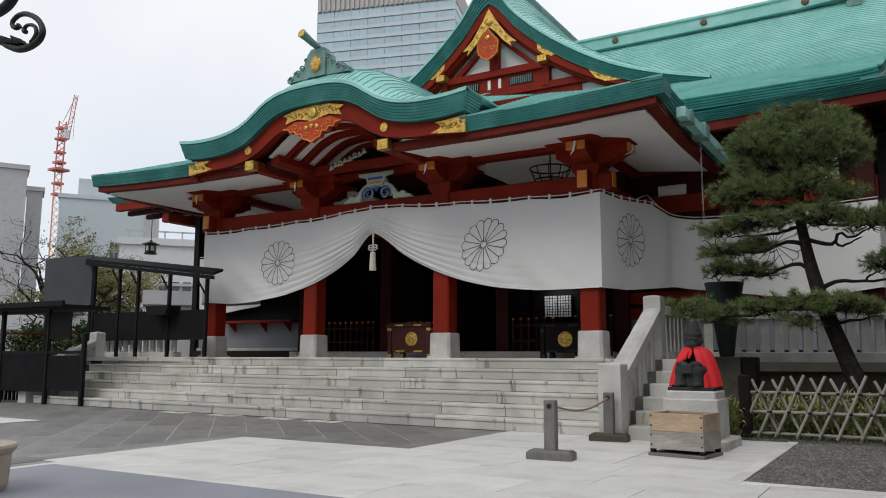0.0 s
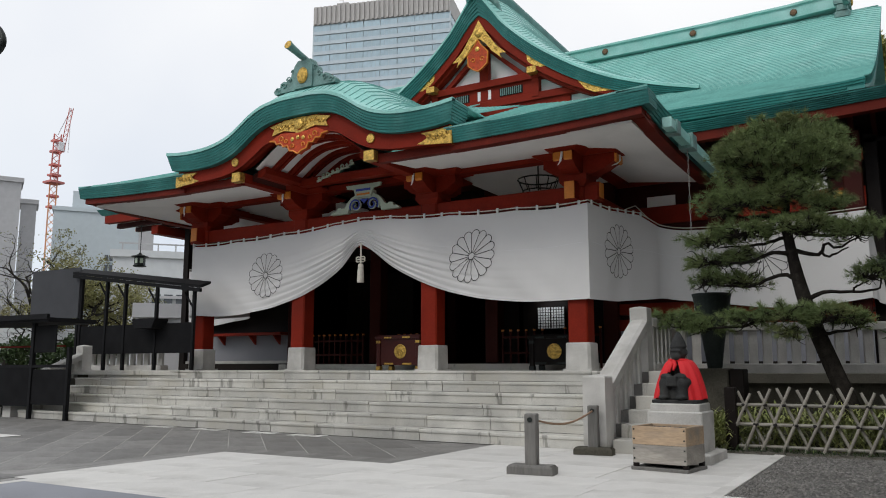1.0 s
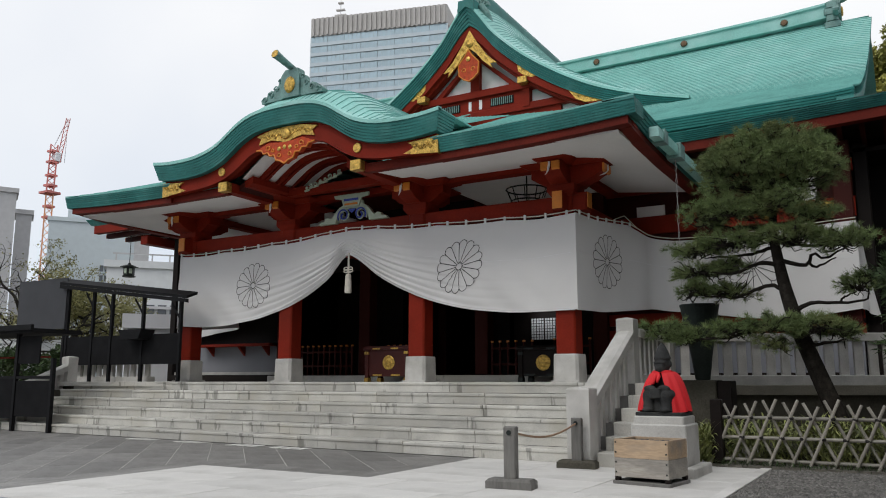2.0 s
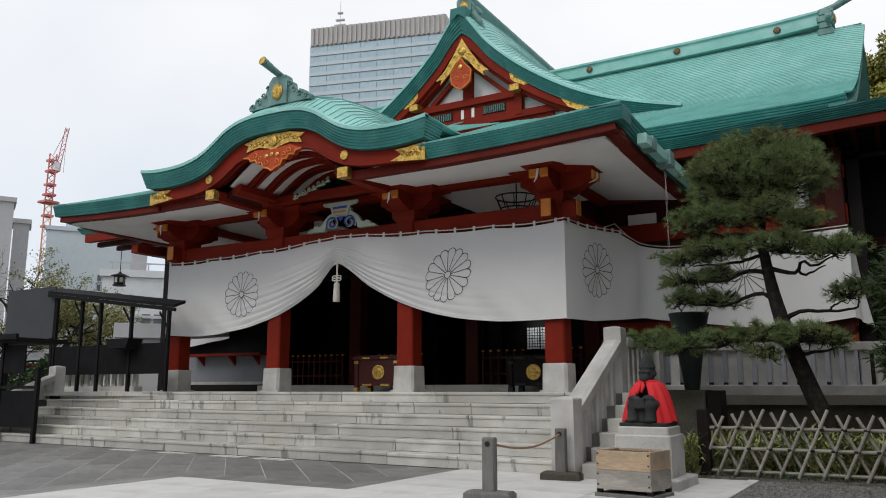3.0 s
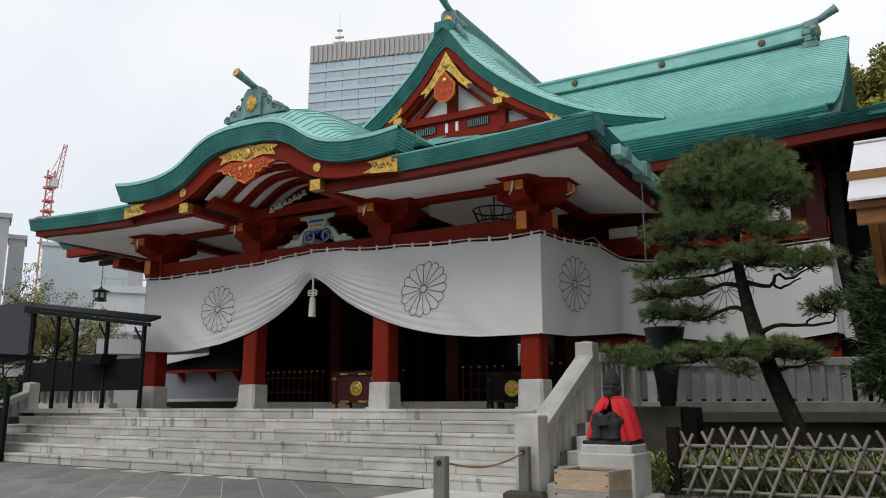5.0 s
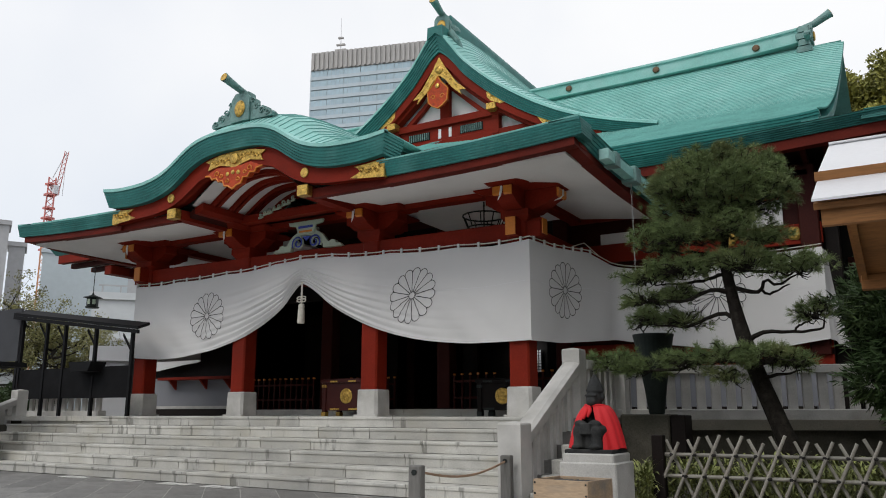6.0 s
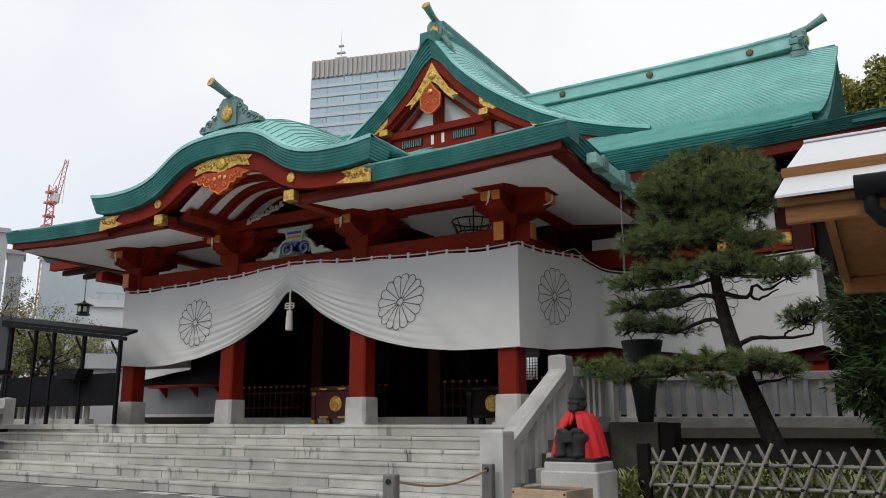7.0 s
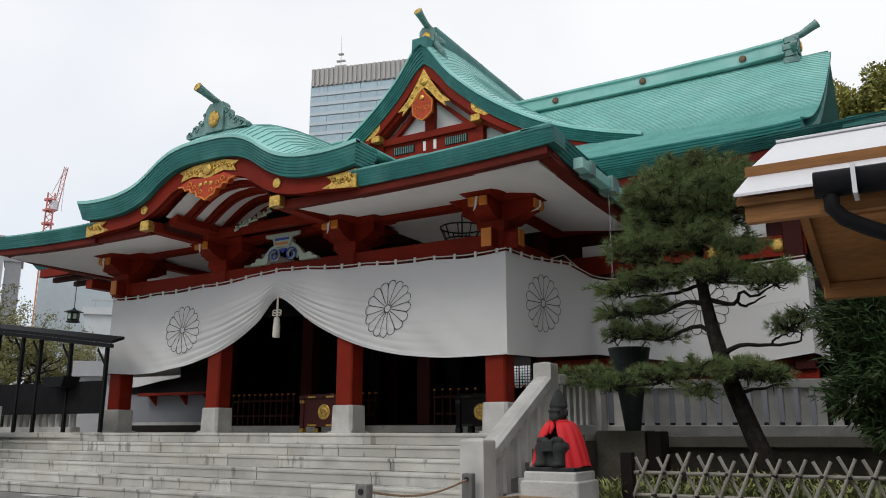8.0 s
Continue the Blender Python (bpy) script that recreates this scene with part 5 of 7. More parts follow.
# ---- the white curtain ----
CUR_Y = 13.97
TOPC = [(-14.95, 4.08), (-13.9, 4.07), (-12.87, 4.10), (-11.57, 4.14), (-10.6, 4.21), (-9.75, 4.29), (-8.8, 4.22), (-7.89, 4.17), (-6.41, 4.12), (-5.41, 4.09), (-4.66, 4.11)]
BOTC = [(-14.95, 2.36), (-13.63, 2.30), (-12.39, 2.43), (-11.24, 2.75), (-10.32, 3.21), (-9.74, 3.70), (-9.62, 3.64), (-8.98, 3.18), (-8.0, 2.72), (-7.1, 2.46), (-6.01, 2.32), (-4.66, 2.31)]
botc = smooth_curve(BOTC, 120)
TIES = [-14.9 + 0.42 * k for k in range(25)]

def cur_top(x):
    sag = 0.03 * abs(math.sin(math.pi * (x + 14.95) / 1.47))
    return interp(x, TOPC) - sag - 0.035


def cur_pt(x, t):
    z = cur_top(x) * (1 - t) + interp(x, botc) * t
    d = abs(x + 9.72)
    near = math.exp(-((d - 0.4) / 1.9) ** 2)
    tight = near * max(0, t - 0.22) ** 0.9 * min(1, d / 0.35 + 0.2)
    fold = tight * (0.052 * math.sin(2 * math.pi * 9.0 * t ** 1.3 + 1.1 * math.sin(d * 1.5)) + 0.026 * math.sin(2 * math.pi * 15.0 * t ** 1.5 - 1.6 * d))
    loose = 0.026 * math.sin(x * 2.3 + t * 3.2) * t + 0.010 * math.sin(x * 5.1 - t * 5.0) * t
    wr = 0.018 * math.sin((x * 1.0 + (1 - t) * 2.0) * 7.0) * (1 - near) * t
    belly = -0.06 * math.sin(math.pi * min(t, 1)) * (1 - 0.6 * near)
    edge = min(1.0, (-4.66 - x) / 0.8, (x + 14.95) / 0.8)
    return (x, CUR_Y + (belly + loose + wr) * edge + fold, z)


curtain = thing("curtain", "long white cloth curtain with black chrysanthemum crests, gathered in the middle", "curtain", (XC, CUR_Y, 4.1))
b = B()
xs = np.linspace(-14.95, -4.66, 230)
rows = [[cur_pt(x, t) for t in np.linspace(0, 1, 56)] for x in xs]
loft(b, rows, close=False)
c = part("front_cloth", b, M_CLOTH, curtain, smooth=True)
# hem
b = B()
tube(b, [cur_pt(x, 1.0) for x in xs[::2]], 0.012, 5)
part("hem", b, M_CLOTH, curtain, smooth=True)
# cord and ties
b = B()
tube(b, [(x, CUR_Y, interp(x, TOPC) + 0.012 - 0.02 * abs(math.sin(math.pi * (x + 14.95) / 1.47))) for x in np.linspace(-14.95, -4.66, 120)], 0.012, 5)
part("cord", b, M_CORD, curtain, "pale hanging cord")
for x in TIES:
    part("tie_loop", bx(B(), x - 0.022, CUR_Y - 0.02, cur_top(x) - 0.02, x + 0.022, CUR_Y + 0.005, interp(x, TOPC) + 0.03), M_CLOTH, curtain)


def crest(fn, r, name="crest", w=0.0135):
    """A sixteen-petalled flower in black line, laid on a cloth. fn maps a plane point to the cloth."""
    b = B()
    def line(pts):
        v = []
        for i, (px, pz) in enumerate(pts):
            qx, qz = pts[min(i + 1, len(pts) - 1)][0] - pts[max(i - 1, 0)][0], pts[min(i + 1, len(pts) - 1)][1] - pts[max(i - 1, 0)][1]
            l = math.hypot(qx, qz) or 1
            nx, nz = -qz / l * w / 2, qx / l * w / 2
            v.append((b.verts.new(fn(px + nx, pz + nz)), b.verts.new(fn(px - nx, pz - nz))))
        for p, q in zip(v, v[1:]):
            b.faces.new((p[0], p[1], q[1], q[0]))
    line([(0.13 * r * math.cos(a), 0.13 * r * math.sin(a)) for a in np.linspace(0, 6.283, 19)])
    for k in range(16):
        a = k * math.pi / 8
        h = math.pi / 16
        line([(q * r * math.cos(a), q * r * math.sin(a)) for q in np.linspace(0.13, 0.84, 9)])
        m0 = a + h
        rc = 0.84 * math.cos(h)
        line([(r * (rc * math.cos(m0) + 0.84 * math.sin(h) * math.cos(m0 - math.pi / 2 + p)), r * (rc * math.sin(m0) + 0.84 * math.sin(h) * math.sin(m0 - math.pi / 2 + p))) for p in np.linspace(0, math.pi, 9)])
    return part(name, b, M_INK, curtain, "black sixteen-petalled crest")


for cx, cz, sk in ((-12.44, 3.19, 0.05), (-7.05, 3.245, 0.20)):
    def on_front(px, pz, cx=cx, cz=cz, sk=sk):
        x, z = cx + px, cz + pz + sk * px
        t = (cur_top(x) - z) / (cur_top(x) - interp(x, botc))
        p = cur_pt(x, t)
        return (x, p[1] - 0.010, z)
    crest(on_front, 0.52)

# side cloths that slant back to the hall corners
def side_xy(s, sd):
    """Along the porch side to the hall, round the corner and along the hall front. s runs 0 to 1 over 6.64 m."""
    d = s * 6.64
    if d < 2.55:
        q, n = (0.22 * d, 0.97 * d), (0.97, -0.22)
    elif d < 3.25:
        a = (d - 2.55) / 0.70 * math.pi / 2
        q, n = (0.561 + 0.446 * (1 - math.cos(a)), 2.474 + 0.446 * math.sin(a)), (math.cos(a), -math.sin(a))
    else:
        q, n = (1.007 + d - 3.25, 2.92), (0, -1)
    return (-4.66 + q[0] if sd > 0 else -14.95 - q[0], CUR_Y + q[1], n[0] * sd, n[1])


def side_pt(s, t, sd):
    x, y, nx, ny = side_xy(s, sd)
    zt = interp(s, [(0, 4.08), (0.1, 4.03), (0.2, 4.06), (0.28, 4.10), (0.38, 4.0), (0.5, 3.9), (0.64, 3.87), (0.8, 3.93), (1, 4.0)])
    zb = interp(s, [(0, 2.31), (0.15, 2.33), (0.3, 2.42), (0.42, 2.5), (0.55, 2.40), (0.7, 2.26), (0.85, 2.22), (1, 2.36)])
    w = 0.03 * math.sin(s * 19 + t * 2.0) * t + 0.012 * math.sin(s * 53 + t * 3) * t + 0.02 * math.sin(s * 9 - t * 3)
    w *= min(1.0, s / 0.08)
    return (x + nx * w, y + ny * w, zt * (1 - t) + zb * t)


for sd in (1, -1):
    b = B()
    loft(b, [[side_pt(s, t, sd) for t in np.linspace(0, 1, 22)] for s in np.linspace(0, 1 if sd > 0 else 0.84, 90)], close=False)
    part("side_cloth", b, M_CLOTH, curtain, smooth=True)
    b = B()
    tube(b, [side_pt(s, 1.0, sd) for s in np.linspace(0, 1 if sd > 0 else 0.84, 50)], 0.012, 5)
    part("hem", b, M_CLOTH, curtain)
    b = B()
    tube(b, [(p[0], p[1], p[2] + 0.05) for p in [side_pt(s, 0.0, sd) for s in np.linspace(0, 1 if sd > 0 else 0.84, 40)]], 0.011, 5)
    part("cord", b, M_CORD, curtain)
for k in range(7):
    p = side_pt(0.02 + k * 0.045, 0.0, 1)
    part("tie_loop", bx(B(), p[0] - 0.012, p[1] - 0.022, p[2] - 0.03, p[0] + 0.02, p[1] + 0.022, p[2] + 0.075), M_CLOTH, curtain)
b = B()
tube(b, [side_pt(0.20, 0.0, 1)[:2] + (4.14,), side_pt(0.26, 0.0, 1)[:2] + (4.27,), side_pt(0.34, 0.0, 1)[:2] + (4.09,)], 0.009, 5)
part("cord", b, M_CORD, curtain)
# loose end of the cloth that turns back at the hall's corner
b = B()
loft(b, [[(-0.27 + 0.05 * u + (0.22 * u + 0.03 * math.sin(9 * u)) * t ** 1.5, CUR_Y + 2.996 + 0.35 * u, 3.98 * (1 - t) + 2.2 * t + 0.15 * (1 - u) * t) for t in np.linspace(0, 1, 14)] for u in np.linspace(0, 1, 10)], close=False)
part("end_cloth", b, M_CLOTH, curtain, smooth=True)
# stitched seams across the cloth
for x0, x1 in ((-7.9, -4.75),):
    b = B()
    tube(b, [(p[0], p[1] - 0.004, p[2]) for p in [cur_pt(x, 0.43 + 0.02 * math.sin(x * 1.7)) for x in np.linspace(x0, x1, 40)]], 0.003, 4)
    part("seam", b, M_STEELWHITE, curtain)
b = B()
tube(b, [(p[0] + 0.004, p[1] - 0.004, p[2]) for p in [side_pt(q, 0.40 + 0.02 * math.sin(q * 9), 1) for q in np.linspace(0.02, 0.98, 60)]], 0.003, 4)
part("seam", b, M_STEELWHITE, curtain)
for s0 in (0.160, 0.72):
    def on_side(px, pz, s0=s0):
        s = s0 + px / 6.64
        zt = side_pt(s, 0, 1)[2]
        zb = side_pt(s, 1, 1)[2]
        t = (zt - (3.28 + pz)) / (zt - zb)
        p = side_pt(s, t, 1)
        nx, ny = side_xy(s, 1)[2:]
        return (p[0] + nx * 0.009, p[1] + ny * 0.009, 3.28 + pz)
    crest(on_side, 0.52)

# tassel at the gather
tas = thing("curtain_tassel", "pale knotted cord tassel tying up the curtain", "tassel", (-9.73, 13.9, 3.2))
tx, ty = -9.73, 13.90
part("cord", rod(B(), (tx, ty, 3.72), (tx, ty, 3.28), 0.02, 0.02, 8), M_CORD, tas)
for s in (-1, 1):
    for dz in (0.0, 0.05):
        b = B()
        tube(b, [(tx + s * (0.06 + 0.055 * math.cos(a)), ty - 0.01, 3.34 + dz + 0.03 * math.sin(a)) for a in np.linspace(0, 6.283, 10)], 0.014, 5)
        part("loop", b, M_CORD, tas)
b = B()
turned(b, [(0.0, 3.27), (0.05, 3.27), (0.065, 3.22), (0.06, 3.18), (0.07, 3.1), (0.075, 2.9), (0.07, 2.87), (0, 2.87)], tx, ty, 16)
part("skirt", b, M_CORD, tas)

# ---- things round the stair ----
def rope_post(x, y, rz, label, foot=None):
    t = thing("rope_post", label, "rope post", (x, y, 0), "rope posts")
    m = pose(x, y, 0, 0, 0, rz)
    part("post", bx(B(), -0.062, -0.055, 0.09, 0.062, 0.055, 0.60, m, 0.01), M_WOODGREY, t)
    b = B()
    loft(b, [[(-0.24, y0, z0), (0.24, y0, z0), (0.24 - c, y0, z1), (-0.24 + c, y0, z1)] for y0, z0, z1, c in ((-0.10, 0, 0.07, 0.0), (-0.085, 0, 0.095, 0.03), (0.085, 0, 0.095, 0.03), (0.10, 0, 0.07, 0.0))], m)
    part("foot", b, foot or M_WOODGREY, t)
    b = B()
    turned(b, [(0.02, 0), (0.026, 0), (0.026, 0.01), (0.02, 0.01)], 0, 0, 12, m @ Matrix.Translation((0, -0.056, 0.54)) @ Matrix.Rotation(radians(90), 4, "X"))
    part("eyelet", b, M_IRON, t, "dark iron eyelet")


rope_post(-3.11, 7.88, 6, "weathered grey wooden rope post on a broad foot")
rope_post(-3.20, 9.95, 6, "grey wooden rope post with a dark foot by the stair newel", M_MOSS)
rp = B()
tube(rp, [(-3.10 - 0.10 * q, 7.9 + 2.05 * q, 0.54 - 0.10 * math.sin(math.pi * q)) for q in np.linspace(0, 1, 14)], 0.012, 6)
solo("rope", rp, M_ROPE, "thin brown rope slung between two wooden posts", "rope")

# statue on a stepped pedestal
ped = thing("stone_pedestal", "stepped grey stone pedestal under the guardian statue", "pedestal", (-2.1, 9.9, 0))
pm = pose(-2.12, 9.95, 0, 0, 0, 0)
for nm, w, d, z0, z1 in (("base_slab", 0.42, 0.44, -0.02, 0.11), ("body", 0.315, 0.30, 0.11, 0.565), ("top_slab", 0.285, 0.275, 0.565, 0.655)):
    part(nm, bx(B(), -w + (0.0 if nm != "base_slab" else 0.0), -d, z0, w, d, z1, pm, 0.015), M_GRANITE, ped)
part("plinth", bx(B(), -0.265, -0.26, 0.655, 0.265, 0.26, 0.695, pm, 0.008), M_STATUE, ped)

b = B()
def blob(c, r, seg=14, rings=9):
    prof = [(max(0.002, math.sin(math.pi * k / rings)), -math.cos(math.pi * k / rings)) for k in range(rings + 1)]
    turned(b, [(p, q) for p, q in prof], 0, 0, seg, Matrix.Translation(c) @ Matrix.Diagonal((*r, 1)))


SX, SY = -2.12, 9.98
blob((SX, SY + 0.05, 0.92), (0.17, 0.14, 0.24))
blob((SX, SY - 0.01, 1.245), (0.089, 0.10, 0.118))
blob((SX, SY - 0.095, 1.195), (0.062, 0.055, 0.052))
blob((SX, SY - 0.105, 1.262), (0.075, 0.03, 0.018))
turned(b, [(0.094, 1.30), (0.099, 1.315), (0.090, 1.335), (0.078, 1.375), (0.052, 1.435), (0.024, 1.48), (0.0, 1.495)], SX, SY - 0.005, 18)
for s in (-1, 1):
    blob((SX + s * 0.105, SY - 0.13, 0.885), (0.085, 0.14, 0.085))
    turned(b, [(0.0, 0.70), (0.072, 0.70), (0.068, 0.74), (0.062, 0.80), (0.07, 0.88), (0.0, 0.93)], SX + s * 0.105, SY - 0.20, 12)
    blob((SX + s * 0.105, SY - 0.235, 0.72), (0.064, 0.085, 0.032))
    blob((SX + s * 0.125, SY - 0.04, 1.0), (0.05, 0.08, 0.09))
    blob((SX + s * 0.085, SY - 0.20, 0.96), (0.075, 0.045, 0.04))
    blob((SX + s * 0.088, SY + 0.0, 1.245), (0.022, 0.026, 0.04))
    blob((SX + s * 0.038, SY - 0.105, 1.235), (0.02, 0.016, 0.014))
bx(b, SX - 0.06, SY - 0.265, 0.85, SX + 0.06, SY - 0.19, 0.965)
bx(b, SX - 0.12, SY - 0.20, 0.70, SX + 0.12, SY - 0.08, 0.88)
FACING = Matrix.Translation((SX, SY, 0)) @ Matrix.Rotation(radians(-8), 4, "Z") @ Matrix.Translation((-SX, -SY, 0))
bmesh.ops.transform(b, matrix=FACING, verts=b.verts)
statue = solo("guardian_statue", b, M_STATUE, "dark stone seated guardian statue with a tall cap", "statue", smooth=True)
fuse = statue.modifiers.new("fuse", "REMESH")
fuse.mode, fuse.voxel_size, fuse.use_smooth_shade = "VOXEL", 0.009, True
cape = thing("cape", "bright red cloth cape tied round the statue", "cape", (SX, SY, 1.1))
b = B()
rows = []
for t in np.linspace(0, 1, 22):
    row = []
    half = math.pi * (0.965 - 0.17 * t ** 0.8)
    for a in np.linspace(-1, 1, 85):
        ang = a * half + math.pi / 2
        fold = t ** 0.8 * (0.014 * math.sin(a * 41 + 2 * t) + 0.012 * math.sin(a * 17 + 1))
        rr = 0.085 + 0.215 * t ** 0.5 + fold
        row.append((SX + rr * 1.0 * math.cos(ang), SY + 0.02 + rr * 0.94 * math.sin(ang), 1.165 - 0.465 * t ** 1.25 + 0.014 * math.sin(a * 8) * t))
    rows.append(row)
loft(b, rows, close=False)
bmesh.ops.transform(b, matrix=FACING, verts=b.verts)
part("cloth", b, M_CAPE, cape, smooth=True)
b = B()
tube(b, [(SX + 0.115 * math.cos(a), SY + 0.01 + 0.115 * math.sin(a), 1.155) for a in np.linspace(-2.9, -0.25, 11)], 0.017, 7)
tube(b, [(SX - 0.02, SY - 0.115, 1.15), (SX - 0.04, SY - 0.15, 1.09), (SX - 0.05, SY - 0.19, 1.01)], [0.02, 0.026, 0.014], 7)
tube(b, [(SX - 0.02, SY - 0.115, 1.15), (SX + 0.01, SY - 0.15, 1.10), (SX + 0.0, SY - 0.19, 1.03)], [0.02, 0.024, 0.014], 7)
bmesh.ops.transform(b, matrix=FACING, verts=b.verts)
part("bow", b, M_CAPE, cape, smooth=True)

# weathered wooden offering chest before the pedestal
def plank_chest():
    t = thing("offering_chest", "weathered cedar plank offering chest on a grey sill", "offering chest", (-2.03, 8.95, 0))
    m = pose(-2.02, 8.98, 0, 0, 0, -8)
    part("sill", bx(B(), -0.31, -0.27, 0.0, 0.31, 0.27, 0.035, m, 0.006), M_WOODGREY, t)
    for sx in (-1, 1):
        for sy in (-1, 1):
            part("leg", bx(B(), sx * 0.27 - 0.025, sy * 0.22 - 0.025, 0.035, sx * 0.27 + 0.025, sy * 0.22 + 0.025, 0.08, m), M_INNER, t)
    for k in range(2):
        z0, z1 = 0.075 + k * 0.19, 0.262 + k * 0.19
        part("front_plank", bx(B(), -0.295, -0.25, z0, 0.295, -0.225, z1, m, 0.004), (M_WOODPALE, M_WOODRAW)[k], t)
        part("rear_plank", bx(B(), -0.295, 0.225, z0, 0.295, 0.25, z1, m, 0.004), (M_WOODPALE, M_WOODRAW)[k], t)
        for s in (-1, 1):
            part("side_plank", bx(B(), s * 0.28 - 0.013, -0.224, z0, s * 0.28 + 0.013, 0.224, z1, m, 0.004), (M_WOODPALE, M_WOODRAW)[k], t)
    part("inside_bottom", bx(B(), -0.26, -0.22, 0.08, 0.26, 0.22, 0.32, m), M_INNER, t)
    for k in range(9):
        x = -0.24 + k * 0.06
        part("slat", prism(B(), [(x - 0.016, 0.40), (x, 0.43), (x + 0.016, 0.40)], -0.222, 0.222, m), M_WOODGREY, t)
    for x in (-0.275, 0.275):
        for z in (0.12, 0.22, 0.32, 0.42):
            part("nail", bx(B(), x - 0.008, -0.256, z - 0.008, x + 0.008, -0.250, z + 0.008, m), M_IRON, t)


plank_chest()

# tall planter on an old stone block
blk = B()
bx(blk, -2.92, 13.25, -0.02, -2.2, 13.85, 1.06, None, 0.02)
solo("stone_block", blk, M_MOSS, "old mossy stone block behind the pedestal", "stone block")
solo("stone_stub", bx(B(), -2.19, 13.3, -0.02, -1.98, 13.7, 1.05, None, 0.01), M_INNER, "dark squared post beside the mossy block", "post")
pot = thing("tall_planter", "tall tapering dark bronze-green planter on a stone block", "planter", (-2.45, 13.55, 1.06))
b = B()
turned(b, [(0.0, 1.06), (0.105, 1.06), (0.115, 1.075), (0.165, 1.45), (0.25, 1.95), (0.298, 2.21), (0.305, 2.215), (0.308, 2.25), (0.28, 2.25), (0.26, 2.18), (0.0, 2.15)], -2.45, 13.55, 28)
part("vessel", b, M_POT, pot)
# ---- bamboo fence ----
fence = thing("bamboo_fence", "low diagonal lattice fence of old split bamboo with black ties", "fence", (-1.7, 11.1, 0))
FY = 11.12
part("end_post", bx(B(), -1.84, FY - 0.06, -0.05, -1.70, FY + 0.06, 0.82, None, 0.01), M_INNER, fence)
for z in (0.09, 0.36, 0.60):
    part("cross_rail", rod(B(), (-1.75, FY, z), (3.2, FY, z + 0.0), 0.021, n=8), M_BAMBOO, fence)

def cane_mesh(lean):
    b = B()
    p, q = Vector((-lean * 0.155, 0, 0.02)), Vector((lean * 0.2, 0, 0.78))
    n = 4
    for k in range(n):
        a, c = p.lerp(q, k / n), p.lerp(q, (k + 1) / n)
        rod(b, a, c, 0.0195, 0.0185, 7, k in (0, n - 1))
        if k:
            rod(b, a + (q - p) * -0.008, a + (q - p) * 0.008, 0.0225, 0.0225, 7)
    return mesh_of("cane", b, M_BAMBOO)


cl, cr = cane_mesh(1), cane_mesh(-1)
tie = mesh_of("tie", turned(B(), [(0.0, -0.016), (0.028, -0.016), (0.034, 0), (0.028, 0.016), (0, 0.016)], 0, 0, 8), M_TWINE)
rnd = random.Random(4)
for k in range(22):
    x = -1.60 + k * 0.232 + rnd.uniform(-0.012, 0.012)
    dz = rnd.uniform(-0.03, 0.03)
    # each pair of canes crosses on the upper rail, and its neighbours on the lower one
    piece("cane", cl, fence, (x - 0.116, FY - 0.04, dz), 0, (rnd.uniform(0.95, 1.05), 1, rnd.uniform(0.97, 1.04)))
    piece("cane", cr, fence, (x + 0.116, FY + 0.04, dz + rnd.uniform(-0.02, 0.02)), 0, (rnd.uniform(0.95, 1.05), 1, rnd.uniform(0.97, 1.04)))
    for z, dx in ((0.36, -0.116), (0.60, 0.0)):
        piece("tie", tie, fence, (x + dx, FY - 0.03, z))

# striped grass and litter behind the fence
def blade_cloud(name, boxes, n, length, width, material, label, category, seed, droop=0.5, up=1.0):
    rnd = random.Random(seed)
    verts, faces = [], []
    tot = sum(w for *_, w in boxes)
    for x0, y0, z0, x1, y1, z1, w in boxes:
        for _ in range(int(n * w / tot)):
            p = Vector((rnd.uniform(x0, x1), rnd.uniform(y0, y1), rnd.uniform(z0, z1)))
            a = rnd.uniform(0, 6.283)
            l = length * rnd.uniform(0.6, 1.3)
            d = Vector((math.cos(a), math.sin(a), up * rnd.uniform(0.4, 1.6))).normalized() * l
            sd = d.cross(Vector((0, 0, 1))).normalized() * width * rnd.uniform(0.6, 1.2)
            q = p + d * 0.55
            e = p + d + Vector((0, 0, -droop * l * rnd.uniform(0.2, 1)))
            i = len(verts)
            verts += [tuple(p - sd * 0.3), tuple(p + sd * 0.3), tuple(q + sd), tuple(q - sd), tuple(e)]
            faces += [(i, i + 1, i + 2, i + 3), (i + 3, i + 2, i + 4)]
    me = bpy.data.meshes.new(name)
    me.from_pydata(verts, [], faces)
    me.materials.append(material)
    return tagged(new(name, me), label, category, "", "stuff")


blade_cloud("striped_grass", [(-1.9, 11.2, 0.0, 3.4, 11.75, 0.42, 4), (-2.1, 10.95, 0.0, -1.85, 11.5, 0.4, 0.5), (-1.9, 11.7, 0.1, 3.4, 12.6, 0.5, 2)], 5200, 0.24, 0.014, M_GRASS, "yellow-striped dwarf bamboo grass behind the fence", "grass", 5)
blade_cloud("weeds", [(-1.8, 10.95, 0.0, 3.2, 11.1, 0.05, 1)], 900, 0.10, 0.006, M_SHRUB, "small weeds at the foot of the fence", "weeds", 6)
b = B()
rnd = random.Random(11)
for k in range(26):
    x, y, r = rnd.uniform(-1.6, 3.2), rnd.uniform(11.9, 12.9), rnd.uniform(0.12, 0.34)
    turned(b, [(0.01, -r * 0.5), (r * 0.9, -r * 0.3), (r, r * 0.1), (r * 0.7, r * 0.5), (0.01, r * 0.62)], 0, 0, 7, Matrix.Translation((x, y, 0.12)) @ Matrix.Rotation(rnd.uniform(0, 6), 4, "Z") @ Matrix.Diagonal((1.2, 0.9, 1, 1)))
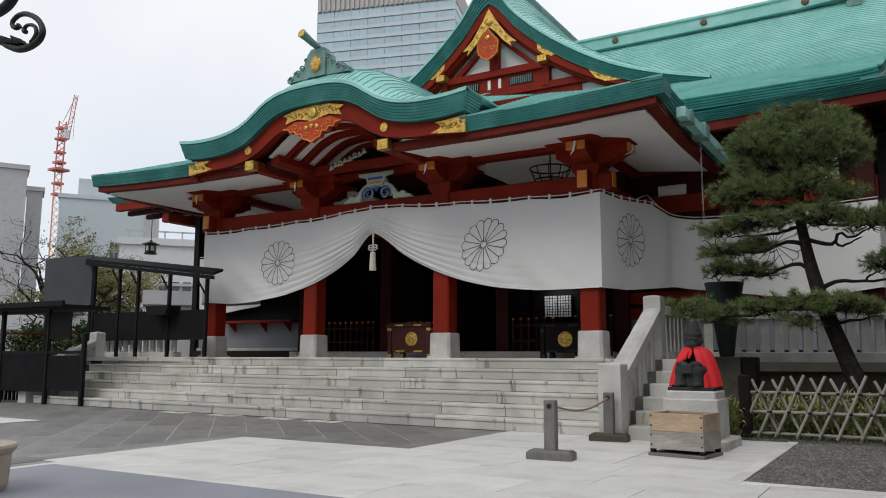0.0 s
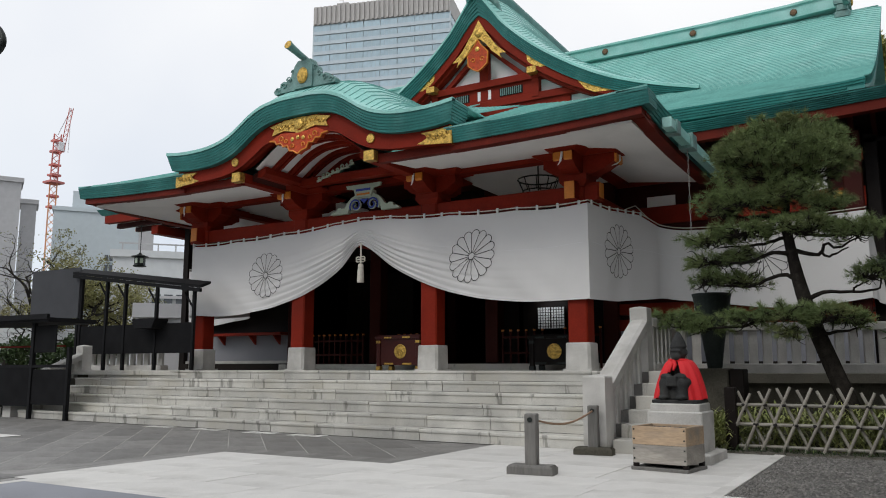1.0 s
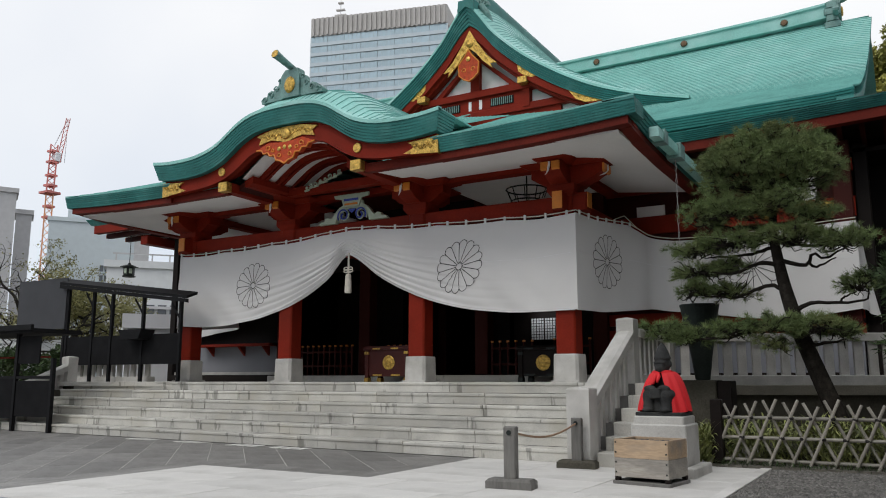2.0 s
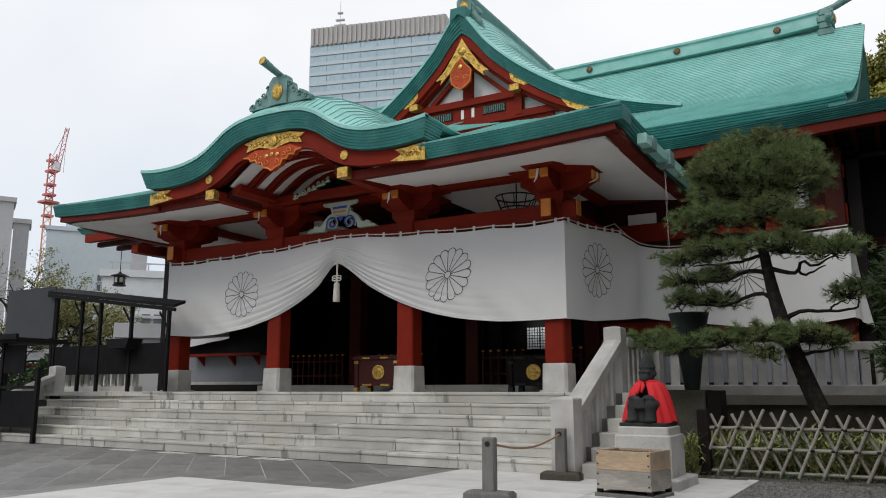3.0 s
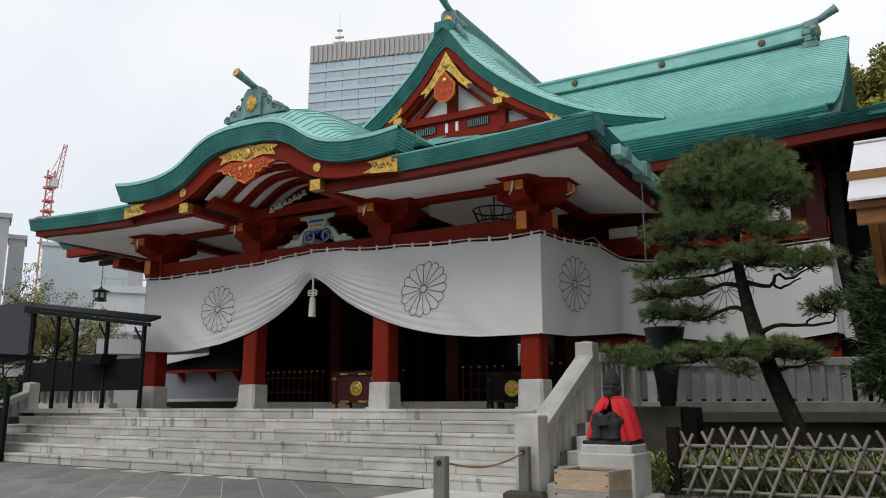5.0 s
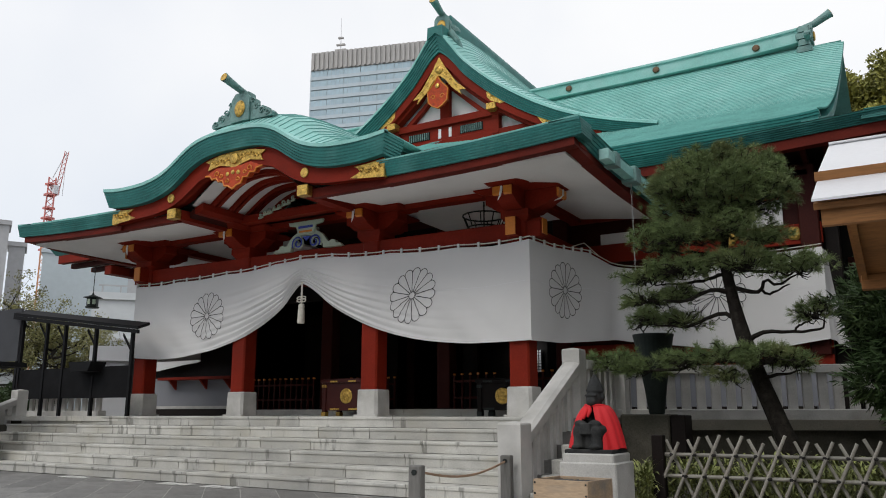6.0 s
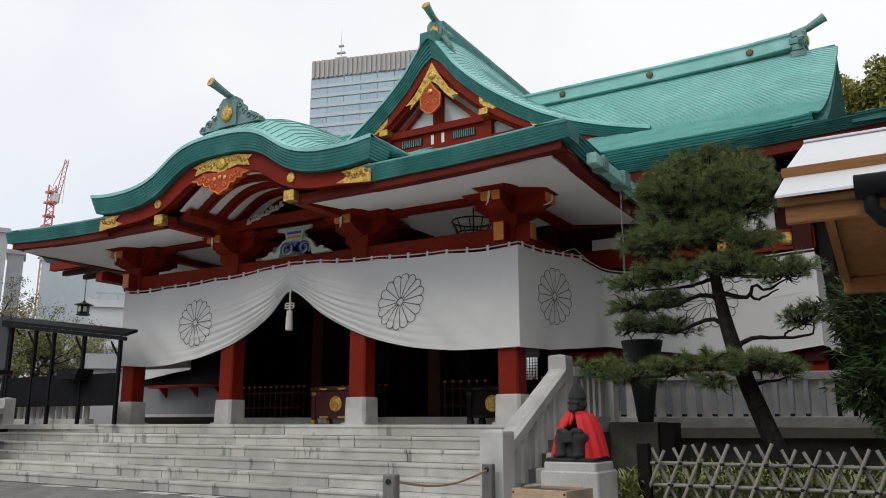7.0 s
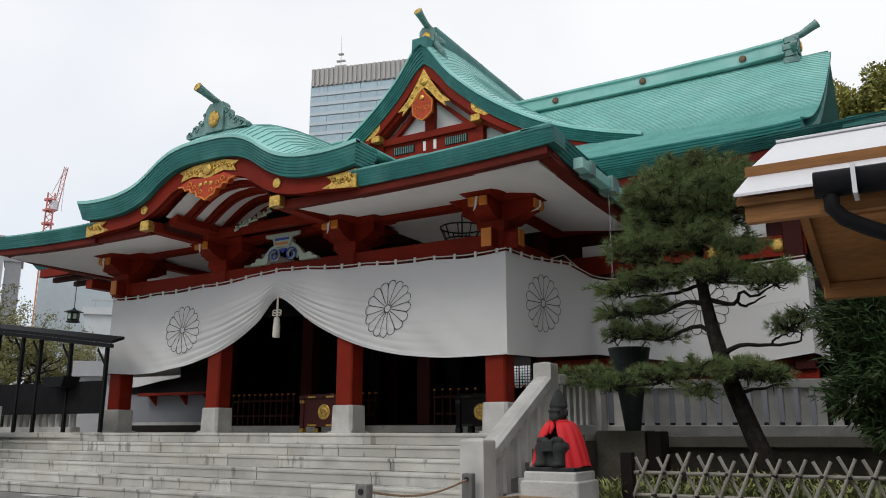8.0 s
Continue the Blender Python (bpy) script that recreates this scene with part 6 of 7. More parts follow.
st = solo("garden_rocks", b, M_MOSS, "dark mossy rocks in the bed below the wall", "rocks", "stuff")
solo("planting_bed", bx(B(), -2.0, 11.0, -0.03, 4.5, 17.5, 0.03), M_GROUND, "dark earth bed between fence and wall", "flower bed", "structure")

# ---- the old pine ----
def pine(label, foot, trunk, pads, seed, tufts, needle=0.085, limbs=()):
    """A trained pine: leaning trunk, crooked limbs, and pads of needle tufts."""
    t = thing("pine_tree", label, "tree", foot)
    b = B()
    pts = smooth_path(trunk, 26)
    tube(b, [p[:3] for p in pts], [p[3] for p in pts], 12)
    part("trunk", b, M_BARK, t, smooth=False)
    rnd = random.Random(seed)
    for limb in limbs:
        b = B()
        pts = smooth_path(limb, 12)
        tube(b, [(p[0] + rnd.uniform(-0.012, 0.012), p[1] + rnd.uniform(-0.012, 0.012), p[2] + rnd.uniform(-0.015, 0.015)) for p in pts], [p[3] for p in pts], 7)
        part("limb", b, M_BARK, t)
    verts, faces = [], []
    tw = B()
    vol = sum(r[0] * r[1] * (0.6 + r[2]) for c, r in pads)
    for c, r in pads:
        n = max(3, int(tufts / 16 * r[0] * r[1] * (0.6 + r[2]) / vol))
        c = Vector(c)
        thin = r[2] < 0.35
        for k in range(int(16 + 44 * r[0]) if thin else int(6 + 14 * r[0])):
            a, p = rnd.uniform(0, 6.283), c + Vector((rnd.uniform(-0.3, 0.3) * r[0], rnd.uniform(-0.3, 0.3) * r[1], -0.25 * min(r[2], 0.3)))
            row = [p.copy()]
            for j in range(5):
                a += rnd.gauss(0, 0.7)
                reach = 0.19 if thin else 0.14
                p = p + Vector((math.cos(a) * r[0] * reach, math.sin(a) * r[1] * reach, rnd.gauss(0.004, 0.035) if thin else rnd.gauss(0.012, 0.03)))
                row.append(p.copy())
            tube(tw, row, [0.013, 0.011, 0.009, 0.008, 0.006, 0.004], 4)
        for k in range(n):
            a, q = rnd.uniform(0, 6.283), math.sqrt(rnd.random())
            top = math.sqrt(max(0.0, 1 - q ** 3))
            if thin:
                h = rnd.uniform(-0.5, 0.95) * (0.4 + 0.6 * top)
            else:
                h = top * rnd.uniform(0.55, 1.0) if rnd.random() < 0.8 else rnd.uniform(-0.7, 0.5) * (0.5 + 0.5 * top)
            m0 = c + Vector((r[0] * q * math.cos(a), r[1] * q * math.sin(a), r[2] * h))
            out = Vector((math.cos(a) * q * 0.8, math.sin(a) * q * 0.8, 0.7 if h > 0.1 else 0.1)).normalized()
            back = m0 - out * rnd.uniform(0.05, 0.11) - Vector((0, 0, 0.02))
            rod(tw, m0, back, 0.004, 0.008, 4, False)
            for i0 in range(7):
                p = m0 + Vector((rnd.gauss(0, 0.06), rnd.gauss(0, 0.06), rnd.gauss(0, 0.04)))
                o2 = (out + (p - m0) * 6).normalized()
                rod(tw, m0, p, 0.004, 0.003, 3, False)
                for j in range(30):
                    d = (o2 * 0.8 + Vector((rnd.gauss(0, 0.6), rnd.gauss(0, 0.6), rnd.gauss(0, 0.5)))).normalized()
                    l = needle * rnd.uniform(0.8, 1.25)
                    sd = d.cross(Vector((rnd.uniform(-1, 1), rnd.uniform(-1, 1), rnd.uniform(-1, 1)))).normalized() * 0.0027
                    i = len(verts)
                    verts += [tuple(p - sd), tuple(p + sd), tuple(p + d * l)]
                    faces.append((i, i + 1, i + 2))
    me = bpy.data.meshes.new("needles")
    me.from_pydata(verts, [], faces)
    me.materials.append(M_NEEDLE)
    ob = new("needles", me)
    ob.parent = t
    ob.matrix_parent_inverse = t.matrix_world.inverted()
    tagged(ob, "dark green pine needle pads", kind="stuff")
    tagged(part("twig_mass", tw, M_BARK, t), kind="stuff")
    return t


PK, PE = 1.11, (0.593, 0.864, 1.057)
def pine_at(x, z, dy=0.0):
    """Places in the tree's own upright plane."""
    return (PE[0] + PK * (x - PE[0]), PE[1] + PK * (11.6 + dy - PE[1]), PE[2] + PK * (z - PE[2]))


trunk = [(*pine_at(x, z), r * 0.8) for x, z, r in ((-0.20, 0.06, 0.20), (-0.33, 0.42, 0.168), (-0.47, 0.81, 0.155), (-0.62, 1.24, 0.145), (-0.76, 1.66, 0.135), (-0.87, 2.09, 0.12), (-0.94, 2.47, 0.10), (-1.0, 2.9, 0.085), (-1.0, 3.1, 0.075), (-0.95, 3.5, 0.05), (-1.0, 4.1, 0.022))]
pads = [((x, 12.78 + dy, z), (rx, ry, rz)) for x, z, dy, rx, ry, rz in (
    (-1.17, 3.92, 0, 0.95, 0.9, 0.83), (-1.62, 4.0, 0, 0.50, 0.6, 0.52), (-0.80, 3.92, 0, 0.44, 0.6, 0.5),
    (-2.06, 3.47, -0.1, 0.36, 0.42, 0.24), (-1.62, 3.48, -0.35, 0.42, 0.40, 0.22), (-1.15, 3.54, -0.35, 0.36, 0.34, 0.15), (-0.64, 3.38, -0.2, 0.34, 0.34, 0.09),
    (-2.24, 2.99, -0.1, 0.32, 0.34, 0.12), (-1.72, 3.05, -0.25, 0.42, 0.38, 0.14), (-0.95, 3.05, -0.25, 0.46, 0.40, 0.15), (-0.34, 2.98, -0.05, 0.44, 0.42, 0.18),
    (-2.30, 2.66, -0.05, 0.30, 0.30, 0.11), (-1.82, 2.70, 0, 0.34, 0.28, 0.10), (-2.33, 2.38, 0, 0.28, 0.3, 0.13), (-1.85, 2.36, 0.1, 0.36, 0.28, 0.11),
    (-0.16, 2.36, 0.2, 0.22, 0.22, 0.10), (-0.04, 2.50, 0.3, 0.15, 0.2, 0.08),
    (-2.80, 1.80, 0, 0.36, 0.34, 0.15), (-2.42, 1.70, -0.1, 0.36, 0.3, 0.13), (-1.75, 1.76, -0.3, 0.34, 0.3, 0.10), (-1.22, 1.80, -0.35, 0.42, 0.33, 0.14),
    (-0.68, 1.78, -0.3, 0.42, 0.35, 0.14), (-0.34, 1.70, -0.2, 0.22, 0.25, 0.10), (-1.16, 1.56, -0.4, 0.24, 0.2, 0.08))]
limbs = [[(*pine_at(x, z, dy), r * 0.72) for x, z, dy, r in rows] for rows in (
    ((-0.80, 1.85, 0, 0.05), (-1.2, 1.74, -0.1, 0.04), (-1.65, 1.60, -0.15, 0.03), (-2.5, 1.60, 0, 0.012)),
    ((-0.90, 2.22, 0, 0.05), (-1.1, 2.27, -0.05, 0.04), (-1.45, 2.15, 0, 0.03), (-1.7, 2.16, 0, 0.022), (-2.0, 2.2, 0, 0.010)),
    ((-0.96, 2.52, 0, 0.055), (-1.15, 2.58, -0.1, 0.04), (-1.5, 2.44, -0.1, 0.03), (-1.8, 2.50, -0.1, 0.02), (-2.15, 2.44, -0.1, 0.010)),
    ((-0.96, 2.60, 0, 0.05), (-0.72, 2.52, -0.05, 0.042), (-0.6, 2.53, -0.05, 0.036), (-0.55, 2.66, 0, 0.032), (-0.42, 2.60, 0, 0.026), (-0.25, 2.66, 0, 0.018), (-0.1, 2.75, 0, 0.010)),
    ((-0.62, 2.54, 0, 0.03), (-0.50, 2.50, 0.05, 0.024), (-0.28, 2.60, 0.05, 0.012)),
    ((-0.80, 1.92, 0, 0.055), (-0.6, 2.03, -0.05, 0.04), (-0.37, 2.01, 0.1, 0.032), (-0.12, 2.04, 0.15, 0.026), (0.02, 2.06, 0.2, 0.02), (0.05, 2.22, 0.2, 0.010)),
    ((-0.30, 2.02, 0.1, 0.024), (-0.22, 2.10, 0.1, 0.02), (-0.08, 2.16, 0.2, 0.010)),
    ((-0.70, 1.52, 0, 0.045), (-0.5, 1.50, -0.15, 0.03), (-0.1, 1.56, -0.25, 0.010)),
    ((-1.0, 3.0, 0, 0.045), (-1.3, 3.05, -0.1, 0.03), (-1.75, 3.12, -0.1, 0.010)),
    ((-1.0, 3.05, 0, 0.045), (-0.7, 3.12, 0, 0.032), (-0.6, 3.28, 0, 0.026), (-0.35, 3.36, 0, 0.012)),
    ((-0.98, 2.85, 0, 0.04), (-0.6, 2.76, 0, 0.028), (-0.2, 2.74, 0, 0.010)),
    ((-1.0, 2.78, 0, 0.04), (-1.4, 2.70, 0, 0.028), (-1.9, 2.70, 0, 0.010)),
    ((-0.96, 3.4, 0, 0.04), (-1.3, 3.62, 0, 0.02), (-1.6, 3.7, 0, 0.008)),
    ((-0.96, 3.4, 0, 0.04), (-0.6, 3.62, 0, 0.02), (-0.35, 3.75, 0, 0.008)))]
pine("old trained pine with a domed crown and layered pads", pine_at(-0.2, 0.06), trunk, pads, 21, 15500, needle=0.10, limbs=limbs)

# dark evergreen beyond the fence
def shrub(label, foot, blobs, seed, n, material, size=0.05, name="evergreen_shrub", category="shrub", stems=4, leafw=0.28, at_h=None):
    t = thing(name, label, category, foot)
    rnd = random.Random(seed)
    for k in range(stems):
        c, r = blobs[k % len(blobs)]
        b = B()
        tube(b, [foot, (foot[0] * 0.5 + c[0] * 0.5 + rnd.uniform(-0.1, 0.1), foot[1] * 0.5 + c[1] * 0.5, foot[2] * 0.4 + c[2] * 0.6), c], [0.04 + 0.02 * r[0], 0.03, 0.01], 6)
        part("stem", b, M_BARK, t)
    verts, faces = [], []
    vol = sum(r[0] * r[1] * r[2] for c, r in blobs)
    for c, r in blobs:
        for _ in range(int(n * r[0] * r[1] * r[2] / vol)):
            d = Vector((rnd.gauss(0, 1), rnd.gauss(0, 1), rnd.gauss(0, 1))).normalized()
            q = rnd.uniform(0.55, 1.08) * (0.85 + 0.2 * math.sin(d.x * 5 + c[0]) * math.sin(d.z * 6 + c[1]))
            p = Vector(c) + Vector((d.x * r[0], d.y * r[1], d.z * r[2])) * q
            f = (d + Vector((rnd.gauss(0, 0.7), rnd.gauss(0, 0.7), rnd.gauss(0, 0.7)))).normalized()
            l = size * rnd.uniform(0.7, 1.4)
            sd = f.orthogonal().normalized() * l * leafw
            i = len(verts)
            verts += [tuple(p), tuple(p + f * l * 0.5 + sd), tuple(p + f * l), tuple(p + f * l * 0.5 - sd)]
            faces.append((i, i + 1, i + 2, i + 3))
    me = bpy.data.meshes.new("foliage")
    me.from_pydata(verts, [], faces)
    me.materials.append(material)
    ob = new("foliage", me)
    ob.parent = t
    ob.matrix_parent_inverse = t.matrix_world.inverted()
    tagged(ob, kind="stuff")
    return t


shrub("dense dark evergreen with long narrow leaves behind the fence", (1.2, 13.6, 0), [((0.75, 13.3, 2.45), (0.75, 0.7, 0.5)), ((1.3, 13.4, 2.95), (0.9, 0.8, 0.5)), ((1.2, 13.3, 1.9), (1.0, 0.8, 0.6)), ((0.62, 13.4, 1.5), (0.55, 0.6, 0.4)), ((1.3, 13.4, 1.2), (0.9, 0.7, 0.5)), ((2.4, 13.4, 2.2), (0.9, 0.8, 1.2))], 31, 34000, M_SHRUB, 0.15, leafw=0.075)
shrub("tall dark evergreen hedge beside the hall", (4.0, 20, 0), [((3.6, 19.5, 2.2), (1.5, 1.5, 2.2)), ((4.8, 19.5, 2.8), (1.8, 1.6, 2.8)), ((3.6, 21.5, 3.2), (1.5, 1.5, 2.6)), ((4.2, 21, 4.2), (2.0, 1.5, 2.4)), ((6.0, 19.5, 3.5), (2, 1.6, 3))], 33, 30000, M_SHRUB, 0.26, leafw=0.22)

# ---- timber hut at the edge of the court ----
hut = thing("timber_hut", "small fresh cedar hut with a white metal roof and black gutter", "hut", (2.2, 7, 0))
HX, HR = 0.62, 4.6
# low-pitched roof: front eave, ridge, back eave
def hut_slope(y):
    return 2.02 + (y - 5.34) * 0.465 if y < 6.85 else 2.722 - (y - 6.85) * 0.26


for nm, y0, y1, up in (("roof_sheet", 5.30, 5.78, 0.0), ("roof_sheet", 5.742, 6.9, 0.03), ("roof_sheet", 6.85, 8.95, 0.02)):
    b = B()
    loft(b, [[(x, y0, hut_slope(y0) + up), (x, y1, hut_slope(y1) + up), (x, y1, hut_slope(y1) + up + 0.012), (x, y0, hut_slope(y0) + up + 0.012)] for x in (HX, HR)])
    part(nm, b, M_STEELWHITE, hut, "white sheet metal roofing")
b = B()
loft(b, [[(x, 5.70, hut_slope(5.70) + 0.013), (x, 5.74, hut_slope(5.74) + 0.013), (x, 5.74, hut_slope(5.74) + 0.045), (x, 5.70, hut_slope(5.70) + 0.062)] for x in (HX - 0.01, HR)])
part("roof_batten", b, M_CEDAR, hut, "pale cedar batten")
for y0, y1 in ((5.34, 6.85), (6.85, 8.9)):
    b = B()
    loft(b, [[(x, y0, hut_slope(y0) - 0.05), (x, y1, hut_slope(y1) - 0.05), (x, y1, hut_slope(y1) - 0.02), (x, y0, hut_slope(y0) - 0.02)] for x in (HX + 0.003, HR)])
    part("roof_lining", b, M_CEDAR, hut)
    b = B()
    loft(b, [[(HX + 0.03, y, hut_slope(y) - 0.10), (HX + 0.07, y, hut_slope(y) - 0.10), (HX + 0.07, y, hut_slope(y) - 0.05), (HX + 0.03, y, hut_slope(y) - 0.05)] for y in (max(y0 + 0.02, 5.41), y1)])
    part("verge_rafter", b, M_CEDAR, hut)
    for k in range(8):
        x = HX + 0.75 + k * 0.45
        b = B()
        loft(b, [[(x, y, hut_slope(y) - 0.13), (x + 0.05, y, hut_slope(y) - 0.13), (x + 0.05, y, hut_slope(y) - 0.05), (x, y, hut_slope(y) - 0.05)] for y in (y0 + 0.02, y1)])
        part("rafter", b, M_CEDAR, hut)
b = B()
loft(b, [[(x, 5.36, 1.90), (x, 5.405, 1.90), (x, 5.405, 2.005), (x, 5.36, 1.985)] for x in (HX + 0.03, HR)])
part("eave_fascia", b, M_CEDAR, hut, "cedar eave board")
part("front_beam", bx(B(), HX + 0.34, 5.86, 2.0, HR, 5.98, 2.14, None, 0.006), M_CEDAR, hut)
part("back_beam", bx(B(), HX + 0.02, 8.72, 2.06, HR, 8.84, 2.18, None, 0.006), M_CEDAR, hut)
part("ridge_beam", bx(B(), HX + 0.04, 6.79, 2.50, HR, 6.91, 2.66, None, 0.006), M_CEDAR, hut)
for y in (5.92, 8.61):
    part("post", bx(B(), 2.6, y - 0.06, 0.0, 2.72, y + 0.06, 2.05, None, 0.008), M_CEDAR, hut)
    part("post", bx(B(), 4.3, y - 0.06, 0.0, 4.42, y + 0.06, 2.0, None, 0.008), M_CEDAR, hut)
b = B()
tube(b, [(0.93, 5.24, 1.985), (2.0, 5.24, 1.98), (HR, 5.24, 1.97)], 0.052, 12)
part("gutter", b, M_BLACK, hut, "black plastic gutter", smooth=True)
for x in (1.07, 1.9):
    part("gutter_clip", bx(B(), x - 0.008, 5.18, 1.92, x + 0.008, 5.30, 2.04), M_STEELWHITE, hut)
b = B()
tube(b, [(0.985, 5.24, 1.95), (0.985, 5.24, 1.89), (1.02, 5.25, 1.845), (1.1, 5.27, 1.80), (1.25, 5.32, 1.74), (1.85, 5.8, 1.55)], 0.030, 12)
part("downpipe", b, M_BLACK, hut, "black plastic downpipe", smooth=True)

# ---- stone basin and iron scroll at the court's edge ----
bas = thing("stone_basin", "pale round stone basin in the court", "basin", (-6.20, 3.6, 0))
b = B()
turned(b, [(0.0, 0.0), (0.34, 0.0), (0.36, 0.05), (0.375, 0.28), (0.40, 0.31), (0.41, 0.335), (0.40, 0.355), (0.33, 0.36), (0.31, 0.33), (0.0, 0.30)], -6.20, 3.6, 40)
part("bowl", b, mat("warm_pale_stone", (0.42, 0.36, 0.29), 0.8, 0, 0.15, 4, 60, 0.2), bas)

lampost = thing("iron_lamp_bracket", "dark wrought iron lamp post with a curling scroll", "lamp post", (-5.6, 3.0, 0))
part("post", rod(B(), (-5.75, 3.0, 0), (-5.75, 3.0, 3.4), 0.05, 0.04, 10), M_IRON, lampost)
b = B()
arm = smooth_path([(-5.70, 3.20, 0.030), (-5.30, 3.14, 0.032), (-5.0, 3.115, 0.034), (-4.87, 3.06, 0.036), (-4.75, 3.012, 0.036), (-4.62, 3.004, 0.034), (-4.53, 3.03, 0.031), (-4.50, 3.078, 0.029),
                   (-4.53, 3.142, 0.027), (-4.60, 3.20, 0.026), (-4.70, 3.244, 0.025), (-4.785, 3.252, 0.024), (-4.845, 3.226, 0.022), (-4.845, 3.193, 0.022), (-4.80, 3.17, 0.026), (-4.77, 3.178, 0.03)], 64)
tube(b, [(x - 0.02, 3.0, z + 0.025) for x, z, r in arm], [r * 0.7 for x, z, r in arm], 10)
part("scroll", b, M_IRON, lampost, smooth=True)
b = B()
curl = smooth_path([(-4.60, 3.02, 0.02), (-4.555, 3.06, 0.018), (-4.56, 3.11, 0.016), (-4.61, 3.145, 0.014), (-4.67, 3.15, 0.014), (-4.695, 3.125, 0.018), (-4.67, 3.11, 0.02)], 26)
tube(b, [(x - 0.02, 2.99, z + 0.025) for x, z, r in curl], [r * 0.85 for x, z, r in curl], 8)
part("inner_scroll", b, M_IRON, lampost, smooth=True)
b = B()
upper = smooth_path([(-5.70, 3.36, 0.03), (-5.20, 3.35, 0.034), (-4.98, 3.37, 0.036), (-4.88, 3.43, 0.034), (-4.86, 3.52, 0.03), (-4.92, 3.60, 0.026)], 26)
tube(b, [(x, 3.0, z) for x, z, r in upper], [r for x, z, r in upper], 10)
part("scroll", b, M_IRON, lampost, smooth=True)
rnd = random.Random(3)
for k in range(9):
    b = B()
    x, z = -5.02 + k * 0.036, 3.13 - k * 0.009
    e = rnd.uniform(0.03, 0.06)
    loft(b, [[(x - 0.02, 2.97, z), (x + 0.03, 2.965, z), (x + 0.03, 3.02, z), (x - 0.02, 3.02, z)], [(x - 0.03, 2.955, z + e * 0.6), (x + 0.03, 2.95, z + e * 0.5), (x + 0.02, 3.0, z + e * 0.6), (x - 0.03, 3.0, z + e * 0.7)], [(x - 0.035, 2.95, z + e), (x - 0.03, 2.95, z + e), (x - 0.03, 2.96, z + e), (x - 0.035, 2.96, z + e)]])
    part("leaf", b, M_IRON, lampost)

# ---- black shelters beside the stair ----
def shelter_far():
    t = thing("black_shelter", "black steel shelter with a thin sloping roof", "shelter", (-17, 13.5, DECK))
    y0, y1 = 13.2, 13.36
    b = B()
    loft(b, [[(x, y0 - 0.15, z), (x, y1, z + 0.12), (x, y1, z + 0.18), (x, y0 - 0.15, z + 0.07)] for x, z in ((-18.3, 3.47), (-13.62, 2.88))])
    part("roof", b, M_BLACK, t)
    b = B()
    loft(b, [[(x, y0 - 0.16, z - 0.09), (x, y0 - 0.09, z - 0.09), (x, y0 - 0.09, z - 0.002), (x, y0 - 0.16, z - 0.002)] for x, z in ((-18.29, 3.468), (-13.63, 2.88))])
    part("edge_beam", b, M_BLACK, t)
    for x in (-13.97, -15.24, -16.38, -17.1, -18.1):
        zt = 2.88 + (-13.9 - x) * 0.13
        part("post", bx(B(), x - 0.035, y0 - 0.02, DECK - 0.2, x + 0.035, y0 + 0.05, zt), M_BLACK, t)
        b = B()
        loft(b, [[(xx, y0, zz - 0.03), (xx, y0 + 0.03, zz - 0.03), (xx, y0 + 0.03, zz + 0.03), (xx, y0, zz + 0.03)] for xx, zz in ((x - 0.02, zt - 0.45), (x - 0.32, zt - 0.08))])
        part("brace", b, M_BLACK, t)
    part("back_panel", bx(B(), -20.2, y0 - 0.04, 2.35, -18.16, y0, 3.66), M_PANEL, t, "dark grey flat panel")
    for x0, x1 in ((-18.05, -17.15), (-17.05, -16.43), (-16.33, -15.3), (-15.2, -14.02)):
        part("screen", bx(B(), x0, y0, 1.42, x1, y0 + 0.025, 2.12), M_MESH, t, "black mesh screen")
    part("hopper", loft(B(), [[(-15.25 + sx * w, 13.05 + sy * 0.2, z) for sx, sy in ((-1, -1), (1, -1), (1, 1), (-1, 1))] for w, z in ((0.30, 2.0), (0.40, 2.22))]), M_BLACK, t)
    for x in (-20.1, -18.25):
        part("post", bx(B(), x - 0.04, y0, DECK - 0.3, x + 0.04, y0 + 0.06, 3.6), M_BLACK, t)


shelter_far()


def shelter_near():
    t = thing("black_kiosk", "black steel kiosk frame with mesh panels beside the stair", "kiosk", (-18, 11.3, 0))
    y = 10.78
    part("roof", bx(B(), -23.0, y - 0.25, 2.04, -15.35, y + 0.9, 2.13), M_BLACK, t)
    part("roof_edge", bx(B(), -23.0, y - 0.32, 2.09, -15.3, y - 0.25, 2.20), M_BLACK, t)
    for x, zt in ((-14.92, 1.5), (-16.18, 2.06), (-17.9, 2.06), (-19.7, 2.06), (-21.5, 2.06)):
        part("post", bx(B(), x - 0.04, y - 0.04, -0.02, x + 0.04, y + 0.04, zt), M_BLACK, t)
    for x0, x1, z0, z1 in ((-16.13, -14.97, 0.30, 1.04), (-17.85, -16.23, 0.25, 1.08), (-19.65, -17.95, 0.25, 1.08), (-21.45, -19.75, 0.25, 1.08), (-16.13, -15.4, 1.40, 1.98)):
        part("mesh_panel", bx(B(), x0, y - 0.015, z0, x1, y + 0.015, z1), M_MESH, t, "black mesh panel")
    part("rail", bx(B(), -23.0, y - 0.03, 1.08, -14.9, y + 0.03, 1.14), M_BLACK, t)
    part("red_bar", bx(B(), -23.0, y + 0.8, 1.55, -16.3, y + 0.84, 1.59), M_RED, t, "thin red bar")
    for k in range(9):
        part("picket", bx(B(), -19.0 + k * 0.16, y + 0.5, 0.0, -18.94 + k * 0.16, y + 0.54, 0.35), M_BLACK, t)


shelter_near()

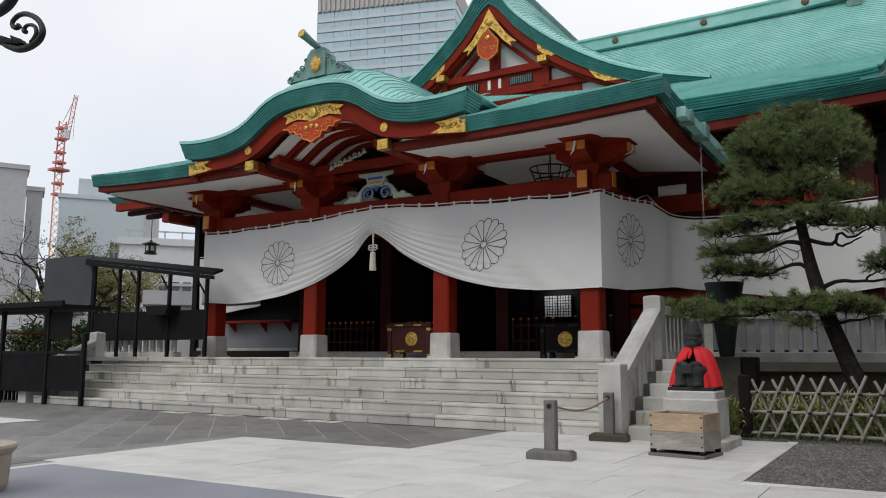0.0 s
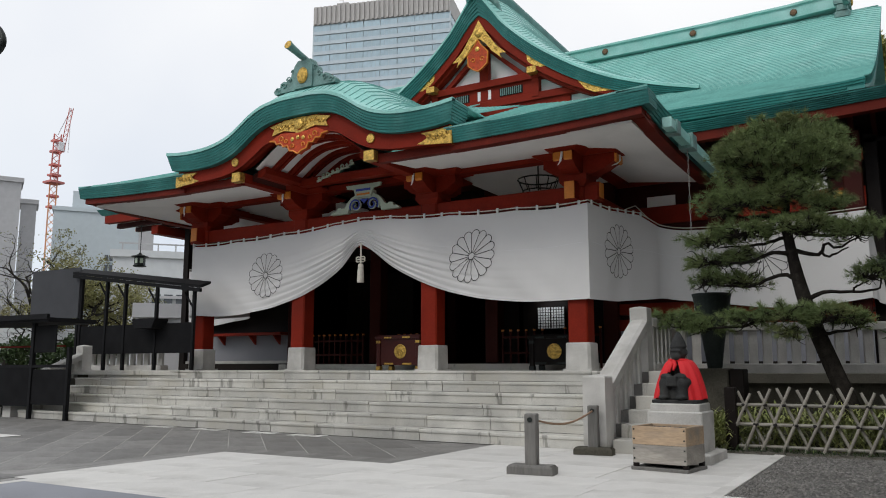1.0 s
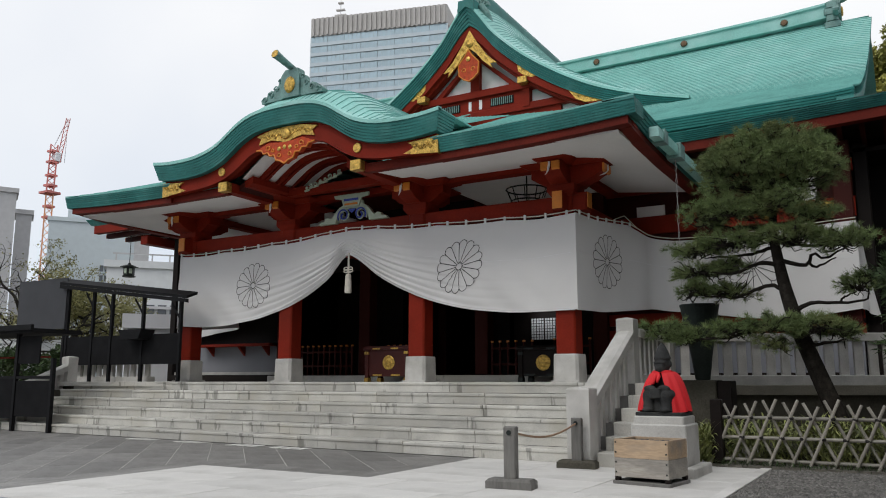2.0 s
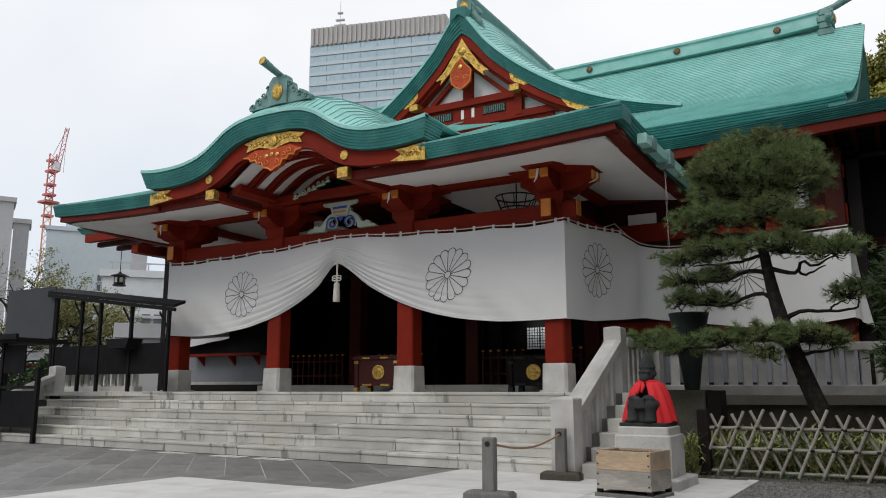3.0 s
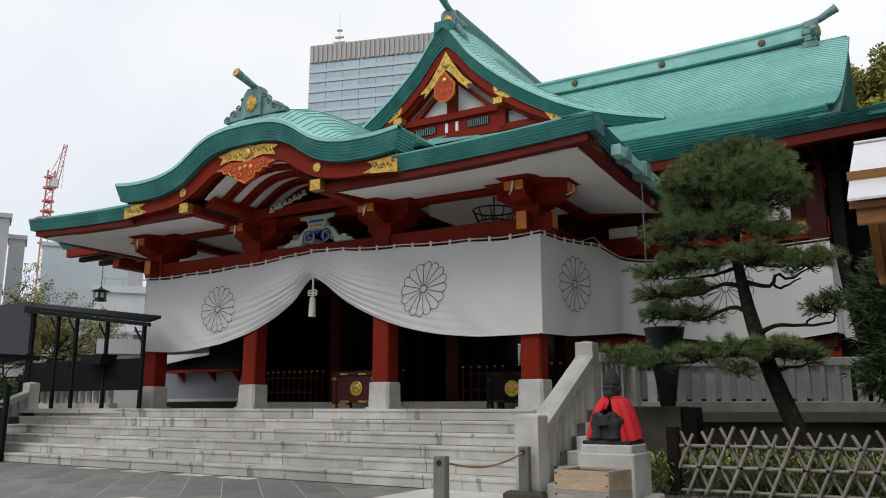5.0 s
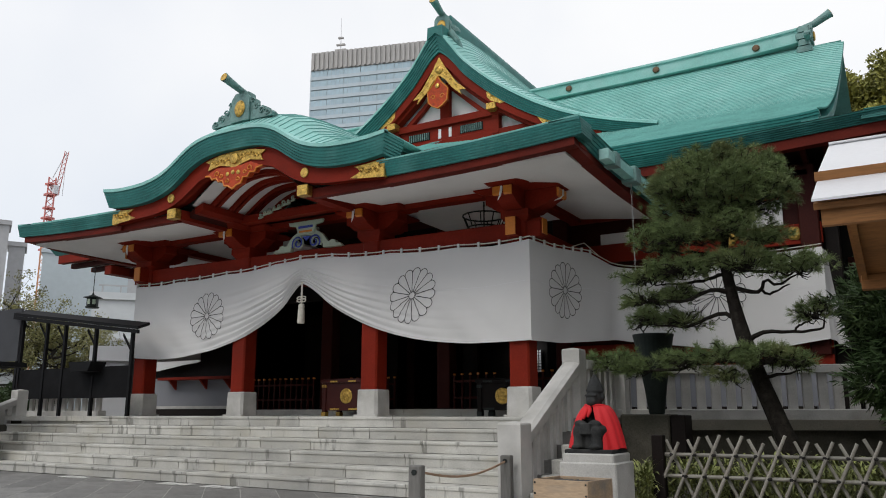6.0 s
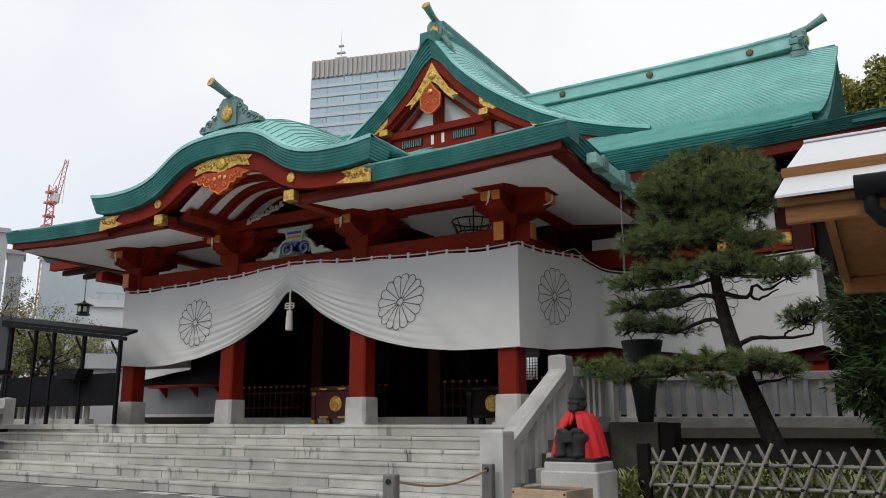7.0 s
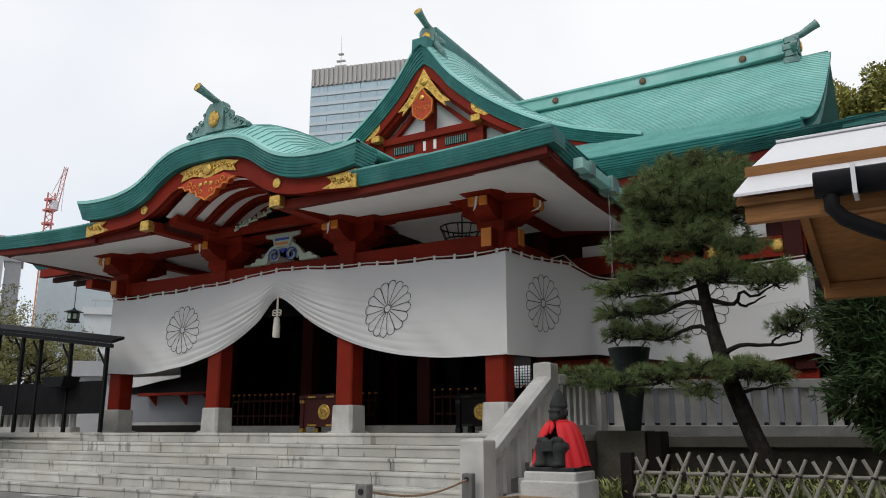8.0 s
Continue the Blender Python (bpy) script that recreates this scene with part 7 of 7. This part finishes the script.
# hanging bronze lantern by the eaves
lan = thing("hanging_lantern", "small dark bronze lantern hanging under the side eave", "lantern", (-19.95, 16.4, 4.4))
lx, ly = -19.95, 16.4
b = B()
turned(b, [(0.0, 4.60), (0.03, 4.58), (0.05, 4.54), (0.26, 4.47), (0.27, 4.45), (0.16, 4.44), (0.0, 4.44)], lx, ly, 6)
part("roof", b, M_IRON, lan)
part("body", turned(B(), [(0.0, 4.20), (0.15, 4.20), (0.165, 4.22), (0.165, 4.43), (0.0, 4.43)], lx, ly, 6), M_IRON, lan)
part("foot", turned(B(), [(0.0, 4.15), (0.19, 4.15), (0.20, 4.18), (0.15, 4.21), (0.0, 4.21)], lx, ly, 6), M_IRON, lan)
for k in range(3):
    a = -1.2 + k * 1.05
    part("pane", bx(B(), -0.045, -0.008, 4.25, 0.045, 0.008, 4.40, Matrix.Translation((lx + 0.147 * math.sin(a + 0.3), ly - 0.147 * math.cos(a + 0.3), 0)) @ Matrix.Rotation(a + 0.3, 4, "Z")), M_PALEGREEN, lan)
part("chain", rod(B(), (lx, ly, 4.58), (lx, ly, 5.45), 0.012, n=5), M_IRON, lan)

# ---- distance: tower, crane, buildings, woods ----
def frame_of(p, q):
    """A box frame with x from p to q on plan and y pointing away."""
    p, q = Vector((*p, 0)), Vector((*q, 0))
    return Matrix.Translation(p) @ Matrix.Rotation(math.atan2(q.y - p.y, q.x - p.x), 4, "Z"), (q - p).length


tower = thing("office_tower", "tall glass office tower with a ribbed metal top", "building", (-111, 158, 0))
m, w = frame_of((-128.8, 153.0), (-93.6, 163.5))
DEP = 20.6
part("core", bx(B(), 0.3, 0.3, 0, w - 0.3, DEP - 0.3, 90, m), M_TOWER, tower)
cap = part("crown", bx(B(), 0.0, 0.0, 90.0, w, DEP, 95.0, m), M_TOWERCAP, tower, "grey ribbed metal crown")
me = mesh_of("rib", prism(B(), [(-0.32, 90.1), (0.32, 90.1), (0.32, 94.9), (-0.32, 94.9)], -0.4, 0.0), M_TOWERCAP)
for k in range(28):
    c = m @ Vector(((k + 0.5) * w / 28, 0, 0))
    piece("rib", me, cap, (c.x, c.y, 0), math.atan2(10.5, 35.2))
pane = mesh_of("pane", bx(B(), -w / 16 + 0.08, -0.14, 0.75, w / 16 - 0.08, 0.0, 2.6), M_GLASS)
band_me = mesh_of("floor_band", bx(B(), -w / 2, -0.34, 0, w / 2, 0.0, 0.95), M_TOWER)
FH = 2.75
for f in range(15):
    z = 90 - (f + 1) * FH
    c = m @ Vector((w / 2, 0.3, 0))
    piece("floor_band", band_me, tower, (c.x, c.y, z), math.atan2(10.5, 35.2))
    for k in range(8):
        c = m @ Vector(((k + 0.5) * w / 8, 0.3, 0))
        piece("pane", pane, tower, (c.x, c.y, z), math.atan2(10.5, 35.2))
    part("side_pane", bx(B(), w - 0.35, 0.6, z + 0.75, w - 0.15, DEP - 0.6, z + 2.6, m), M_GLASS, tower)
fin = mesh_of("fin", bx(B(), -0.10, -0.20, 48, 0.10, 0.3, 90), M_TOWER)
for k in range(33):
    c = m @ Vector((k * w / 32, 0.3, 0))
    piece("fin", fin, tower, (c.x, c.y, 0), math.atan2(10.5, 35.2), (1.6 if k in (0, 32) else 0.25, 1, 1))
mast = part("antenna_mast", rod(B(), m @ Vector((6.2, 5, 95)), m @ Vector((6.2, 5, 107)), 0.16, 0.05, 6), M_STEELWHITE, tower, "pale antenna mast with small platforms")
for z, r in ((97.5, 1.6), (99, 1.2), (101, 0.7)):
    part("platform", bx(B(), 6.2 - r, 4.6, z, 6.2 + r, 5.4, z + 0.35, m), M_TOWERCAP, mast)

# construction crane
crane = thing("tower_crane", "red and white luffing tower crane with an orange lattice mast", "crane", (-125, 82, 0))
def polar(az, d, z):
    return Vector((-d * math.sin(radians(az)), d * math.cos(radians(az)), z))


def lattice(p, q, wid, n, r, material, name):
    p, q = Vector(p), Vector(q)
    d = (q - p)
    a = Vector((0.55, 0.83, 0)).normalized()
    e = d.normalized().cross(a).normalized()
    t = part(name, rod(B(), p + (a + e) * wid, q + (a + e) * wid, r, n=4), material, crane)
    cs = [(a * s1 + e * s2) * wid for s1, s2 in ((1, 1), (1, -1), (-1, -1), (-1, 1))]
    for c in cs[1:]:
        part("chord", rod(B(), p + c, q + c, r, n=4), material, t)
    for k in range(n):
        u0, u1 = p + d * (k / n), p + d * ((k + 1) / n)
        for i in range(4):
            part("lacing", rod(B(), u0 + cs[i], u1 + cs[(i + 1) % 4], r * 0.6, n=3, caps=False), material, t)
    return t


CD = 150
lattice(polar(56.95, CD, -0.1), polar(56.95, CD, 33), 0.55, 26, 0.11, M_CRANEOR, "mast")
lattice(polar(56.95, CD, 33), polar(56.9, CD, 41.5), 0.55, 8, 0.12, M_CRANE, "cab_tower")
part("cab", bx(B(), polar(56.7, CD, 0).x - 0.6, polar(56.7, CD, 0).y - 0.6, 38.6, polar(56.7, CD, 0).x + 0.6, polar(56.7, CD, 0).y + 0.6, 40.2, None, 0.08), M_STEELWHITE, crane, "pale crane cab")
lattice(polar(56.6, CD, 38.5), polar(56.2, CD, 46.6), 0.3, 9, 0.06, M_CRANE, "jib")
for z, r in ((32.9, 1.25), (34.2, 0.8), (36.0, 0.72), (38.4, 0.75), (40.3, 0.7), (30.5, 0.72), (28.6, 0.72)):
    c = polar(56.95, CD, z)
    part("deck", bx(B(), c.x - r, c.y - r, z - 0.16, c.x + r, c.y + r, z + 0.2), M_CRANE, crane)
part("pendant_line", rod(B(), polar(56.9, CD, 41.5), polar(56.2, CD, 46.6), 0.08, n=3), M_STEELWHITE, crane)
part("hook_line", rod(B(), polar(56.2, CD, 46.4), polar(56.22, CD, 38.5), 0.06, n=3), M_STEELWHITE, crane)


def block(name, label, az0, az1, d0, d1, top, depth, material, wins=(), rows=0, cols=0, wz=2.0, category="building"):
    p, q = polar(az0, d0, 0), polar(az1, d1, 0)
    t = thing(name, label, category, (p.x, p.y, 0))
    m, w = frame_of((p.x, p.y), (q.x, q.y))
    part("wall", bx(B(), 0, 0, -2, w, depth, top, m), material, t)
    part("parapet", bx(B(), -0.2, -0.2, top, w + 0.2, depth + 0.2, top + 0.5, m), material, t)
    if rows:
        u0, u1, z0, z1 = wins
        for r in range(rows):
            for c in range(cols):
                x = w * (u0 + (u1 - u0) * (c + 0.5) / cols)
                z = z0 + (z1 - z0) * (r + 0.5) / rows
                hw = w * (u1 - u0) / cols * 0.36
                wd = part("window", bx(B(), x - hw, -0.12, z - wz / 2, x + hw, -0.02, z + wz / 2, m), M_DARKGLASS, t)
                part("sill", bx(B(), x - hw - 0.1, -0.25, z - wz / 2 - 0.15, x + hw + 0.1, -0.02, z - wz / 2, m), material, wd)
    return t, m, w


block("grey_tower_block", "plain grey apartment slab far behind the court", 62.5, 58.7, 95, 95, 20.9, 4, M_FARGREY)
block("grey_tower_wing", "lower grey wing of the far apartment slab", 58.66, 57.75, 100, 100, 19.6, 4, M_FARGREY)
bb, m2, w2 = block("clad_building", "pale blue-grey clad building with few windows", 56.75, 50.6, 108, 108, 20.6, 8, M_FARBLUE, (0.52, 0.62, 10.5, 15.5), 4, 2, 0.8)
part("roof_screen", bx(B(), 2, 1, 20.7, w2 * 0.8, 12, 23.4, m2), M_FARBLUE, bb)
part("dark_corner", bx(B(), w2 - 1.6, -0.3, 0, w2 + 0.2, 2, 19, m2), M_FARGREY, bb)
wb, m3, w3 = block("white_low_building", "low white building with plant on its roof", 52.8, 44.5, 60, 60, 8.9, 6, M_FARWHITE, (0.30, 0.95, 4.6, 7.0), 1, 7, 1.0)
for k in range(5):
    part("rooftop_unit", bx(B(), 4 + k * 2.2, 2, 8.9, 5.2 + k * 2.2, 3.5, 9.6 + 0.3 * (k % 2), m3, 0.05), M_FARWHITE, wb)
for k in range(9):
    part("rail_post", bx(B(), 0.5 + k * 1.2, 0.3, 8.9, 0.6 + k * 1.2, 0.4, 10.0, m3), M_FARGREY, wb)
part("roof_rail", bx(B(), 0.3, 0.3, 9.9, w3, 0.4, 10.0, m3), M_FARGREY, wb)
part("string_course", bx(B(), 0, -0.2, 6.0, w3, 0.0, 6.2, m3), M_FARGREY, wb)
block("pale_store", "pale blue-white storage cabin beyond the shelter", 50.6, 46.8, 30, 30, 2.85, 3, M_STEELWHITE, category="cabin")
block("pale_wall", "low white boundary wall beyond the shelter", 64, 52.5, 31, 30, 1.9, 0.4, M_FARWHITE, category="wall")

# bare tree with young leaves beyond the shelter
def bare_tree(label, foot, height, spread, seed, leaves, lean=(0, 0), levels=5, girth=0.021, close=0.11):
    t = thing("bare_tree", label, "tree", foot)
    rnd = random.Random(seed)
    tr, tips = B(), []
    limbs = B()
    def grow(p, d, l, r, lev):
        n = 4
        pts, rs = [p], [r]
        q = p.copy()
        for k in range(n):
            d = (d + Vector((rnd.gauss(0, 0.3), rnd.gauss(0, 0.3), rnd.gauss(0.02, 0.2)))).normalized()
            q = q + d * l / n
            pts.append(q.copy())
            rs.append(r * (1 - 0.4 * (k + 1) / n))
        tube(tr if lev == 0 else limbs, pts, rs, 7 if lev < 2 else (5 if lev < 4 else 3))
        if lev >= levels:
            tips.append((q, d))
            return
        for k in range(3 if lev < 3 else 2 + (rnd.random() < 0.5)):
            a = Vector((rnd.gauss(0, 1), rnd.gauss(0, 1), rnd.gauss(0.0, 0.55))).normalized()
            grow(pts[-1] if k == 0 else pts[rnd.choice((2, 3))], (d * 0.75 + a * spread).normalized(), l * rnd.uniform(0.6, 0.82), rs[-1] * 0.88, lev + 1)
        if lev >= 3:
            tips.append((q, d))
    grow(Vector(foot), Vector((*lean, 1)).normalized(), height * 0.3, height * girth, 0)
    part("trunk", tr, M_BARK, t)
    tagged(part("branching", limbs, M_BARK, t), "dark crooked bare branches", kind="stuff")
    verts, faces = [], []
    for q, d in tips:
        for _ in range(leaves):
            p = q + Vector((rnd.gauss(0, close), rnd.gauss(0, close), rnd.gauss(0.03, close * 0.8)))
            f = Vector((rnd.gauss(0, 1), rnd.gauss(0, 1), rnd.gauss(0, 1))).normalized()
            l = rnd.uniform(0.055, 0.10)
            sd = f.orthogonal().normalized() * l * 0.3
            i = len(verts)
            verts += [tuple(p), tuple(p + f * l * 0.5 + sd), tuple(p + f * l), tuple(p + f * l * 0.5 - sd)]
            faces.append((i, i + 1, i + 2, i + 3))
    if verts:
        me = bpy.data.meshes.new("foliage")
        me.from_pydata(verts, [], faces)
        me.materials.append(M_LEAF)
        ob = new("foliage", me)
        ob.parent = t
        ob.matrix_parent_inverse = t.matrix_world.inverted()
        tagged(ob, "sparse young yellow-green leaves", kind="stuff")


bare_tree("crooked tree with sparse young leaves beyond the shelter", (-25.4, 18.3, 0), 8.4, 1.0, 7, 26, levels=6, girth=0.022)
bare_tree("bare dark-limbed tree beyond the shelter", (-22.6, 13.9, 0), 6.6, 1.05, 12, 0, (-0.1, 0.1), 6, girth=0.022)
bare_tree("bare dark-limbed tree behind the black kiosk", (-25.2, 14.9, 0), 7.4, 1.0, 35, 0, (0.05, 0.0), 6, girth=0.022)
bare_tree("bare dark-limbed tree before the grey building", (-26.8, 16.6, 0), 9.0, 1.0, 27, 1, (0.0, 0.0), 6)
bare_tree("crooked tree with sparse young leaves by the wall", (-28.5, 21.5, 0), 11.0, 0.95, 19, 40)
shrub("clipped dark hedge beyond the shelter", (-21.5, 14.8, 0), [((-20.0, 14.9, 1.6), (1.6, 0.6, 0.5)), ((-23.0, 15.0, 1.5), (2.0, 0.6, 0.5))], 41, 6000, M_SHRUB, 0.09, name="hedge", category="hedge", leafw=0.3)

# wooded rise behind the hall
def broad_tree(label, foot, blobs, seed, n):
    return shrub(label, foot, blobs, seed, n, M_FARLEAF, 0.18, "broad_tree", "tree", 5, 0.42)


broad_tree("broad yellow-green evergreen tree behind the hall", (0.5, 44, 0), [((-0.6, 43, 15.2), (2.6, 2.6, 2.4)), ((2.2, 43, 16.0), (2.6, 2.6, 2.6)), ((5.0, 43, 16.6), (3, 2.6, 2.4)), ((1.0, 42, 12.5), (4, 3, 3)), ((5.5, 42, 13), (4, 3, 3)), ((9, 43, 15), (3.5, 3, 3.5))], 51, 110000)
broad_tree("dark broad tree beside the hall", (7.0, 27, 0), [((5.6, 26, 3.5), (2.4, 2.4, 2.6)), ((8.5, 27, 4.5), (3, 3, 3)), ((6.5, 27, 1.6), (3, 2, 1.6))], 52, 40000)

# unseen plain walls added behind and on the hut's side to block sky light
part("wall_face", bx(B(), -38.0, -16.4, -0.02, 8.4, -16.0, 5.5), M_LIGHTBLOCK, thing("light_block_south", "unseen plain dark wall added to cut low sky light from behind", "wall", (-15, -16.2, 0), kind="structure"))
part("wall_face", bx(B(), 8.0, -16.0, -0.02, 8.4, 30.0, 9.0), M_LIGHTBLOCK, thing("light_block_east", "unseen plain dark wall added to cut sky light on the hut's side", "wall", (8.2, 12, 0), kind="structure"))

# ---- laid pieces: steps, paving, gravel ----
rnd = random.Random(77)
for i in range(6):
    y0 = STEP_Y + i * TREAD
    x = SL
    while x < SR - 0.05:
        ln = min(rnd.uniform(0.95, 2.3), SR - x)
        if SR - x - ln < 0.45:
            ln = SR - x
        dy, dz = rnd.uniform(-0.004, 0.004), rnd.uniform(-0.004, 0.003)
        b = B()
        ya, za, zt, yb = y0 + dy, i * RISE + 0.004, (i + 1) * RISE + dz, y0 + TREAD + 0.05 + (0.15 if i == 5 else 0)
        prof = [(ya + 0.018, za), (ya + 0.018, zt - 0.052), (ya + 0.004, zt - 0.046), (ya, zt - 0.036), (ya, zt - 0.010), (ya + 0.009, zt), (yb, zt), (yb, za)]
        loft(b, [[(xx, yy, zz) for yy, zz in prof] for xx in (x + 0.006, x + ln - 0.006)])
        part("step_stone", skewed(b), M_STEP, stair)
        x += ln

# diagonal dark slabs of the court: long joints run from the stair towards the near right corner
slab = mesh_of("slab", bx(B(), -0.2435, -0.648, -0.02, 0.2435, 0.648, 0.0, None, 0.003), M_PAVE)
c45 = math.sqrt(0.5)
n = 0
for j in range(-30, 31):
    for i in range(-14, 15):
        a, e = 0.375 + (j + 0.5) * 0.495, (i + 0.37 * (j % 3)) * 1.30
        x, y = a * c45 - e * c45 - 9.6, a * c45 + e * c45 + 9.6
        if not (-17.6 < x < -4.6 and 4.2 < y < 11.3) or (x > -7.2 and y < 7.6) or n >= 300:
            continue
        piece("slab", slab, paving, (x, y, rnd.uniform(-0.0082, -0.0074)), radians(45) + rnd.uniform(-0.0015, 0.0015))
        n += 1
for x0, y0, x1, y1 in ((-7.87, 2.0, -7.424, 5.2), (-7.87, 5.206, -7.424, 8.35), (-7.418, 7.904, -6.2, 8.35), (-6.194, 7.904, -4.866, 8.35), (-5.2, 8.356, -4.866, 10.4)):
    part("border_slab", bx(B(), x0, y0, -0.02, x1, y1, -0.003, None, 0.003), M_PAVE, paving)
part("outer_slab", bx(B(), -45, -14, -0.02, -17.2, 10.6, -0.0085), M_PAVE, paving)
part("outer_slab", bx(B(), -17.2, -14, -0.02, -7.05, 2.0, -0.0085), M_PAVE, paving)

# pale slabs
def slab_field(x0, x1, y0, y1, lx, ly, seed):
    rnd = random.Random(seed)
    me = mesh_of("pale_slab", bx(B(), -lx / 2 + 0.003, -ly / 2 + 0.003, -0.02, lx / 2 - 0.003, ly / 2 - 0.003, 0.0, None, 0.003), M_LIGHTPAVE)
    nx, ny = max(1, round((x1 - x0) / lx)), max(1, round((y1 - y0) / ly))
    for j in range(ny):
        for i in range(nx):
            off = 0.5 * (j % 2)
            x = x0 + (i + 0.5) * (x1 - x0) / nx
            piece("pale_slab", me, pale, (x, y0 + (j + 0.5) * (y1 - y0) / ny, rnd.uniform(0.0, 0.0025)), 0, ((x1 - x0) / nx / lx, (y1 - y0) / ny / ly, 1))


slab_field(-7.42, 3.0, 5.1, 5.8, 1.25, 0.7, 1)
slab_field(-7.42, 3.0, 5.8, 6.5, 0.95, 0.7, 2)
slab_field(-7.42, 3.0, 6.5, 7.2, 1.25, 0.7, 3)
slab_field(-7.42, -1.26, 7.2, 7.9, 1.1, 0.7, 4)
slab_field(-4.86, -3.66, 7.9, 10.58, 1.2, 0.66, 5)
slab_field(-3.66, -2.46, 7.9, 10.58, 1.2, 0.88, 6)
slab_field(-2.46, -1.26, 7.9, 11.0, 1.2, 0.77, 7)
slab_field(-24.0, -12.1, 7.15, 8.1, 1.4, 0.95, 8)
part("kerb_strip", bx(B(), -1.262, 7.2, -0.02, -1.14, 11.0, 0.012, None, 0.005), M_LIGHTPAVE, pale)
part("kerb_strip", bx(B(), -1.14, 7.2, -0.02, 4.0, 7.32, 0.012, None, 0.005), M_LIGHTPAVE, pale)

# guide plates at the foot of the stair
for x in (-11.75, -10.45, -9.15, -8.15):
    t = thing("guide_plate", "flat pale guide plates laid before the steps", "floor marking", (x, 10.3, 0), "guide plates")
    for k in range(3):
        part("strip", skewed(bx(B(), x - 0.34 + k * 0.24, 10.12, -0.004, x - 0.16 + k * 0.24, 10.38, 0.003)), M_LIGHTPAVE, t)

# gravel
rnd = random.Random(9)
verts, faces = [], []
for _ in range(15000):
    x, y = rnd.uniform(-1.12, 2.6), 7.33 + 3.75 * rnd.random() ** 1.3
    r = rnd.uniform(0.008, 0.02)
    z = rnd.uniform(-0.004, 0.008)
    i = len(verts)
    a = rnd.uniform(0, 6.28)
    for k in range(4):
        verts.append((x + r * math.cos(a + k * 1.57) * rnd.uniform(0.8, 1.3), y + r * math.sin(a + k * 1.57) * rnd.uniform(0.8, 1.3), z))
    verts.append((x + rnd.uniform(-0.3, 0.3) * r, y + rnd.uniform(-0.3, 0.3) * r, z + r * rnd.uniform(0.5, 0.9)))
    faces += [(i, i + 1, i + 4), (i + 1, i + 2, i + 4), (i + 2, i + 3, i + 4), (i + 3, i, i + 4)]
me = bpy.data.meshes.new("gravel")
me.from_pydata(verts, [], faces)
me.materials.append(M_GRAVEL)
tagged(new("gravel", me), "loose grey gravel beside the pale path", "gravel", "", "stuff")
solo("gravel_bed", bx(B(), -1.14, 7.32, -0.028, 4.5, 11.1, -0.003), M_GRAVEL, "compact grey gravel bed before the fence", "gravel", "structure")
